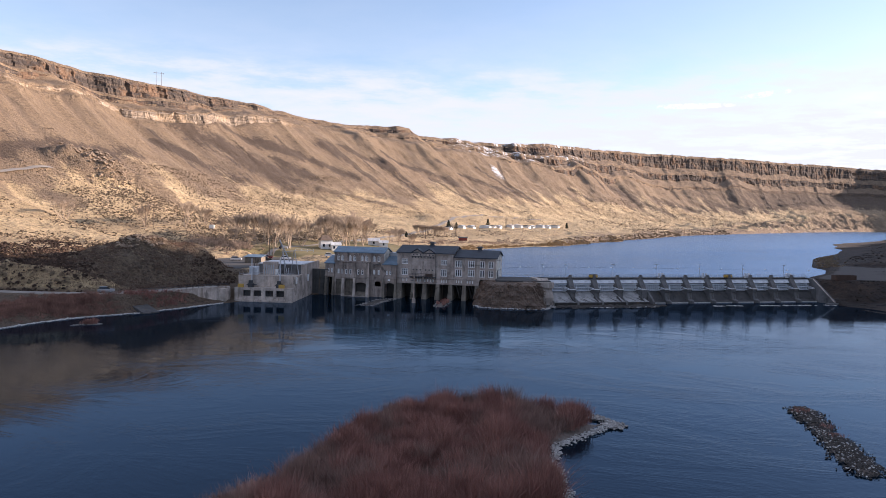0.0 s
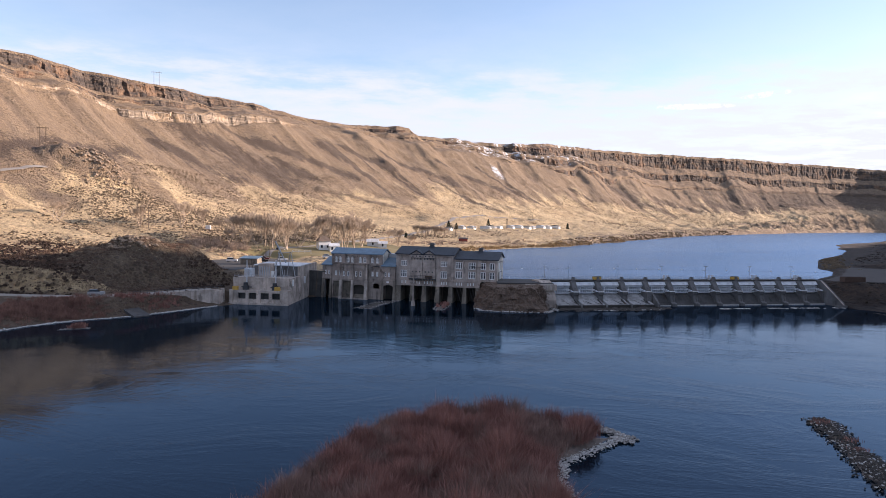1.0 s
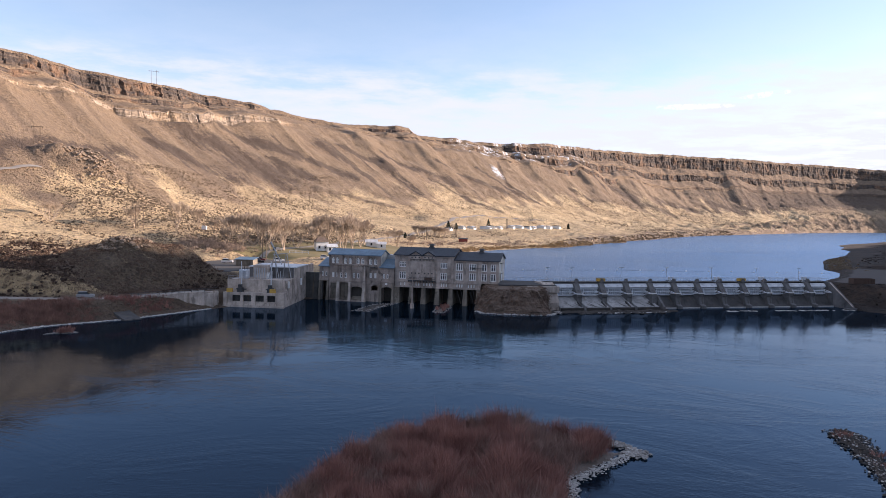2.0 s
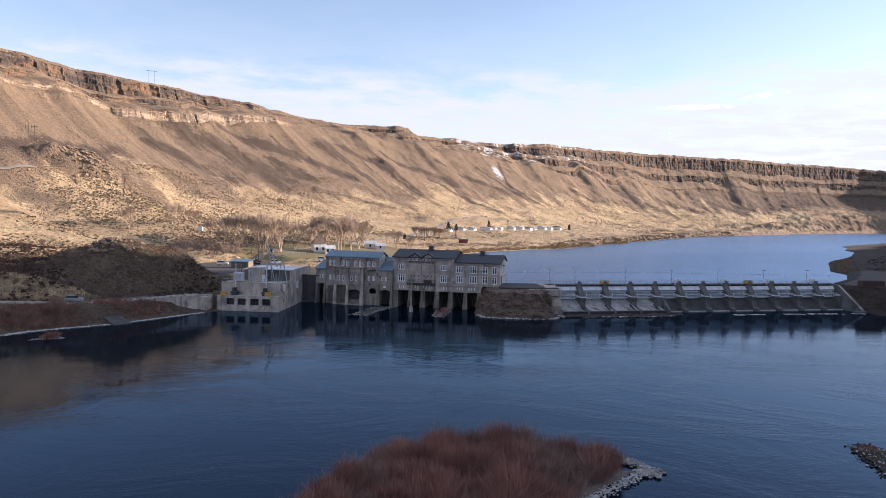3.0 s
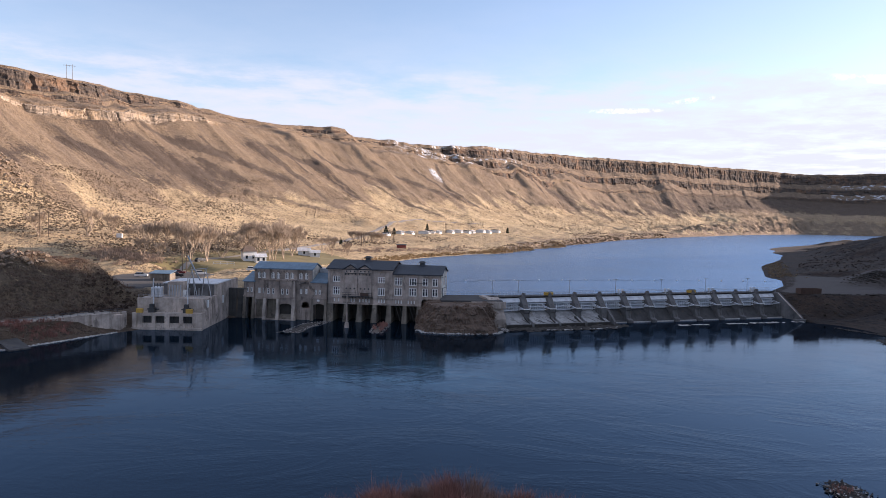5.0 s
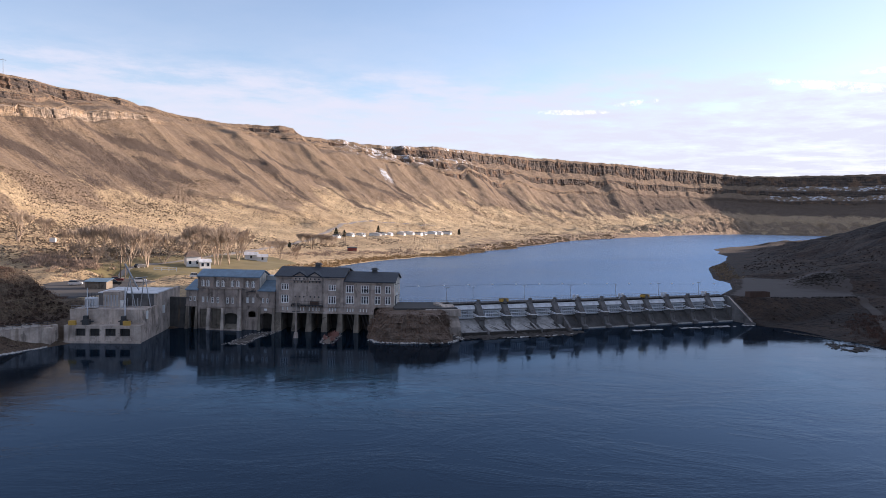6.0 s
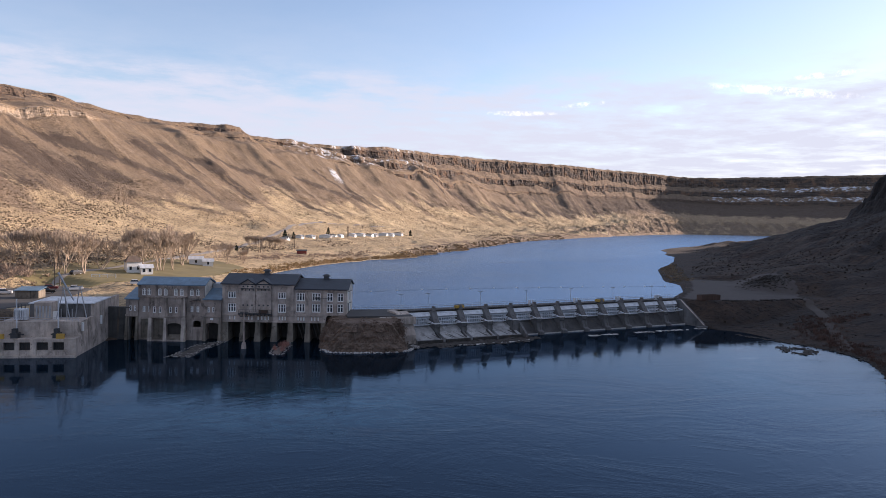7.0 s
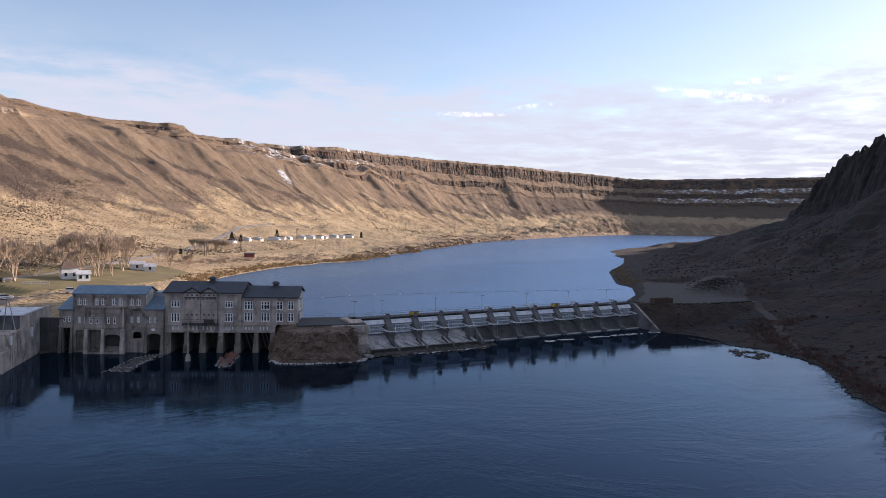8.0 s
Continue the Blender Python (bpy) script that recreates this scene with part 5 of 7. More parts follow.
        bm = bmesh.new(); box(bm, x0 + 0.4, x1 - 0.4, 2.5, 3, -2, 6)
        part("bay_back", bm, CONC_RECESS_WET, t, "back of the bay, recess shade put into its dark colour")
        bm = bmesh.new()
        prism(bm, [(-1.4, ze - 0.1), (6.5, zr), (6.5, zr + 0.25), (-1.4, ze + 0.15)], x0 - 0.3, x1 + 0.3, "x")
        part("roof", bm, ROOF_BLUE, t, "blue-grey metal roof")
        bm = bmesh.new()
        box(bm, x0 - 0.1, x1 + 0.1, -1.25, -1.0, 6.5, 6.95)
        part("ledge", bm, CONC_GAL, t)
        for a, b in ((x0, x0 + 0.5), (x1 - 0.5, x1)):
            bm = bmesh.new()
            taper(bm, (a - 0.25, b + 0.25, -2.0, -1.0, -2), (a, b, -1.15, -1.0, 6.497))
            part("buttress", bm, CONC_STAIN, t)
        for w in wins:
            window(t, *w, -0.85, lights=1, rows=2, sill=False)
    bm = bmesh.new(); box(bm, -36.9, -36.1, -1.12, -1.003, 5.7, 6.3)
    part("small_window", bm, TRIM, t)
    bm = bmesh.new(); box(bm, -38.4, -33.6, 6.5, 11, 6, 15.0)
    part("link_block", bm, STEEL, t, "grey sheet-clad link behind the wing")
    bm = bmesh.new()
    rod(bm, (-42.4, -0.8, 10.6), (-40.4, -0.8, 11.4), 0.08); rod(bm, (-42.0, -1.6, 11.2), (-39.4, -1.6, 11.2), 0.07)
    box(bm, -41.2, -40.2, -1.5, -0.75, 11.0, 11.25)
    part("hoist_bracket", bm, DARK, t)
    return t


powerhouse()
gallery()

# lattice-topped pole on a stone footing in the tailrace
pole = thing("tailrace_pole", pose(-26.4, -8.2, 0), "grey steel pole on a round concrete footing in the river", "pole")
bm = bmesh.new()
rod(bm, (0, 0, -1.5), (0, 0, 0.9), 0.75, 0.6, 10); rod(bm, (0, 0, 0.9), (0, 0, 1.6), 0.6, 0.45, 10)
part("footing", bm, CONC, pole)
bm = bmesh.new(); rod(bm, (0, 0, 1.6), (0, 0, 9.6), 0.24, 0.15, 8)
part("shaft", bm, CONC_GAL, pole)
bm = bmesh.new()
for z in (7.2, 8.4, 9.4):
    rod(bm, (-1.1, 0, z), (1.1, 0, z), 0.09, n=4)
part("crossarm", bm, DARK, pole)

# ---- the spillway: piers, radial gates, aprons, deck ----
DAM = pose(24.8, 4.6, 0, 0, 0, 17.9)
PITCH, BAYS = 8.73, 12


def apron_profile(k):
    """Downstream line of a bay's slab, as (y, z)."""
    if k < 4:
        return [(1.6, 3.7), (0.6, 3.75), (-1.2, 3.2), (-4.0, 2.1), (-6.9, 1.3), (-7.5, 1.25), (-7.5, -2), (1.6, -2)]
    return [(1.6, 3.7), (0.6, 3.75), (-0.6, 3.2), (-1.6, 2.1), (-2.8, 0.8), (-3.6, 0.45), (-3.6, -2), (1.6, -2)]


def pier_mesh(wide):
    bm = bmesh.new()
    w = wide / 2
    prism(bm, [(4.2, -2), (4.2, 8.05), (-0.4, 8.05), (-0.8, 7.6), (-2.5, 5.3), (-3.3, 5.0), (-3.3, 3.8), (-3.0, 3.6), (-3.6, 1.4), (-4.9, 0.9), (-5.0, -2)], -w, w, "x")
    return mesh_of("pier", bm, CONC_PIER)


def gate_thing():
    g = thing("radial_gate", DAM, "grey steel radial gate with ribs and arms between concrete piers", "gate", "spillway gates")
    a, b = -PITCH / 2 + 0.9, PITCH / 2 - 0.9
    # curved skin
    pts = []
    for i in range(9):
        s = i / 8
        z = 3.75 + 3.8 * s
        pts.append((1.35 - 1.15 * (s - 0.35) ** 2 * 2.2, z))
    bm = bmesh.new()
    prism(bm, pts + [(y + 0.12, z) for y, z in pts[::-1]], a, b, "x")
    part("skin_plate", bm, GATE, g)
    bm = bmesh.new()
    prism(bm, [(-0.35, 6.7), (0.6, 7.8), (0.7, 7.75), (-0.25, 6.6)], a + 0.1, b - 0.1, "x")
    part("top_panel", bm, ROOF_WHITE, g, "pale sloping top sheet")
    for i in range(9):
        x = a + 0.4 + (b - a - 0.8) * i / 8
        bm = bmesh.new()
        box(bm, x - 0.09, x + 0.09, 0.55, 1.2, 4.0, 6.3)
        part("rib", bm, GATE, g)
    for z in (6.15, 5.2, 4.2):
        bm = bmesh.new()
        box(bm, a + 0.05, b - 0.05, 0.15, 0.55, z - 0.14, z + 0.14)
        part("girder", bm, GATE, g)
    for s, x in ((1, a), (-1, b)):
        bm = bmesh.new()
        for z, dx in ((6.1, 1.9), (5.2, 1.9), (4.2, 1.9)):
            rod(bm, (x + s * dx, 0.2, z), (x + s * 0.05, -2.9, 4.95), 0.08, n=5)
        rod(bm, (x + s * 1.2, -1.0, 5.6), (x + s * 1.2, -1.0, 4.5), 0.06, n=4)
        part("gate_arm", bm, GATE, g)
    return g


def spillway():
    d = thing("spillway", DAM, "long concrete spillway with slanting piers and sloping aprons", "dam", kind="structure")
    for k in range(BAYS):
        x0, x1 = -PITCH + k * PITCH, k * PITCH
        bm = bmesh.new()
        prism(bm, apron_profile(k), x0 + 0.55, x1 - 0.55, "x")
        part("apron", bm, CONC_APRON if k < 4 else CONC_DAMP, d)
        if k < 4:
            bm = bmesh.new()
            prism(bm, [(-3.9, 2.6), (-4.1, 2.75), (-6.9, 1.65), (-7.3, 1.4), (-7.3, -1), (-3.9, -1)], x1 - 1.2 - 0.4 * k, x1 - 0.9 - 0.4 * k, "x")
            part("divider", bm, CONC_WET_SHADE, d)
            for dx, wd in (((-2.2, 0.5), (-4.9, 0.2)), ((-3.1, 0.3), (-5.9, 0.5), (-6.6, 0.15)), ((-1.9, 0.2), (-4.0, 0.6)), ((-2.8, 0.9), (-5.2, 0.25)))[k]:
                bm = bmesh.new()
                xa = x1 + dx - 0.3 * k
                for za in (0.025, -0.03):
                    q = [bm.verts.new(c) for c in ((xa, -4.1, 2.07 + za), (xa + wd * 0.5, -4.1, 2.07 + za), (xa + 1.0 + wd * 1.5, -6.9, 1.3 + za), (xa + 0.9, -6.9, 1.3 + za))]
                    bm.faces.new(q)
                part("wet_run", bm, CONC_WET_SHADE, d, "dark wet run down the apron")
        bm = bmesh.new()
        box(bm, x0 + 0.5, x1 - 0.5, -7.9 if k < 4 else -4.0, -7.5 if k < 4 else -3.6, -2, 1.1 if k < 4 else 0.35)
        part("toe", bm, CONC_RECESS_WET if k < 4 else FROST, d, "wet toe of the apron")
    pm = pier_mesh(1.7)
    for k in range(11):
        p = part("pier", pm, CONC_PIER, d)
        at_part(p, k * PITCH, 0, 0)
        bm = bmesh.new()
        box(bm, -1.0, 1.0, -3.4, -2.7, 4.75, 5.02)
        part("trunnion_block", bm, TRIM, p)
        # thin dark strips paint the shade of the gate recess on both sides
        bm = bmesh.new()
        box(bm, -0.9, -0.853, 0.75, 1.35, 3.8, 7.9)
        box(bm, 0.853, 0.9, 0.75, 1.35, 3.8, 7.9)
        part("slot_shade_strip", bm, CONC_WET_SHADE, p, "thin dark strip on the pier's side, painted recess shade")
        bm = bmesh.new()
        box(bm, -0.55, 0.55, -0.9, 0.2, 8.3, 9.0); box(bm, -0.35, 0.35, -0.8, 0.1, 9.0, 9.5)
        part("hoist_pedestal", bm, CONC_PIER, p)
    bm = bmesh.new()
    box(bm, -PITCH + 3 * PITCH + PITCH - 1.4, 3 * PITCH + 1.2, -4.6, 3.5, -2, 4.6)
    prism(bm, [(-4.6, 4.4), (-8.6, 1.3), (-8.6, -2), (-4.6, -2)], 3 * PITCH + 0.3, 3 * PITCH + 1.0, "x")
    part("dividing_wall", bm, CONC_PIER, d)
    # deck
    bm = bmesh.new()
    box(bm, -PITCH - 1.5, 11 * PITCH + 1.0, 1.0, 4.4, 8.05, 8.3)
    part("deck", bm, CONC_DAMP, d)
    # dark band added behind the gates as the shade below the deck
    bm = bmesh.new()
    box(bm, -PITCH - 1.5, 11 * PITCH + 1.0, 2.2, 2.6, 5.6, 8.05)
    part("deck_shade_band", bm, CONC_WET_SHADE, d)
    # upstream sill holds back the lake
    bm = bmesh.new(); box(bm, -PITCH - 1.5, 11 * PITCH + 1.0, 1.6, 5.2, -2, 3.7)
    part("sill_wall", bm, CONC_WET_SHADE, d)
    for y in (1.08, 4.3):
        bm = bmesh.new()
        for z in (8.85, 9.4):
            rod(bm, (-PITCH - 1.4, y, z), (11 * PITCH + 0.9, y, z), 0.035, n=4)
        n = 46
        for i in range(n + 1):
            x = -PITCH - 1.4 + i * (12 * PITCH + 2.3) / n
            rod(bm, (x, y, 8.3), (x, y, 9.4), 0.035, n=4)
        part("railing", bm, STEEL, d)
    # abutments
    bm = bmesh.new()
    prism(bm, [(5, -2), (5, 8.3), (-0.6, 8.3), (-3.2, 7.2), (-6.2, 2.6), (-6.2, -2)], -PITCH - 3.4, -PITCH + 0.55, "x")
    part("abutment", bm, CONC_NEW, d, "pale battered abutment wall")
    bm = bmesh.new()
    prism(bm, [(5, -2), (5, 8.3), (-0.6, 8.3), (-1.5, 8.0), (-12.0, 0.8), (-12.0, -2)], 11 * PITCH - 0.45, 11 * PITCH + 0.7, "x")
    part("wing_wall", bm, CONC_PIER, d, "sloping wing wall with a worn pale coping")
    bm = bmesh.new()
    prism(bm, [(-1.5, 8.0), (-12.0, 0.8), (-12.0, 1.0), (-1.5, 8.2)], 11 * PITCH - 0.5, 11 * PITCH - 0.1, "x")
    part("coping", bm, CONC_NEW, d)
    bm = bmesh.new()
    box(bm, 11 * PITCH - 4, 11 * PITCH + 5, -13.0, -12.0, -2, 0.7)
    part("toe_wall", bm, CONC_PIER, d)
    return d


spillway()
first = gate_thing()
bpy.context.view_layer.update()
for k in range(BAYS):
    m = DAM @ pose(-PITCH / 2 + k * PITCH, -0.2, 0)
    if k == 0:
        first.matrix_world = m
    else:
        copy_thing(first, m)


def hoist(m):
    h = thing("gate_hoist", m, "grey gate hoist cabinets standing on the spillway deck", "hoist", "gate hoists")
    for x in (-0.9, 0.45):
        bm = bmesh.new()
        box(bm, x + 0.1, x + 0.6, 0.7, 1.4, 0, 1.55); box(bm, x + 0.05, x + 0.65, 0.64, 1.46, 1.55, 1.63)
        part("cabinet", bm, GATE, h)
    bm = bmesh.new(); rod(bm, (-1.8, 1.0, 0.35), (1.8, 1.0, 0.35), 0.12)
    part("drive_shaft", bm, DARK, h)
    return h


def deck_lamp(m):
    l = thing("deck_lamp", m, "tall thin grey lamp post with a flat head", "lamp post", "deck lamps")
    bm = bmesh.new(); rod(bm, (0, 0, 0), (0, 0, 4.4), 0.07, 0.05)
    part("post", bm, STEEL, l)
    bm = bmesh.new(); box(bm, -0.7, 0.7, -0.22, 0.22, 4.4, 4.55)
    part("lamp_head", bm, STEEL, l)
    return l


def trolley(m):
    c = thing("hoist_trolley", m, "yellow painted hoist trolley on the spillway deck", "hoist", "hoist trolleys")
    bm = bmesh.new(); box(bm, -1.25, 1.25, -0.5, 1.1, 0.35, 1.15)
    part("body", bm, YELLOW, c)
    for x in (-1.0, 0.75):
        bm = bmesh.new(); box(bm, x, x + 0.25, -0.4, 1.0, 0, 0.35)
        part("foot", bm, DARK, c)
    bm = bmesh.new(); rod(bm, (-1.5, 0.3, 1.3), (1.5, 0.3, 1.3), 0.1)
    part("drum", bm, DARK, c)
    return c


for k in (4, 6, 8, 10):
    hoist(DAM @ pose(k * PITCH, 0.5, 8.3))
for x in (-PITCH + 0.4, 0.3, 2 * PITCH + 0.5, 4 * PITCH - 0.2, 6 * PITCH - 0.3, 8 * PITCH, 10 * PITCH):
    deck_lamp(DAM @ pose(x, 4.0, 8.3))
for k in (1, 7):
    trolley(DAM @ pose(k * PITCH, 0.0, 8.3))

# float line across the lake
for i in range(15):
    x = 0.5 + i * 10.1
    y = float(np.interp(x, [0, 12, 30, 54, 80, 105, 141], [60, 68, 75, 81, 86, 90, 95]))
    b = thing("boom_float", pose(x, y, ZU), "round pale float on the lake's safety boom", "float", "boom floats")
    bm = bmesh.new()
    bmesh.ops.create_uvsphere(bm, u_segments=8, v_segments=6, radius=0.42)
    part("ball", bm, WHITE, b)
    bm = bmesh.new()
    rod(bm, (-5.0, -0.9, 0.05), (5.0, 0.9, 0.05), 0.02, n=4)
    part("cable", bm, DARK, b)

# ---- the newer plant on the left bank ----
def new_plant():
    t = thing("concrete_plant", pose(-63.9, -17.4, 0), "newer pale concrete plant with stepped decks and a flat white roof", "power plant")
    W = -18.6
    holes = [(-15.8, -13.4, 1.7, 3.6), (-12.4, -10.0, 1.7, 3.6), (-8.7, -6.1, 1.7, 3.6), (-5.1, -2.6, 1.7, 3.6)]
    bm = bmesh.new()
    wall(bm, W, -0.75, -2, 4.4, 0, 0.6, holes)
    part("front_wall", bm, CONC_NEW, t)
    bm = bmesh.new(); box(bm, W, 0.25, -0.7, 0, -2, 0.55)
    part("footing", bm, CONC_NEW, t)
    for h in holes:
        # dark sheet behind each opening, shade of the recess in its colour
        bm = bmesh.new(); box(bm, h[0] - 0.3, h[1] + 0.3, 0.9, 1.0, h[2] - 0.3, h[3] + 0.3)
        part("recess_back", bm, CONC_WET_SHADE, t)
        bm = bmesh.new()
        for i in range(5):
            rod(bm, (h[0] + 0.3 + i * 0.45, 0.5, h[2]), (h[0] + 0.3 + i * 0.45, 0.5, h[3]), 0.05, n=4)
        part("rack", bm, DARK, t)
    # first shelf and the tall right wall, leaning back
    bm = bmesh.new(); box(bm, W, -0.2, 0.6, 3.4, 4.0, 4.35)
    part("shelf", bm, CONC_NEW, t)
    bm = bmesh.new()
    prism(bm, [(0, -2), (34, -2), (34, 11.1), (12.8, 11.1), (12.8, 8.0), (3.2, 8.0), (3.2, 4.4), (0, 4.4)], -0.75, 0.0, "x")
    part("side_wall", bm, CONC_NEW, t, "tall pale side wall with water stains")
    bm = bmesh.new(); box(bm, 0.003, 0.35, 3.9, 4.7, 5.6, 7.6)
    part("vent_hood", bm, WHITE, t)
    bm = bmesh.new(); box(bm, 0.003, 0.35, 17.5, 18.4, 5.2, 7.4)
    part("vent_hood", bm, WHITE, t)
    bm = bmesh.new(); wall(bm, W, -0.75, 4.35, 8.0, 3.4, 3.9)
    part("second_wall", bm, CONC_NEW, t)
    bm = bmesh.new(); box(bm, W, -0.75, 3.9, 13, 7.4, 7.75)
    part("deck", bm, CONC_NEW, t)
    # hall with the flat roof
    bm = bmesh.new()
    wall(bm, -15.0, -0.75, 7.75, 11.0, 12.6, 13.0)
    for x in (-13.4, -11.6, -9.4, -7.2, -5.0, -2.6):
        box(bm, x, x + 0.28, 12.42, 12.6, 7.75, 11.0)
    part("hall_wall", bm, CONC_PIER, t)
    bm = bmesh.new(); box(bm, -15.2, 0.1, 12.3, 26.5, 11.1, 11.35)
    part("flat_roof", bm, ROOF_WHITE, t, "pale flat roof")
    bm = bmesh.new(); box(bm, -15.0, -14.6, 13, 26, 0, 11.0); box(bm, -14.6, -0.8, 25.6, 26, 0, 11.0)
    part("hall_back", bm, CONC_PIER, t)
    # dark machinery under the second wall
    for x in (-14.7, -5.5):
        bm = bmesh.new()
        box(bm, x, x + 1.6, 1.0, 2.6, 4.35, 5.6); box(bm, x + 0.2, x + 1.2, 1.2, 2.4, 5.6, 6.6)
        rod(bm, (x - 0.6, 1.8, 5.2), (x + 2.6, 1.8, 5.2), 0.18)
        part("gate_machine", bm, DARK, t)
    for x in (-17.6, -4.4):
        bm = bmesh.new(); box(bm, x, x + 1.7, 0.1, 0.9, 4.4, 5.5)
        part("lifting_beam", bm, YELLOW, t, "yellow lifting beam")
    bm = bmesh.new()
    for z in (8.4, 8.9):
        rod(bm, (W + 0.1, 4.0, z), (-0.8, 4.0, z), 0.035, n=4)
    for i in range(14):
        rod(bm, (W + 0.1 + i * 1.37, 4.0, 7.75), (W + 0.1 + i * 1.37, 4.0, 8.9), 0.035, n=4)
    part("railing", bm, STEEL, t)
    for i in range(7):
        bm = bmesh.new(); box(bm, -12.5 + i * 1.3, -12.3 + i * 1.3, 11.2, 11.5, 7.75, 10.0)
        part("fence_post", bm, STEEL, t)
    return t


new_plant()

# stained wall, coloured near black to hold the recess's shade as well
rw = thing("recess_wall", pose(-64.2, 7.0, 0, 0, 0, -7), "stained concrete wall closing the recess beside the plant, its shade in the colour", "wall", kind="structure")
bm = bmesh.new(); box(bm, 0.3, 6.2, 0, 0.8, -2, 8.6); box(bm, 0.3, 6.2, -0.15, 0.95, 8.6, 8.9)
part("wall_face", bm, CONC_WET_SHADE, rw)

# on the plant's deck
tr = thing("transformer", pose(-78.6, -10.2, 7.75), "pale grey transformer with cooling fins on the plant deck", "transformer")
bm = bmesh.new(); box(bm, -1.3, 1.3, -1.0, 1.0, 0.2, 2.9)
part("tank", bm, GATE, tr)
for i in range(7):
    bm = bmesh.new(); box(bm, -1.2 + i * 0.38, -1.08 + i * 0.38, -1.45, -1.0, 0.5, 2.6)
    part("cooling_fin", bm, ROOF_WHITE, tr)
for x in (-0.8, 0, 0.8):
    bm = bmesh.new(); rod(bm, (x, 0, 2.9), (x, 0, 4.0), 0.14, 0.08)
    part("bushing", bm, DARK, tr)
cb = thing("control_block", pose(-74.2, -7.6, 7.75), "grey louvred control house on the plant deck", "control house")
bm = bmesh.new(); box(bm, -2.0, 2.0, -1.5, 2.5, 0, 4.2)
part("body", bm, CONC_NEW, cb)
for i in range(5):
    bm = bmesh.new(); box(bm, -1.6 + i * 0.75, -1.25 + i * 0.75, -1.62, -1.5, 0.4, 3.4)
    part("louvre", bm, STEEL, cb)
bm = bmesh.new(); box(bm, 2.0, 2.9, -0.9, 0.3, 0, 1.9)
part("cabinet", bm, WHITE, cb)
sh = thing("roof_shed", pose(-92.5, 30, 8.6), "low grey shed with a sloping grey sheet roof", "shed")
bm = bmesh.new(); box(bm, -3.2, 3.2, -2.5, 2.5, -1.5, 2.2)
part("body", bm, CONC_STAIN, sh)
bm = bmesh.new(); prism(bm, [(-2.9, 2.2), (2.9, 2.8), (2.9, 2.95), (-2.9, 2.35)], -3.6, 3.6, "x")
part("roof", bm, ROOF_BLUE, sh, "sloping grey sheet roof")
for x, h in ((-77.8, 9.2), (-68.6, 9.4)):
    p = thing("gate_mast", pose(x, -14.9, 4.35), "tall thin white mast on the plant's front shelf", "mast", "gate masts")
    bm = bmesh.new(); rod(bm, (0, 0, 0), (0, 0, h), 0.2, 0.14, 8)
    part("tube", bm, ROOF_WHITE, p)
    bm = bmesh.new(); box(bm, -0.6, 0.6, -0.6, 0.6, 0, 0.5)
    part("base", bm, DARK, p)
py = thing("derrick", pose(-67.2, -8.5, 7.75), "lattice of pale steel derrick legs standing on the deck", "derrick")
for a, b in (((-4.2, 0, 0), (-2.6, 0.4, 7.6)), ((-0.8, -0.5, 0), (-2.8, 0.4, 8.4)), ((2.9, 0, 0), (1.2, 0.5, 8.2)), ((-0.6, 2.5, 0), (1.0, 0.6, 8.2)), ((-2.6, 3, 0), (-2.6, 0.5, 7.6))):
    bm = bmesh.new(); rod(bm, a, b, 0.13, 0.1)
    part("leg", bm, STEEL, py)
bm = bmesh.new(); rod(bm, (-3.0, 0.4, 7.6), (1.8, 0.5, 8.2), 0.12)
part("crossbeam", bm, STEEL, py)
bm = bmesh.new(); rod(bm, (-3.8, 0.2, 11.6), (-0.4, 0.8, 4.6), 0.26, 0.18)
part("boom", bm, STEEL, py)

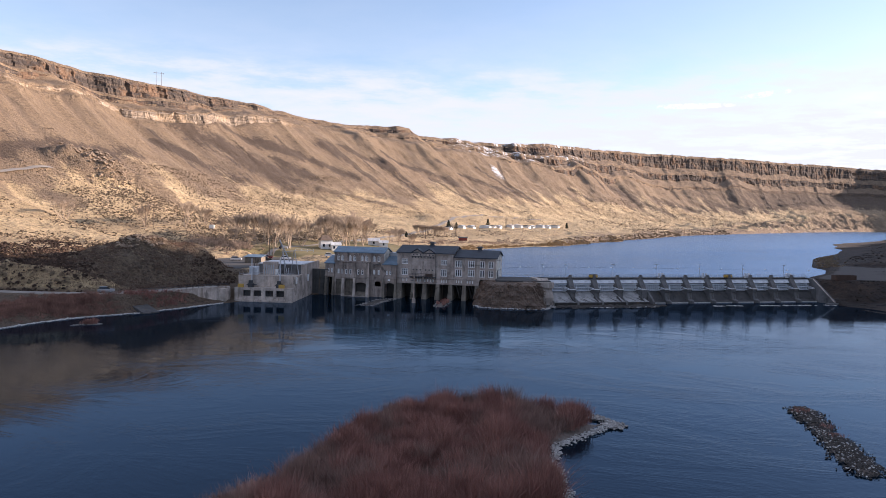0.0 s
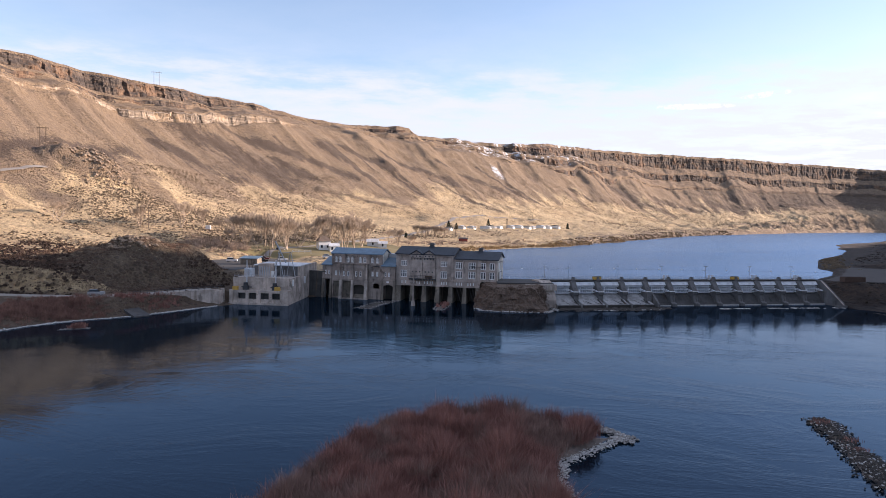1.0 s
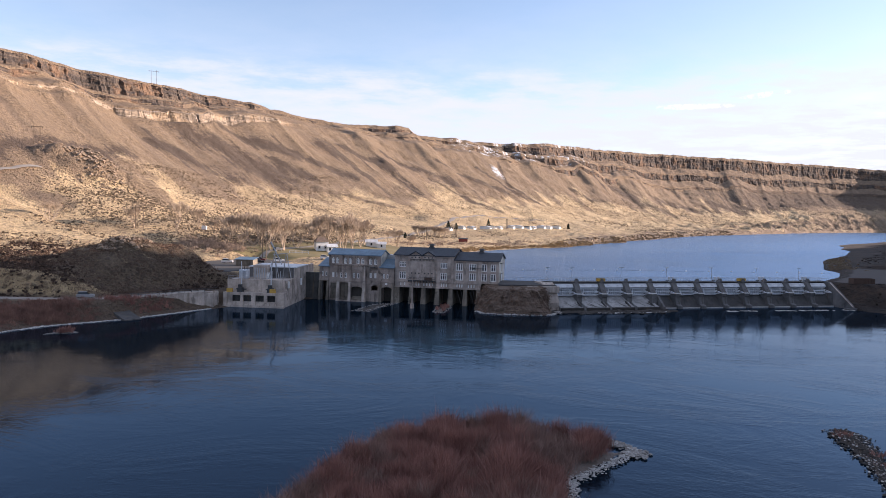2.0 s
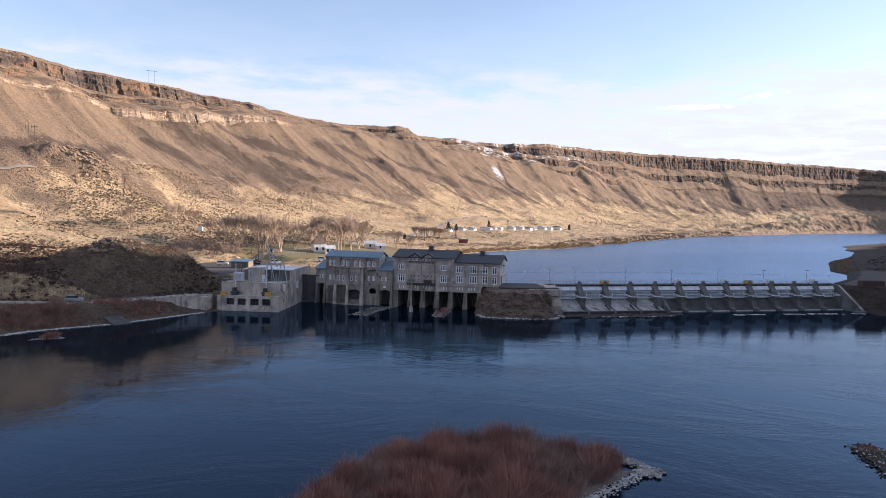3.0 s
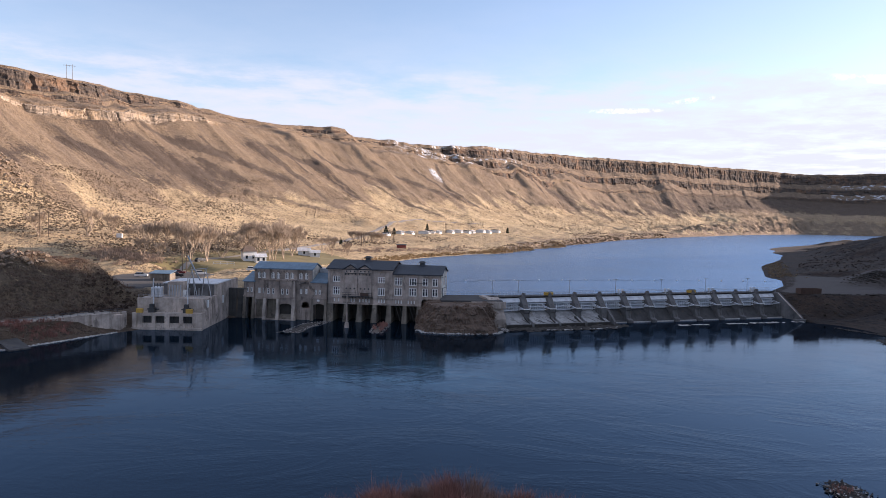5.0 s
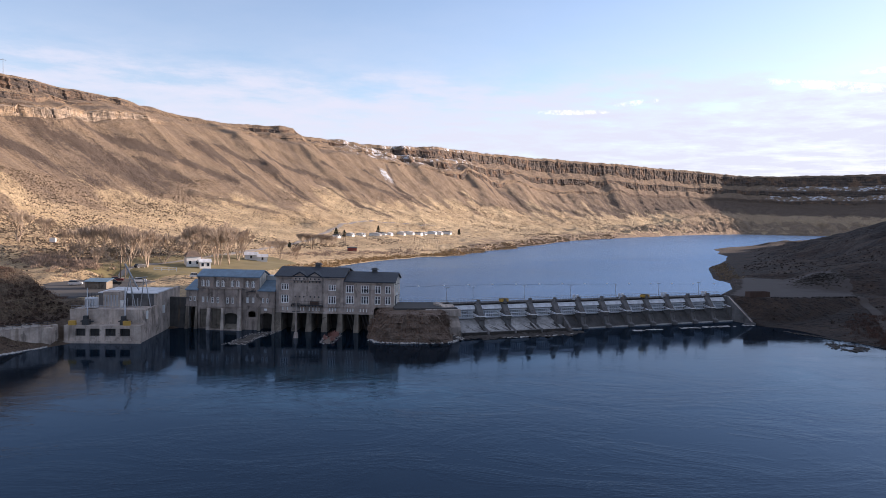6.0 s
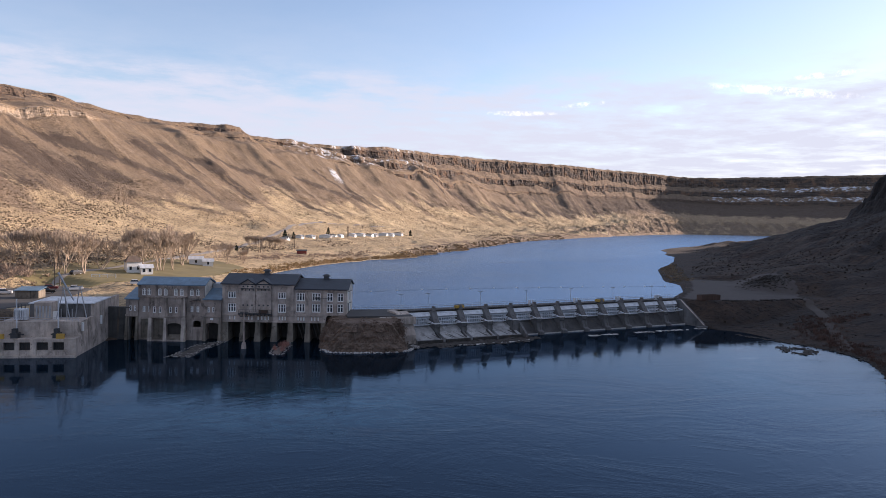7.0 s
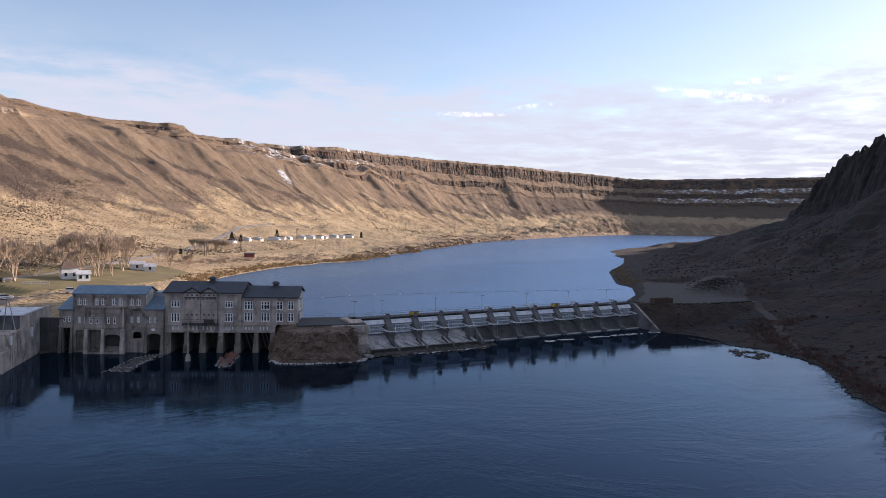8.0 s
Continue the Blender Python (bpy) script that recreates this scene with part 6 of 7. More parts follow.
# ---- rock, islands and shore ----
def outcrop(name, cx, cy, rx, ry, z0, z1, material, seed):
    """A steep-sided knob of basalt: broken ledges and clefts round its flank, nearly level on top."""
    n = 460
    a = np.linspace(0, math.tau, n, endpoint=False)
    c_, s_ = np.cos(a), np.sin(a)
    form = (np.abs(c_) ** 3 + np.abs(s_) ** 3) ** (-1 / 3)
    ex, ey = c_ * form, s_ * form
    arc = a * 11.0
    wrap = lambda size, k, row: fbm(c_ * 11 / size + row * 0.21, s_ * 11 / size + row * 1.37, 4, seed + k, 0.6)
    rings = []
    for i in range(44):
        t = i / 43
        z = z0 + (z1 - z0) * t
        step = math.floor(t * 6 + 0.4)
        r = 1.10 - 0.30 * t + wrap(6.0, 1, t * 0.8) * 0.30 - np.abs(wrap(3.2, 2, t * 1.1)) * 0.30 + wrap(1.4, 3, t * 3) * 0.09 + wrap(0.5, 6, t * 9) * 0.03
        r = r + (hash2(np.floor(arc / 2.6 + step * 0.4), a * 0 + step, seed + 4) - 0.5) * 0.07
        rings.append(np.stack([cx + rx * ex * r, cy + ry * ey * r, z + wrap(4.0, 5, t) * 1.1 * t], -1))
    for share in (0.9, 0.7, 0.4, 0.05):
        top = rings[43].copy()
        top[:, 0], top[:, 1] = cx + (top[:, 0] - cx) * share, cy + (top[:, 1] - cy) * share
        top[:, 2] += 0.25
        rings.append(top)
    pos = np.array(rings)
    nv = len(rings)
    idx = np.arange(nv * n).reshape(nv, n)
    nxt = np.roll(idx, -1, 1)
    faces = np.stack([idx[:-1], nxt[:-1], nxt[1:], idx[1:]], -1).reshape(-1, 4)
    me = bpy.data.meshes.new(name)
    me.from_pydata(pos.reshape(-1, 3).tolist(), [], faces.tolist())
    me.materials.append(material)
    r = np.random.default_rng(seed)
    weeds = pos[r.integers(14, 46, 700), r.integers(0, n, 700)]
    return new(name, me), weeds[weeds[:, 1] < cy + 4]


rock_knob, OUTCROP_WEEDS = outcrop("rock_outcrop", 4.6, -4.4, 11.6, 11.0, -1.2, 7.0, ROCK, 201)
tagged(rock_knob, "brown rock outcrop between the powerhouse and the spillway", "rock", kind="structure")
slab = thing("outcrop_deck", pose(6.0, 3.0, 0, 0, 0, 6), "grey paved deck with a pale concrete kerb on the rock", "deck", kind="structure")
bm = bmesh.new(); box(bm, -6.5, 11.5, -6.5, 7.5, 6.6, 7.75)
part("paving", bm, ASPHALT, slab)
bm = bmesh.new(); box(bm, 2.2, 12.2, -7.6, -6.5, 5.6, 7.5)
part("kerb_wall", bm, CONC_NEW, slab, "pale concrete edge wall")
bm = bmesh.new()
for z in (8.3, 8.8):
    rod(bm, (-6.3, 7.3, z), (11.4, 7.3, z), 0.035, n=4)
for i in range(11):
    rod(bm, (-6.3 + i * 1.77, 7.3, 7.75), (-6.3 + i * 1.77, 7.3, 8.8), 0.035, n=4)
part("railing", bm, STEEL, slab)


def rubble(name, spots, material, label, category, seed, smin, smax, flatness=0.6):
    """Many rough stones in one mesh; spots gives x, y, z rows."""
    rng = np.random.default_rng(seed)
    base = np.array([(1, 0, 0), (-1, 0, 0), (0, 1, 0), (0, -1, 0), (0, 0, 1), (0, 0, -1), (.7, .7, .45), (-.7, .7, .45), (-.7, -.7, .45), (.7, -.7, .45)], float)
    tri = [(0, 6, 4), (6, 2, 4), (2, 7, 4), (7, 1, 4), (1, 8, 4), (8, 3, 4), (3, 9, 4), (9, 0, 4), (0, 5, 6), (6, 5, 2), (2, 5, 7), (7, 5, 1), (1, 5, 8), (8, 5, 3), (3, 5, 9), (9, 5, 0)]
    tri = np.array(tri)
    V, F = [], []
    for i, p in enumerate(spots):
        s = smin + (smax - smin) * rng.random() ** 2.5
        a = rng.random() * 6.28
        v = base * (1 + rng.uniform(-0.25, 0.25, base.shape)) * (s, s * rng.uniform(.6, 1), s * flatness)
        v = np.stack([v[:, 0] * np.cos(a) - v[:, 1] * np.sin(a), v[:, 0] * np.sin(a) + v[:, 1] * np.cos(a), v[:, 2]], -1) + p
        V.append(v); F.append(tri + 10 * i)
    me = bpy.data.meshes.new(name)
    me.from_pydata(np.concatenate(V).tolist(), [], np.concatenate(F).tolist())
    me.materials.append(material)
    return tagged(new(name, me), label, category, kind="stuff")


def along(pts, n, width, rng, z=0.0, zw=0.2):
    """Random spots along a line, spread to both sides."""
    p = np.array(pts, float)
    seg = np.hypot(*np.diff(p, axis=0).T)
    at = np.concatenate([[0], np.cumsum(seg)])
    t = rng.random(n) * at[-1]
    x, y = np.interp(t, at, p[:, 0]), np.interp(t, at, p[:, 1])
    return np.stack([x + rng.normal(0, width, n), y + rng.normal(0, width, n), z + rng.normal(0, zw, n)], -1)


rng = np.random.default_rng(5)


def stems(name, spots, hmin, hmax, count, spread, material, label, category, seed, width=0.026, parent=None):
    """Brush of many thin stems, each a narrow folded blade, fanning from its root."""
    r = np.random.default_rng(seed)
    n = len(spots) * count
    root = np.repeat(np.asarray(spots), count, 0) + np.concatenate([r.normal(0, 0.28 * spread, (n, 2)), np.zeros((n, 1))], 1)
    hgt = np.repeat(r.uniform(hmin, hmax, len(spots)), count) * r.uniform(0.55, 1.0, n)
    ang, lean = r.random(n) * math.tau, np.abs(r.normal(0, 0.24, n)) * spread
    mid = root + np.stack([np.cos(ang) * lean * hgt * 0.4, np.sin(ang) * lean * hgt * 0.4, hgt * 0.55], -1)
    tip = root + np.stack([np.cos(ang) * lean * hgt * 1.1, np.sin(ang) * lean * hgt * 1.1, hgt], -1)
    w = r.random(n) * math.tau
    off = np.stack([np.cos(w), np.sin(w), np.zeros(n)], -1) * width
    off2 = np.stack([-np.sin(w), np.cos(w), np.zeros(n)], -1) * width * 2.2
    V = np.stack([root - off, root + off, mid + off * 1.2 + off2, mid - off * 1.2 - off2, tip], 1).reshape(-1, 3)
    k = np.arange(n)[:, None] * 5
    quads = (k + np.array([[0, 1, 2, 3]])).tolist()
    tris = (k + np.array([[3, 2, 4]])).tolist()
    me = bpy.data.meshes.new(name)
    me.from_pydata(V.tolist(), [], quads + tris)
    me.materials.append(material)
    ob = new(name, me)
    if parent:
        ob.parent = parent
    return tagged(ob, label, category, kind="stuff")


def mat_twig(name, a, b):
    m = Mat(name, 0.9)
    m.color(m.mix(m.span(m.noise(0.35, 4), 0.3, 0.7), m.mix(m.island(), a, b), tuple(x * 0.55 for x in a)))
    return m.m


WILLOW = mat_twig("red_willow_twigs", (0.30, 0.130, 0.100), (0.53, 0.275, 0.215))
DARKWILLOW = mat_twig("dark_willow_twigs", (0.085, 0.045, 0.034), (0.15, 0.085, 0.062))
BANKWILLOW = mat_twig("brown_red_willow_twigs", (0.26, 0.13, 0.095), (0.42, 0.24, 0.18))
GREYTWIG = mat_twig("grey_willow_twigs", (0.29, 0.165, 0.128), (0.46, 0.305, 0.245))
DRYGRASS = mat_twig("dry_reeds", (0.34, 0.22, 0.10), (0.46, 0.32, 0.16))
BARK = mat_twig("pale_bark", (0.44, 0.34, 0.25), (0.66, 0.535, 0.41))
TANTWIG = mat_twig("tan_bare_twigs", (0.34, 0.245, 0.18), (0.50, 0.38, 0.29))
# dry stalks in a darker copy that holds the bluff's shade
SHADESTALK = mat_twig("shade_brown_stalks", (0.115, 0.068, 0.046), (0.22, 0.138, 0.092))
DRYSTALK = mat_twig("dry_brown_stalks", (0.21, 0.15, 0.095), (0.36, 0.265, 0.165))
stems("outcrop_weeds", OUTCROP_WEEDS, 0.2, 0.6, 10, 1.6, SHADESTALK, "dry brown weeds growing over the rock outcrop", "weeds", 46, 0.03)

ISLAND = [(-46, -200), (-34, -180), (-28, -168), (-22.5, -157), (-20.2, -145), (-14.5, -133), (-10, -128.8), (-0.8, -126.3), (6.6, -128), (12.8, -131.5),
          (16.8, -132), (12.6, -137.5), (7.6, -143.5), (6.6, -150), (7.6, -160), (8.5, -175), (4, -205), (-20, -215), (-40, -213)]


def low_island(name, poly, height, material, label, res, seed, ramp=4.0):
    p = np.array(poly, float)
    lo, hi = p.min(0) - 4, p.max(0) + 4
    X, Y = np.meshgrid(np.arange(lo[0], hi[0], res), np.arange(lo[1], hi[1], res))
    d = edge_distance(poly, X, Y) - 0.6 + fbm(X / 3, Y / 3, 3, seed) * 1.0
    z = np.where(d > 0, height * smooth(d, 0, ramp), np.maximum(d * 0.4, -1.5)) + fbm(X / 2, Y / 2, 3, seed + 1) * 0.25
    uv = np.stack([X / 100, Y / 100], -1)
    return tagged(sheet(name, np.stack([X, Y, z], -1), uv, material), label, "island", kind="structure")


SILT = mat_rock("island_silt", (0.10, 0.075, 0.06), (0.20, 0.165, 0.14))
low_island("river_island", ISLAND, 0.9, SILT, "low silty island overgrown with red willow", 0.8, 301)
xx, yy = rng.uniform(-48, 18, 9000), rng.uniform(-214, -124, 9000)
d = edge_distance(ISLAND, xx, yy)
bare = (fbm(xx / 7, yy / 7, 3, 77) > 0.13) & (yy < -153) & (xx > -14)
keep = (d > np.where(yy > -150, 1.0, 1.0) + np.where((xx > 7) & (yy < -126), 0.7, 0)) & ~bare & (rng.random(9000) < 0.85)
P = np.stack([xx, yy, np.full(9000, 0.6)], -1)[keep]
dd = d[keep]
tone = fbm(P[:, 0] / 5, P[:, 1] / 5, 3, 91)
big = tone < 0.05
mound = (2.75 + 4.6 * fbm(P[:, 0] / 3.4, P[:, 1] / 3.4, 3, 93)) * (0.72 + 0.28 * smooth(dd, 0.5, 3.5)) * (1 + 0.42 * np.exp(-((P[:, 0] - 3) / 8) ** 2) - 0.35 * smooth(P[:, 0], 11, 16))
stems("red_willow_thicket", P[big], mound[big] * 0.85, mound[big] * 1.08, 84, 1.6, WILLOW, "dense leafless red willow thicket on the island", "willow thicket", 11, 0.009)
stems("grey_willow_thicket", P[~big], mound[~big] * 0.7, mound[~big] * 0.95, 84, 1.6, GREYTWIG, "greyish leafless willow scrub on the island", "willow scrub", 12, 0.009)
P2 = np.stack([rng.uniform(-14, 6, 500), rng.uniform(-175, -140, 500), np.full(500, 0.7)], -1)
stems("low_scrub", P2, 0.5, 1.2, 20, 1.3, GREYTWIG, "low grey scrub in the island's clearing", "scrub", 13)
tip = along([(16.8, -132), (12.6, -137.5), (7.6, -143.5), (6.8, -149), (7.6, -160)], 1300, 0.42, rng, 0.2, 0.1)
rubble("shore_stones", tip, FROST, "pale cobbles along the island's shore", "stones", 21, 0.07, 0.24)
tip = np.concatenate([along([(12.5, -127.5), (15.5, -130.5), (17.4, -132.8)], 160, 0.5, rng, 0.1, 0.1), along([(15, -134), (17.2, -133.0)], 120, 0.45, rng, 0.1, 0.1)])
rubble("dark_boulders", tip, STONE, "dark wet boulders off the island's point", "boulders", 22, 0.2, 0.6)

BAR = [(45.7, -119.0), (44.7, -125.5), (44.1, -132.3), (42.8, -138.2), (42.0, -142.8), (41.3, -147.5), (42.8, -149.2), (46.4, -147.9), (46.7, -144.2), (46.8, -141.0), (48.0, -136.3), (47.4, -132.6), (48.7, -126.9), (50.2, -121.6), (48.8, -118.5)]
low_island("gravel_bar", BAR, 0.3, SILT, "narrow gravel bar of dark and pale cobbles", 0.6, 311, 1.6)
q = np.stack([rng.uniform(39.8, 51.7, 9000), rng.uniform(-150.7, -117.0, 9000), np.zeros(9000)], -1)
dq = edge_distance(BAR, q[:, 0], q[:, 1])
q = q[dq > 0.25 + rng.normal(0, 0.45, 9000)]
q[:, 2] = 0.1 + 0.38 * smooth(edge_distance(BAR, q[:, 0], q[:, 1]), 0, 1.6)
rubble("bar_stones", q[::5], FROST, "pale cobbles on the gravel bar", "stones", 23, 0.06, 0.22)
rubble("bar_boulders", np.concatenate([q[1::5], q[2::5], q[3::5], q[4::5]]), LEDGE, "dark cobbles on the gravel bar", "stones", 24, 0.07, 0.27)
stems("bar_willow", np.array([(46.5, -121.9, 0.3), (47.2, -122.5, 0.3), (46.1, -122.8, 0.3), (46.6, -129.9, 0.3), (47.3, -130.5, 0.3), (46.2, -130.8, 0.3), (46.2, -133.4, 0.3), (46.9, -134.0, 0.3), (45.8, -134.3, 0.3)]), 0.4, 0.9, 34, 1.6, WILLOW, "small red willows on the gravel bar", "willow", 14, 0.012)

# small islets in the tailrace, wet ledges below the spillway and along the outcrop
for poly, lab, brush in (([(-19.4, -14.2), (-18.9, -9), (-18.3, -5.5), (-15.4, 0.7), (-14.7, -4.1), (-15.6, -12), (-16.1, -16.4), (-18.1, -17.0)], "tiny reddish islet below the powerhouse", True),
                         ([(-43.4, -18.6), (-41.8, -14.5), (-40.5, -8.6), (-39.3, -2.8), (-35.7, 1.0), (-32.1, 3.2), (-33.8, -3.1), (-36.4, -9.5), (-36.9, -14), (-37.8, -19.0), (-40.6, -18.3)], "pale gravel spit of driftwood and foam", False),
                         ([(-102.5, -70.5), (-98.0, -68), (-97.2, -66.8), (-99.5, -66.4), (-102, -68.3)], "tiny islet with a red willow", True)):
    low_island("islet", poly, 0.4 if brush else 0.14, SILT if brush else LEDGE, lab, 0.5, 320, 1.2)
    if not brush:
        e = np.stack([rng.uniform(-43.5, -32, 1500), rng.uniform(-19, 3.5, 1500), np.full(1500, 0.1)], -1)
        e = e[(edge_distance(poly, e[:, 0], e[:, 1]) > 0) & (fbm(e[:, 0] / 2.5, e[:, 1] / 2.5, 3, 55) > -0.05)]
        rubble("spit_cobbles", e, STONE, "pale cobbles and driftwood on the spit", "stones", 47, 0.06, 0.28, 0.35)
    c = np.array(poly).mean(0)
    e = along(poly + poly[:1], 260, 0.2, rng, 0.06, 0.06)
    rubble("islet_stones", e, STONE, "pale wet stones round an islet", "stones", 25, 0.06, 0.24)
    if brush:
        s = along(poly, 16, 0.5, rng, 0.25, 0.05)
        s[:, :2] = c + (s[:, :2] - c) * 0.55
        stems("islet_willow", s, 0.6, 1.6, 30, 1.2, WILLOW, "red willow on an islet", "willow", 15, 0.018)


def dam_spots(pts):
    return [tuple((DAM @ Vector((x, y, 0)))[:2]) for x, y in pts]


L1 = dam_spots([(-10, -8.6), (-4, -9.2), (4, -9.8), (12, -10.0), (20, -9.8), (28, -9.0)])
e = along(L1, 1100, 1.5, rng, 0.0, 0.12)
rubble("toe_rocks", e, LEDGE, "dark wet rocks along the apron toe", "rocks", 26, 0.3, 1.2, 0.3)
e = along(dam_spots([(2, -11.6), (10, -12.6), (18, -12.2), (26, -11.2)]), 150, 0.35, rng, 0.05, 0.05)
rubble("foam_rocks", e, FROST, "pale ice-rimmed rocks in the spill pool", "rocks", 27, 0.2, 0.6, 0.3)
for a, b in ((48, 51), (53.5, 58), (66, 72), (75, 86), (92, 95)):
    e = along(dam_spots([(a, -10.4 - 0.02 * a), (b, -10.8 - 0.02 * b)]), 70, 0.4, rng, 0.02, 0.05)
    rubble("ice_shelf", e, FROST, "thin pale ice and gravel shelf in the pool", "ice", 28, 0.3, 0.8, 0.16)
e = along([(-6.6, -11), (-4, -15.4), (2, -16), (8, -15.6), (15, -14.2), (18.5, -9), (17.5, -4)], 420, 0.35, rng, 0.1, 0.1)
rubble("outcrop_shore", e, FROST, "pale stones at the foot of the outcrop", "stones", 29, 0.12, 0.42)

# ---- the flats above the dam, the bank and the right terrace ----
from mathutils.bvhtree import BVHTree


def tree_of(ob):
    me = ob.data
    co = np.empty(len(me.vertices) * 3)
    me.vertices.foreach_get("co", co)
    co = co.reshape(-1, 3)
    quads = np.empty(len(me.polygons) * 4, np.int32)
    me.polygons.foreach_get("vertices", quads)
    quads = quads.reshape(-1, 4)
    c = co[quads[:, 0]]
    ok = (np.abs(c[:, 0]) < 460) & (c[:, 1] > -280) & (c[:, 1] < 820)
    return BVHTree.FromPolygons(co.tolist(), quads[ok].tolist())


LEFT_TREE, RIGHT_TREE = tree_of(ground), tree_of(hillside)


def ground_z(x, y, tree=None):
    hit = (tree or LEFT_TREE).ray_cast(Vector((x, y, 400)), Vector((0, 0, -1)))
    return hit[0].z if hit[0] is not None else -50.0


def drape(name, poly, material, label, category, res=2.0, lift=0.12, tree=None, kind="structure"):
    """A thin sheet that follows the ground inside an outline."""
    p = np.array(poly, float)
    lo, hi = p.min(0), p.max(0)
    X, Y = np.meshgrid(np.arange(lo[0], hi[0] + res, res), np.arange(lo[1], hi[1] + res, res))
    d = edge_distance(poly, X, Y)
    bm = bmesh.new()
    ids = {}
    for j in range(X.shape[0]):
        for i in range(X.shape[1]):
            if d[j, i] > -res * 1.2:
                ids[j, i] = bm.verts.new((X[j, i], Y[j, i], ground_z(X[j, i], Y[j, i], tree) + lift * (1 if d[j, i] > 0 else -2)))
    for j in range(X.shape[0] - 1):
        for i in range(X.shape[1] - 1):
            k = [(j, i), (j, i + 1), (j + 1, i + 1), (j + 1, i)]
            if all(q in ids for q in k) and max(d[q] for q in k) > 0:
                bm.faces.new([ids[q] for q in k])
    return tagged(new(name, mesh_of(name, bm, material)), label, category, kind=kind)


def ribbon(name, pts, width, material, label, lift=0.15, tree=None, step=2.0, level=None):
    p = np.array(pts, float)
    seg = np.hypot(*np.diff(p, axis=0).T)
    at = np.concatenate([[0], np.cumsum(seg)])
    t = np.arange(0, at[-1], step)
    c = curve(pts, np.interp(t, at, np.arange(len(pts))))
    g = np.gradient(c, axis=0)
    nrm = np.stack([-g[:, 1], g[:, 0]], -1) / np.hypot(*g.T)[:, None]
    rows = []
    for k in (-1, -0.5, 0, 0.5, 1):
        q = c + nrm * width / 2 * k
        mid = [level if level is not None else ground_z(*a, tree) for a in c]
        z = [max(m, ground_z(*a, tree) if level is None else -99) + (lift if abs(k) < 1 else -0.1) for m, a in zip(mid, q)]
        rows.append(np.concatenate([q, np.array(z)[:, None]], 1))
    rows = np.array(rows)
    uv = rows[..., :2] / 100
    return tagged(sheet(name, rows, uv, material), label, "road", kind="structure")


# bank road, hillside road, wall and silver car
ribbon("hill_road", [(-284, 104), (-274, 124), (-266, 143), (-260, 160)], 4.5, GRAVEL, "grey road climbing behind a stony knoll", lift=0.5)
ribbon("road", ROAD, 4.6, GRAVEL, "pale gravel road along the river bank", lift=0.22)
drape("parking", PARK, ASPHALT, "worn grey asphalt car park behind the plant", "car park", lift=0.25)
drape("lawn", [(-114, 68), (-88, 60), (-64, 78), (-48, 112), (-45, 150), (-62, 176), (-92, 152), (-108, 112)], LAWN, "yellow-green winter lawn under bare trees", "lawn", lift=0.22)
ribbon("track", [(-99, 62), (-99, 84), (-92, 108), (-80, 180), (-63, 285), (-46, 380), (-33, 474), (0, 540), (60, 590)], 4.5, GRAVEL, "pale dirt track across the flats", lift=0.25)

w = thing("retaining_wall", pose(0, 0, 0), "grey concrete retaining wall along the river bank", "wall", kind="structure")
WALL = [(-107, -44.5), (-101, -40.0), (-96.2, -33.5), (-92.0, -27.0), (-86.5, -21.5), (-84.0, -18.2)]
for (x0, y0), (x1, y1) in zip(WALL, WALL[1:]):
    l = math.hypot(x1 - x0, y1 - y0)
    bm = bmesh.new()
    box(bm, 0, l + 0.2, -0.3, 0.3, -1.5 if x1 > -95 else 1.2, 4.55)
    box(bm, 0, l + 0.2, -0.4, 0.4, 4.55, 4.75)
    ob = part("wall_length", bm, CONC_NEW, w)
    at_part(ob, x0, y0, 0, math.degrees(math.atan2(y1 - y0, x1 - x0)))
bm = bmesh.new()
for (x0, y0), (x1, y1) in zip(WALL[1:], WALL[2:]):
    n = max(2, round(math.hypot(x1 - x0, y1 - y0) / 2.2))
    for z in (5.25, 5.7):
        rod(bm, (x0, y0, z), (x1, y1, z), 0.05, n=4)
    for i in range(n):
        xi, yi = x0 + (x1 - x0) * i / n, y0 + (y1 - y0) * i / n
        rod(bm, (xi, yi, 4.7), (xi, yi, 5.75), 0.06, n=4)
part("railing", bm, DARK, w, "dark pipe railing on the wall")
bm = bmesh.new(); box(bm, -88.2, -84.0, -21.3, -17.0, -1.5, 4.3)
part("end_block", bm, CONC_NEW, w, "pale concrete end block")
ramp = thing("boat_ramp", pose(-98.5, -44.5, 0, 0, 0, -38), "broken concrete ramp slab sloping to the river", "ramp", kind="structure")
bm = bmesh.new(); prism(bm, [(-5, 2.2), (5.5, 0.3), (5.5, -0.8), (-5, -0.8)], -2.2, 2.2)
part("slab", bm, CONC_DAMP, ramp)


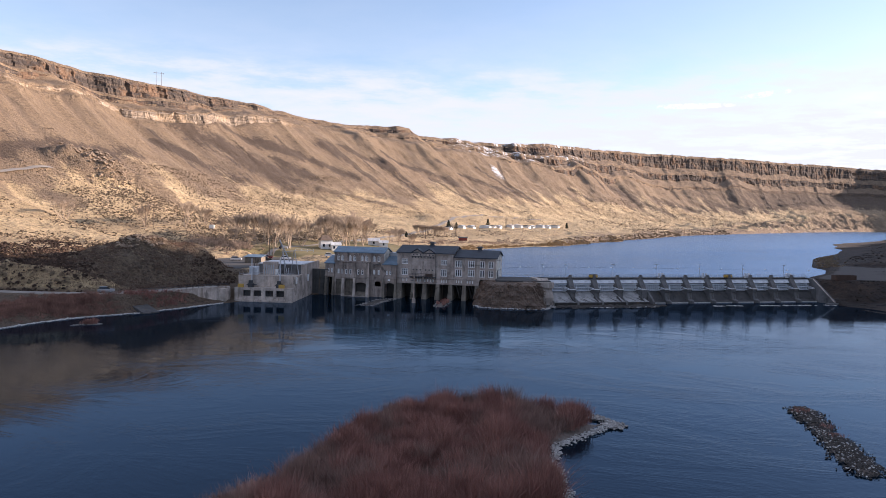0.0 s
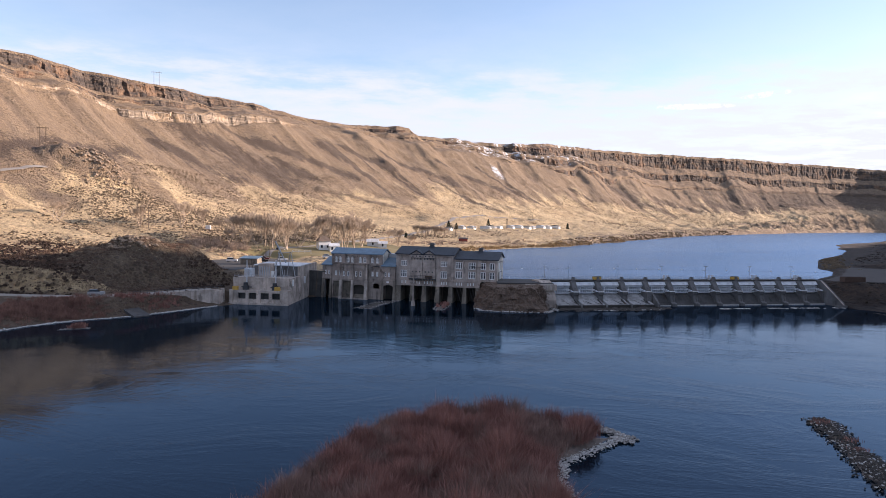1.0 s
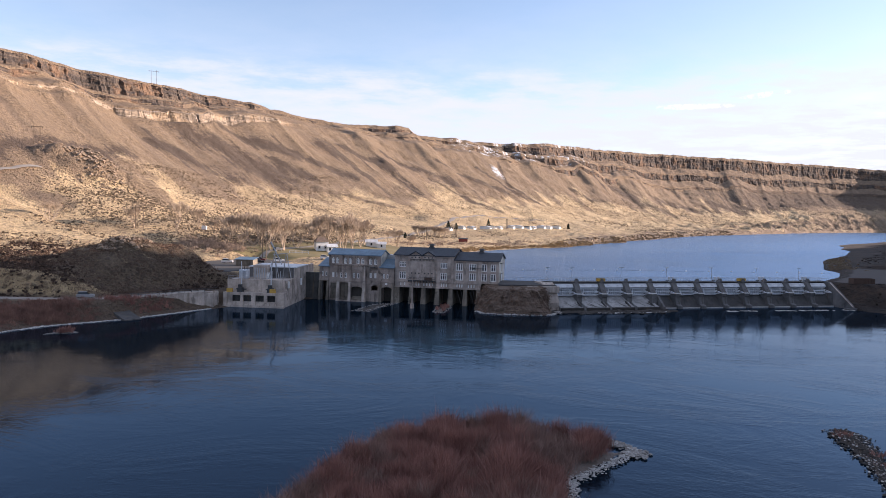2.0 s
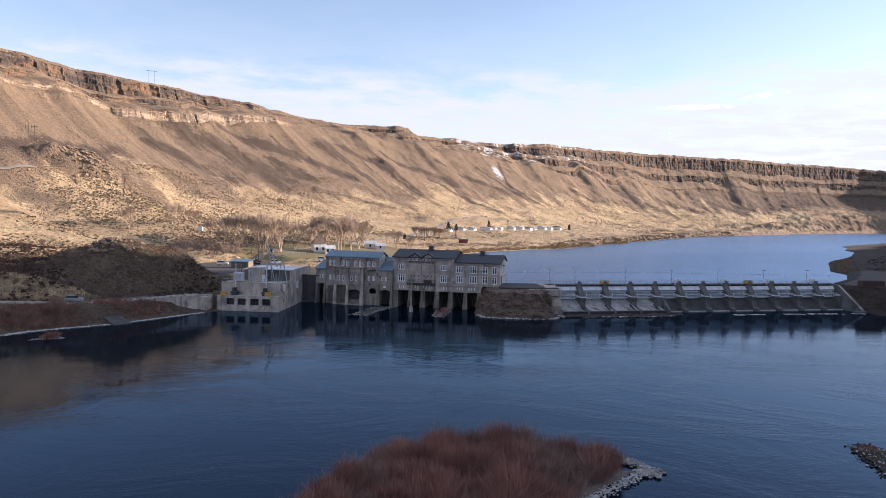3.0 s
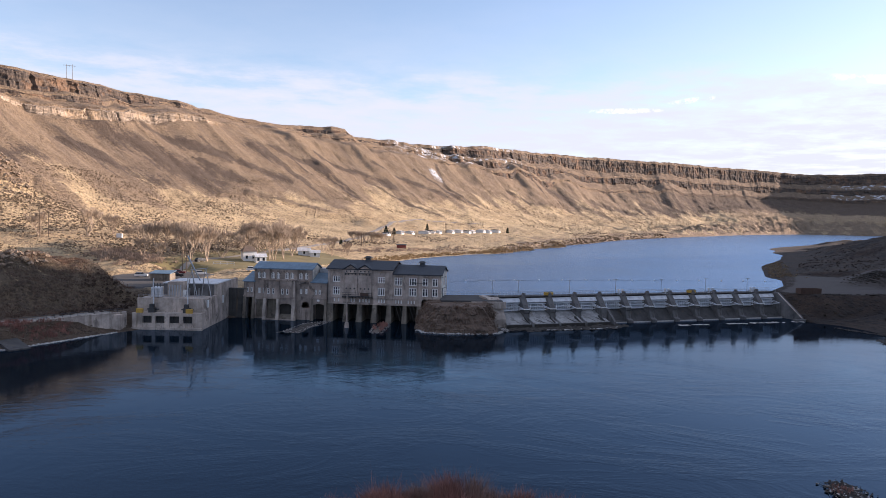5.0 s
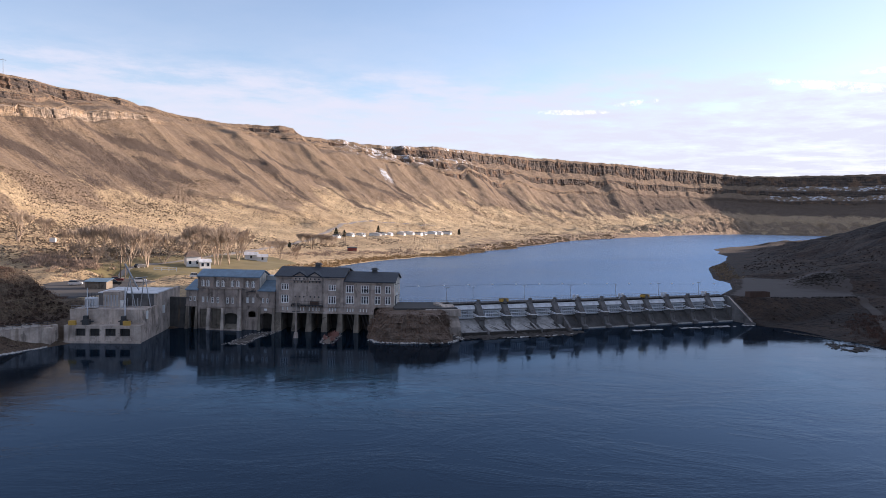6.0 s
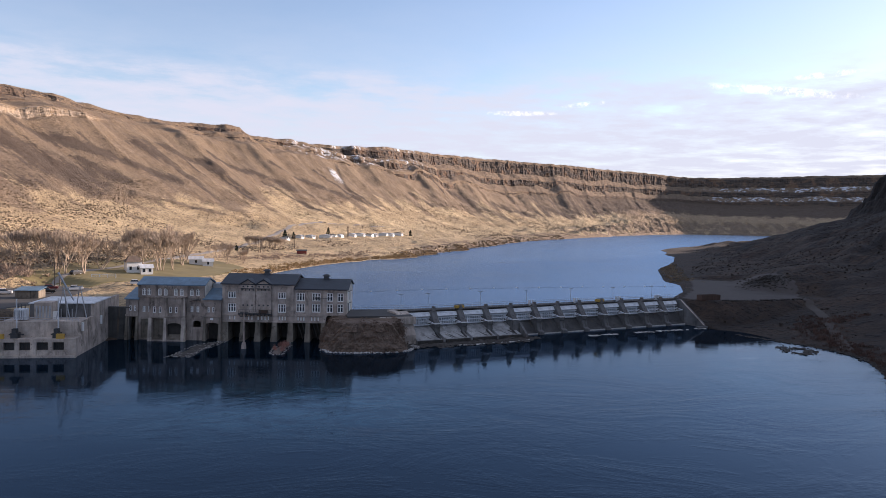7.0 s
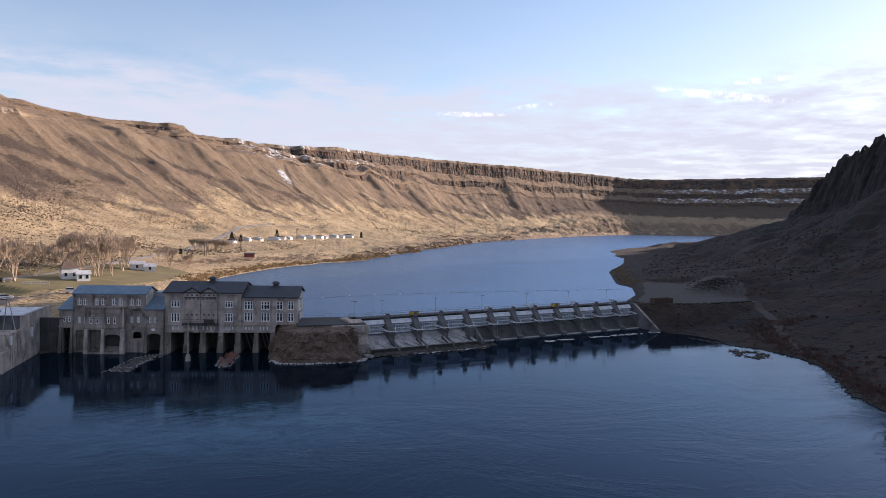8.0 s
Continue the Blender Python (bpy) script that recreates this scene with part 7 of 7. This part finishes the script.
def car(m, paint, label, long=4.2):
    c = thing("car", m, label, "car", "parked cars")
    bm = bmesh.new()
    h = long / 2
    prism(bm, [(-h, 0.35), (h, 0.35), (h, 0.85), (h * 0.92, 0.98), (h * 0.45, 1.05), (-h * 0.96, 1.1), (-h, 0.9)], -0.88, 0.88)
    part("body", bm, paint, c)
    bm = bmesh.new()
    taper(bm, (-h * 0.92, h * 0.45, -0.84, 0.84, 1.05), (-h * 0.75, h * 0.1, -0.68, 0.68, 1.62))
    part("cabin_glass", bm, GLASS, c)
    bm = bmesh.new(); box(bm, -h * 0.76, h * 0.11, -0.69, 0.69, 1.62, 1.7)
    part("roof", bm, paint, c)
    for x in (-h * 0.62, h * 0.62):
        for y in (-0.86, 0.7):
            bm = bmesh.new(); rod(bm, (x, y, 0.34), (x, y + 0.18, 0.34), 0.34, n=10)
            wheel = part("tyre", bm, RUBBER, c)
            bm = bmesh.new(); rod(bm, (x, y - 0.01, 0.34), (x, y + 0.19, 0.34), 0.19, n=8)
            part("rim", bm, STEEL, wheel)
    return c


def paint(name, c):
    return mat_plain(name, c, 0.3, 0.3, vary=0.08)


SILVER, BLACKP, WHITEP, REDP = paint("silver_paint", (0.34, 0.35, 0.36)), paint("black_paint", (0.02, 0.02, 0.022)), paint("white_car_paint", (0.75, 0.75, 0.75)), paint("dark_red_paint", (0.16, 0.03, 0.03))
for x, y, a, p, lab in ((-109.6, -43.6, 20, SILVER, "silver estate car parked on the bank road"), (-91.7, 41, 15, BLACKP, "black car parked on the asphalt"),
                        (-96.4, 79, 60, BLACKP, "dark car parked on the drive"), (-99, 46, 12, SILVER, "silver pickup parked on the asphalt"),
                        (-103, 38, 10, WHITEP, "white car parked on the asphalt"), (-95, 52, 14, REDP, "dark red car parked on the asphalt"),
                        (-86.5, 50, 20, WHITEP, "white van parked on the asphalt"), (-71, 62, 10, WHITEP, "white car parked near the gate building")):
    car(pose(x, y, (ground_z(x, y) + 0.28) if y > 0 else 4.85, 0, 0, a), p, lab)


# houses, sheds and trailers
def house(m, w, d, h, roof_h, label, roof_mat, wall_mat, group="", windows=3, storeys=1, hip=0.0):
    t = thing("house", m, label, "house", group)
    bm = bmesh.new()
    box(bm, -w / 2, w / 2, -d / 2, d / 2, -1.0, h)
    part("wall", bm, wall_mat, t)
    if not hip:
        bm = bmesh.new()
        prism(bm, [(-d / 2, h), (d / 2, h), (0, h + roof_h)], -w / 2, w / 2, "x")
        part("gable", bm, wall_mat, t)
    bm = bmesh.new()
    o = 0.4
    a = [bm.verts.new(q) for q in ((-w / 2 - o, -d / 2 - o, h), (w / 2 + o, -d / 2 - o, h), (w / 2 + o, d / 2 + o, h), (-w / 2 - o, d / 2 + o, h))]
    b = [bm.verts.new(q) for q in ((-w / 2 - o + hip, 0, h + roof_h + 0.15), (w / 2 + o - hip, 0, h + roof_h + 0.15))]
    for f in ((a[0], a[1], b[1], b[0]), (a[2], a[3], b[0], b[1]), (a[1], a[2], b[1]), (a[3], a[0], b[0]), (a[3], a[2], a[1], a[0])):
        bm.faces.new(f)
    part("roof", bm, roof_mat, t)
    for s in range(storeys):
        for i in range(windows):
            x = -w / 2 + w * (i + 0.5) / windows
            bm = bmesh.new(); box(bm, x - 0.45, x + 0.45, -d / 2 - 0.06, -d / 2 + 0.02, 1.0 + 2.8 * s, 2.3 + 2.8 * s)
            part("window", bm, GLASS, t)
        for y in (-d / 4, d / 4):
            bm = bmesh.new(); box(bm, w / 2 - 0.02, w / 2 + 0.06, y - 0.45, y + 0.45, 1.0 + 2.8 * s, 2.3 + 2.8 * s)
            part("window", bm, GLASS, t)
    return t


def put(x, y, a=0, tree=None):
    return pose(x, y, ground_z(x, y, tree) - 0.05, 0, 0, a)


house(put(-81.5, 97, 25), 5.6, 6.0, 4.0, 2.2, "white house with a brown hipped roof among bare trees", ROOF_BROWN, WHITE, storeys=1, hip=1.8, windows=2)
house(put(-76.0, 94.5, 25), 4.4, 4.0, 2.6, 1.2, "small white annex with a grey roof", ROOF_WHITE, WHITE, windows=2)
house(put(-66.5, 145, 10), 6.0, 4.0, 2.6, 1.3, "small white shed on the lawn", ROOF_WHITE, WHITE, windows=1)
house(put(-60.8, 143, 10), 4.6, 3.6, 2.4, 1.2, "small white shed with a grey gable", ROOF_WHITE, WHITE, windows=1)
house(put(-23.0, 262, 0), 6.0, 4.0, 2.0, 0.6, "open kiosk with a dark roof and red front near the shore", ROOF_DARK, BRICK, windows=0)
rt = random.Random(4)
for i in range(13):
    s = i / 12
    s += rt.uniform(-0.028, 0.028)
    x, y = -37 + 100 * s, 346 + 160 * s
    w_ = rt.uniform(6.5, 11.5)
    if i in (1, 5, 9):
        w_ = 6.0
    house(put(x + rt.uniform(-1, 1), y, 52 + rt.uniform(-8, 8)), 3.4, w_, rt.uniform(2.0, 2.4), 0.5,
          "white mobile home in a row on the flats", ROOF_WHITE if i % 4 else ROOF_DARK, WHITE if i % 5 else GATE, "mobile homes", windows=2)
fence = thing("wooden_fence", put(-86, 76, 15), "white wooden rail gate on the lawn", "fence")
for x in (-4, -1.3, 1.3, 4):
    bm = bmesh.new(); box(bm, x - 0.1, x + 0.1, -0.1, 0.1, -0.3, 1.5)
    part("post", bm, WHITE, fence)
for z in (0.7, 1.35):
    bm = bmesh.new(); box(bm, -4.1, 4.1, -0.06, 0.06, z, z + 0.15)
    part("rail", bm, WHITE, fence)


# bare trees
def bare_tree_mesh(seed, height):
    r = random.Random(seed)
    bt, bc = bmesh.new(), bmesh.new()

    def grow(bm_, p, d, l, rad, depth):
        q = p + d * l
        rod(bm_, p, q, max(rad, 0.032), max(rad * 0.72, 0.022), 6 if depth > 5 else 3)
        if depth == 0:
            return
        n = r.choice((2, 2, 3))
        for _ in range(n):
            a = Vector((r.gauss(0, 1), r.gauss(0, 1), r.gauss(0.25, 0.6))).normalized()
            nd = (d + a * r.uniform(0.34, 0.62) + Vector((0, 0, 0.2))).normalized()
            grow(bc, q if r.random() < 0.7 else p + d * l * r.uniform(0.6, 1), nd, l * r.uniform(0.66, 0.86), rad * 0.62, depth - 1)

    stems_ = r.choice((2, 3, 4))
    for _ in range(stems_):
        d = Vector((r.gauss(0, 0.34), r.gauss(0, 0.34), 1)).normalized()
        grow(bt, Vector((r.gauss(0, 0.3), r.gauss(0, 0.3), -0.5)), d, height * 0.21, height * 0.0145, 7)
    return mesh_of("trunk", bt, BARK), mesh_of("crown", bc, BARK)


TREES = [bare_tree_mesh(40 + k, 10.0) for k in range(5)]


def bare_tree(x, y, h, k, spin, label="bare pale-barked cottonwood tree in winter"):
    t = thing("bare_tree", put(x, y, spin), label, "tree", "bare cottonwoods")
    t.scale = (h / 6.3, h / 6.3, h / 6.4)
    a, b = TREES[k % 5]
    part("trunk", a, BARK, t)
    part("crown", b, BARK, t)


for i, (x, y, h) in enumerate(((-119, 95, 12), (-113, 97, 13), (-106, 89, 13), (-100, 80, 13), (-95, 82, 14), (-94, 98, 11), (-86, 146, 13), (-81, 140, 12), (-77, 146, 14), (-73, 156, 13),
                               (-90, 128, 11), (-85, 128, 14), (-73.5, 106, 14), (-69, 112, 13), (-71, 134, 12), (-88, 112, 9), (-104, 108, 10), (-128, 104, 10), (-137, 112, 8), (-161, 118, 12),
                               (-156, 132, 9), (-201, 79, 8), (-176, 105, 9), (-120, 82, 7), (-112, 76, 6), (-55, 158, 9), (-63, 180, 7), (-48, 170, 6), (-98, 160, 9), (-108, 140, 8), (-117, 120, 9))):
    bare_tree(x, y, h, i, i * 67)
for i in range(12):
    bare_tree(-58 + 21 * i / 11, 284 - 3 * i / 11, 6.5, i, i * 31, "thin bare poplar in a row")


def conifer(x, y, h, seed):
    r = np.random.default_rng(seed)
    t = thing("conifer", put(x, y), "dark green conifer beside the mobile homes", "tree", "conifers")
    bm = bmesh.new(); rod(bm, (0, 0, -0.4), (0, 0, h * 0.9), 0.2, 0.05)
    part("trunk", bm, WOOD, t)
    bm = bmesh.new()
    for _ in range(420):
        z = h * (0.08 + 0.9 * r.random())
        rad = (1.05 - z / h) * h * 0.30 * r.uniform(0.5, 1.1)
        a = r.random() * 6.28
        c = Vector((math.cos(a) * rad, math.sin(a) * rad, z))
        s = 0.35
        vs = [bm.verts.new(c + Vector(r.normal(0, s, 3).tolist())) for _ in range(3)]
        bm.faces.new(vs)
    part("crown", bm, NEEDLE, t)


NEEDLE = mat_twig("dark_needles", (0.02, 0.032, 0.018), (0.045, 0.06, 0.03))
for x, y, h, k in ((-39, 347, 7, 1), (-33, 352, 5, 4), (-7, 398, 8.5, 2), (76, 520, 6, 3), (-62, 250, 3, 5)):
    conifer(x, y, h, k)


# poles and pylons
def h_frame(m, h, w, label="weathered wooden double-pole power line frame"):
    t = thing("power_pole", m, label, "power pole", "power poles")
    for x in (-w / 2, w / 2):
        bm = bmesh.new(); rod(bm, (x, 0, -1), (x, 0, h), 0.2, 0.14)
        part("pole", bm, WOOD, t)
    bm = bmesh.new(); box(bm, -w, w, -0.12, 0.12, h * 0.9, h * 0.9 + 0.28)
    part("crossarm", bm, WOOD, t)
    for x in (-w * 0.9, 0, w * 0.9):
        bm = bmesh.new(); rod(bm, (x, 0, h * 0.9 - 0.9), (x, 0, h * 0.9), 0.09)
        part("insulator", bm, GLASS, t)


h_frame(put(-172, 103, 20), 11, 3.4)
h_frame(put(-276, 180, 30), 13, 3.2)
h_frame(put(-346, 462, 30), 15, 5)
h_frame(put(-97, 63, 15), 9, 1.6)
for x, y in ((-48, 250), (-30, 300), (10, 420)):
    h_frame(put(x, y, 40), 9, 1.2)
cabin = thing("equipment_box", put(-151, 129, 10), "small white equipment box on posts", "equipment box")
bm = bmesh.new(); box(bm, -1.2, 1.2, -0.8, 0.8, 0.3, 2.2)
part("box", bm, WHITE, cabin)
bm = bmesh.new(); box(bm, -1.0, 1.0, -0.6, 0.6, -0.5, 0.3)
part("base", bm, WOOD, cabin)


# ---- brush: willows on the banks, reeds by the lake, sage on the slopes ----
def spots_near(line, n, wide, tree, seed, off=0.0):
    r = np.random.default_rng(seed)
    q = along(line, n, wide, r, 0, 0)
    keep = []
    for x, y, _ in q:
        z = ground_z(x, y, tree)
        if z > 0.15 and not (ZU - 0.6 < z < ZU + 0.1 and y > 60):
            keep.append((x, y, z - 0.1))
    return np.array(keep)


stems("bank_willow", spots_near([(-146, -100), (-128, -74), (-122, -62), (-115, -56), (-107, -51.5)], 2600, 3.2, LEFT_TREE, 61), 0.5, 1.7, 40, 1.4, BANKWILLOW, "red leafless willows along the river bank", "willow thicket", 62, 0.013)
stems("wall_willow", spots_near([(-104, -43.5), (-97, -37.5), (-93, -31)], 160, 0.9, LEFT_TREE, 63), 0.6, 1.6, 16, 1.0, WILLOW, "short red willows below the retaining wall", "willow thicket", 64, 0.018)
stems("lake_reeds", spots_near([(-42, 120), (-33, 150), (-18, 195), (4, 236), (30, 268), (55, 296), (118, 420)], 1500, 3.0, LEFT_TREE, 65), 0.5, 1.4, 12, 1.8, DRYGRASS, "tawny reeds along the lake shore", "reeds", 66, 0.06)
stems("far_shore_brush", spots_near([(60, 305), (118, 425), (160, 505), (216, 620), (280, 715), (346, 815)], 2200, 6.0, LEFT_TREE, 75), 0.5, 1.8, 8, 1.6, DRYSTALK, "brown brush along the far lake shore", "brush", 76, 0.12)
stems("flat_brush", spots_near([(-60, 190), (-30, 235), (0, 265), (25, 290)], 300, 6, LEFT_TREE, 67), 0.5, 1.6, 18, 2.2, TANTWIG, "greyish bare brush on the flats", "brush", 68, 0.035)
stems("yard_brush", spots_near([(-140, 92), (-125, 80), (-112, 70)], 300, 5, LEFT_TREE, 69), 0.8, 2.4, 26, 2.3, TANTWIG, "brown bare brush beside the car park", "brush", 70, 0.028)
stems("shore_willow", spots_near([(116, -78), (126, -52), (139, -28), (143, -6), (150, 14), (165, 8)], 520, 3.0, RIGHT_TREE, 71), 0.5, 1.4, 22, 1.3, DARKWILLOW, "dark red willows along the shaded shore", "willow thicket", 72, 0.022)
stems("spit_reeds", spots_near([(160, 112), (170, 140), (206, 222), (240, 300), (320, 465)], 1000, 3.0, RIGHT_TREE, 73), 0.3, 0.9, 14, 1.5, DRYSTALK, "low brown reeds along the lake spit", "reeds", 74, 0.06)


def tufts():
    r = np.random.default_rng(85)
    q = np.stack([r.uniform(-150, -92, 9000), r.uniform(-46, 8, 9000)], -1)
    q = q[(line_distance(ROAD, q[:, 0], q[:, 1]) > 5.5) & (fbm(q[:, 0] / 6, q[:, 1] / 6, 3, 86) > -0.12)]
    return np.array([(x, y, z - 0.05) for x, y in q for z in (ground_z(x, y),) if z > 4.0])


stems("bluff_weeds", tufts(), 0.15, 0.6, 8, 1.9, SHADESTALK, "dry weeds and brush over the bank's bluff, darkened for its shade", "weeds", 87, 0.028)


def bushes(name, P, seed, material, label, smin, smax):
    """Low rounded bushes of small twig tufts at the given places."""
    r = np.random.default_rng(seed)
    N, K = len(P), 9
    size = smin + (smax - smin) * r.random(N) ** 2
    a, b = r.random((N, K)) * math.tau, np.arccos(r.uniform(0.05, 1, (N, K)))
    d = np.stack([np.cos(a) * np.sin(b), np.sin(a) * np.sin(b), np.cos(b) * 0.8], -1) * size[:, None, None]
    c = P[:, None] + d * 0.6
    u = r.normal(0, 1, (N, K, 3)); u /= np.linalg.norm(u, axis=-1, keepdims=True)
    v = np.cross(d, u); v /= np.linalg.norm(v, axis=-1, keepdims=True) + 1e-9
    s = size[:, None, None] * 0.55
    V = np.stack([c + u * s, c + v * s, c - u * s, c - v * s], 2).reshape(-1, 3)
    F = np.arange(len(V)).reshape(-1, 4)
    me = bpy.data.meshes.new(name)
    me.from_pydata(V.tolist(), [], F.tolist())
    me.materials.append(material)
    return tagged(new(name, me), label, "sagebrush", kind="stuff")


def sage(name, n, box_, tree, seed, material, label, smin, smax, test=None):
    """Bushes scattered in drifts over a stretch of ground."""
    r = np.random.default_rng(seed)
    P = []
    while len(P) < n:
        x, y = r.uniform(box_[0], box_[1]), r.uniform(box_[2], box_[3])
        if vnoise(np.array([x / 18]), np.array([y / 18]), seed)[0] < r.uniform(0.2, 0.75):
            continue
        z = ground_z(x, y, tree)
        if z > 1.5 and (test is None or test(x, y, z)):
            P.append((x, y, z))
        else:
            n -= 0.2
    return bushes(name, np.array(P), seed, material, label, smin, smax)


def slope_spots(n, u0, u1, v0, v1, seed, drift):
    """Places on the canyon side, thicker in drifts."""
    r = np.random.default_rng(seed)
    U, V = r.uniform(u0, u1, n), r.uniform(v0, v1, n)
    i, j = np.interp(U, SLOPE_U, np.arange(len(SLOPE_U))), np.interp(V, SLOPE_V, np.arange(len(SLOPE_V)))
    a, b = i.astype(int), j.astype(int)
    f, g = (i - a)[:, None], (j - b)[:, None]
    P = (SLOPE[b, a] * (1 - f) + SLOPE[b, a + 1] * f) * (1 - g) + (SLOPE[b + 1, a] * (1 - f) + SLOPE[b + 1, a + 1] * f) * g
    thin = 0.22 * smooth(U, 9.8, 11) * smooth(13 - U, 0, 0.6) * smooth(0.55 - V, 0, 0.1)
    keep = fbm(P[:, 0] / drift, P[:, 1] / drift, 4, seed) + 0.5 - thin > r.uniform(0.3, 0.75, n)
    return P[keep & (P[:, 2] > ZU + 1.5)]


SAGE = mat_twig("sagebrush", (0.205, 0.150, 0.098), (0.36, 0.27, 0.18))
SAGE_PALE = mat_twig("dusty_sagebrush", (0.22, 0.16, 0.105), (0.38, 0.285, 0.185))
# sage of the sunlit bench, darkened here for the bluff's shade
SAGE_BLUFF_SHADE = mat_twig("bluff_shade_sagebrush", (0.062, 0.037, 0.026), (0.125, 0.078, 0.053))
# sage colour darkened to carry the shade of the right hillside
SAGE_SHADE = mat_twig("shade_dark_sagebrush", (0.036, 0.024, 0.017), (0.075, 0.050, 0.033))
sage("bluff_sage", 2600, (-170, -88, -46, 22), LEFT_TREE, 84, SAGE_BLUFF_SHADE, "sagebrush over the bluff, its shade put into the colour", 0.25, 0.85, lambda x, y, z: not (-118 < x < -82 and 0 < y))
sage("bank_sage", 6000, (-240, -92, 14, 190), LEFT_TREE, 81, SAGE, "grey-brown sagebrush over the bench", 0.25, 0.85, lambda x, y, z: not (-118 < x < -80 and y < 100))
bushes("slope_sage", slope_spots(46000, 7, 12.6, 0.14, 0.60, 82, 34), 82, SAGE_PALE, "scattered sagebrush on the dry lower slopes", 0.2, 0.8)
bushes("scree_brush", slope_spots(20000, 8, 13.5, 0.5, 0.96, 88, 22), 88, SAGE, "dark low brush and loose blocks on the upper scree", 0.15, 0.5)
bushes("far_brush", slope_spots(26000, 12.6, 17, 0.03, 0.6, 89, 40), 89, SAGE, "brown brush and lava blocks by the far shore", 0.3, 1.0)
sage("hill_sage", 7500, (125, 420, -60, 420), RIGHT_TREE, 83, SAGE_SHADE, "sagebrush over the hillside, its shade put into the colour", 0.2, 0.75, lambda x, y, z: z > 8.6 or (z < 7 and y < 30))

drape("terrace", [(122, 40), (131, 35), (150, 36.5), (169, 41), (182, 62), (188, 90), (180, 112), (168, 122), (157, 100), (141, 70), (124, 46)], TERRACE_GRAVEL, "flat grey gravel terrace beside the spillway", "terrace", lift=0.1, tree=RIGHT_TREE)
# dark gravel pile and a faint track on the terrace
ph = np.random.default_rng(12)
e = np.stack([ph.normal(175, 4.5, 700), ph.normal(72, 5.0, 700)], -1)
e = np.array([(x, y, ground_z(x, y, RIGHT_TREE) + 2.0 * math.exp(-((x - 175) / 5) ** 2 - ((y - 72) / 5.5) ** 2) * ph.random()) for x, y in e])
rubble("gravel_pile", e, LEDGE, "low dark pile of rubble on the terrace", "rubble", 38, 0.25, 0.8, 0.6)
ribbon("terrace_track", [(160, 78), (172, 66), (172, 48), (166, 30), (157, 12), (147, -6), (138, -22)], 3.6, TRACK, "faint dirt track across the terrace", lift=0.06, tree=RIGHT_TREE)

# right terrace: rusty bin, boulders along the edge, shore stones
bin_ = thing("storage_bin", put(129.5, 37.5, 12, RIGHT_TREE), "rusty brown open steel bin on the gravel terrace", "bin")
bm = bmesh.new()
for a in ((-4.2, 4.2, -1.3, -1.2), (-4.2, 4.2, 1.2, 1.3), (-4.2, -4.1, -1.2, 1.2), (4.1, 4.2, -1.2, 1.2)):
    box(bm, *a, 0.0, 1.9)
box(bm, -4.1, 4.1, -1.2, 1.2, 0, 0.1)
part("body", bm, RUST, bin_)
for i in range(8):
    bm = bmesh.new(); box(bm, -4.0 + i * 1.12, -3.85 + i * 1.12, -1.42, -1.3, 0, 1.9)
    part("stiffener", bm, RUST, bin_)
r5 = np.random.default_rng(9)
wet_edge = []
for k in np.flatnonzero((SLOPE_U > 2.2) & (SLOPE_U < 4.9)):
    j = int(np.argmax(SLOPE[:, k, 2] > 0.02))
    f = (0.02 - SLOPE[j - 1, k, 2]) / (SLOPE[j, k, 2] - SLOPE[j - 1, k, 2])
    wet_edge.append(tuple((SLOPE[j - 1, k] * (1 - f) + SLOPE[j, k] * f)[:2]))
e = along(wet_edge, 3600, 0.28, r5, 0.04, 0.06)
rubble("bank_stones", e, FROST, "pale stones along the river bank's waterline", "stones", 34, 0.1, 0.34)
e = np.array([(x, y, ground_z(x, y)) for x, y, _ in along([(-120, -16), (-116, -13), (-111, -9)], 130, 2.0, r5)])
rubble("knoll_crag", e, CRAG, "broken brown basalt blocks cropping out of the knoll", "rock", 35, 0.25, 1.1, 0.85)
e = np.array([(x, y, ground_z(x, y)) for x, y, _ in along([(-276, 198), (-258, 190), (-240, 184), (-230, 180)], 520, 5.0, r5)])
rubble("slope_crag", e, CRAG, "brown basalt crag standing out of the lower slope", "rock", 36, 0.4, 1.8, 0.9)
e = np.array([(x, y, max(0.1, ground_z(x, y))) for x, y, _ in along([(-103, -50), (-99, -41), (-94, -33), (-88, -26)], 260, 1.2, r5)])
rubble("bank_rubble", e, ROCK, "brown rubble on the bank below the wall", "rubble", 37, 0.15, 0.5)
e = along([(133, 34), (150, 35), (168.5, 39.5)], 70, 0.4, r5)
e[:, 2] = [ground_z(x, y, RIGHT_TREE) + 0.25 for x, y, _ in e]
rubble("terrace_boulders", e, LEDGE, "dark boulders edging the terrace", "boulders", 31, 0.35, 0.8)
e = along([(113, -79), (117, -63), (121.5, -55.5), (128.5, -46), (133.5, -36), (136.5, -24), (136, -12), (130, -5), (123, 8)], 1100, 0.7, r5)
e[:, 2] = [max(0.02, ground_z(x, y, RIGHT_TREE)) + 0.05 for x, y, _ in e]
rubble("shore_rubble", e, LEDGE, "dark shore stones along the shaded bank", "stones", 32, 0.1, 0.45)
e = along([(124.7, -10), (121, -20), (124, -22.5), (127.5, -20.5), (128.5, -14), (124, -15)], 260, 1.1, r5, 0.03, 0.04)
rubble("shoal_stones", e, LEDGE, "wet stones of a shoal near the bank", "stones", 33, 0.2, 0.7, 0.35)
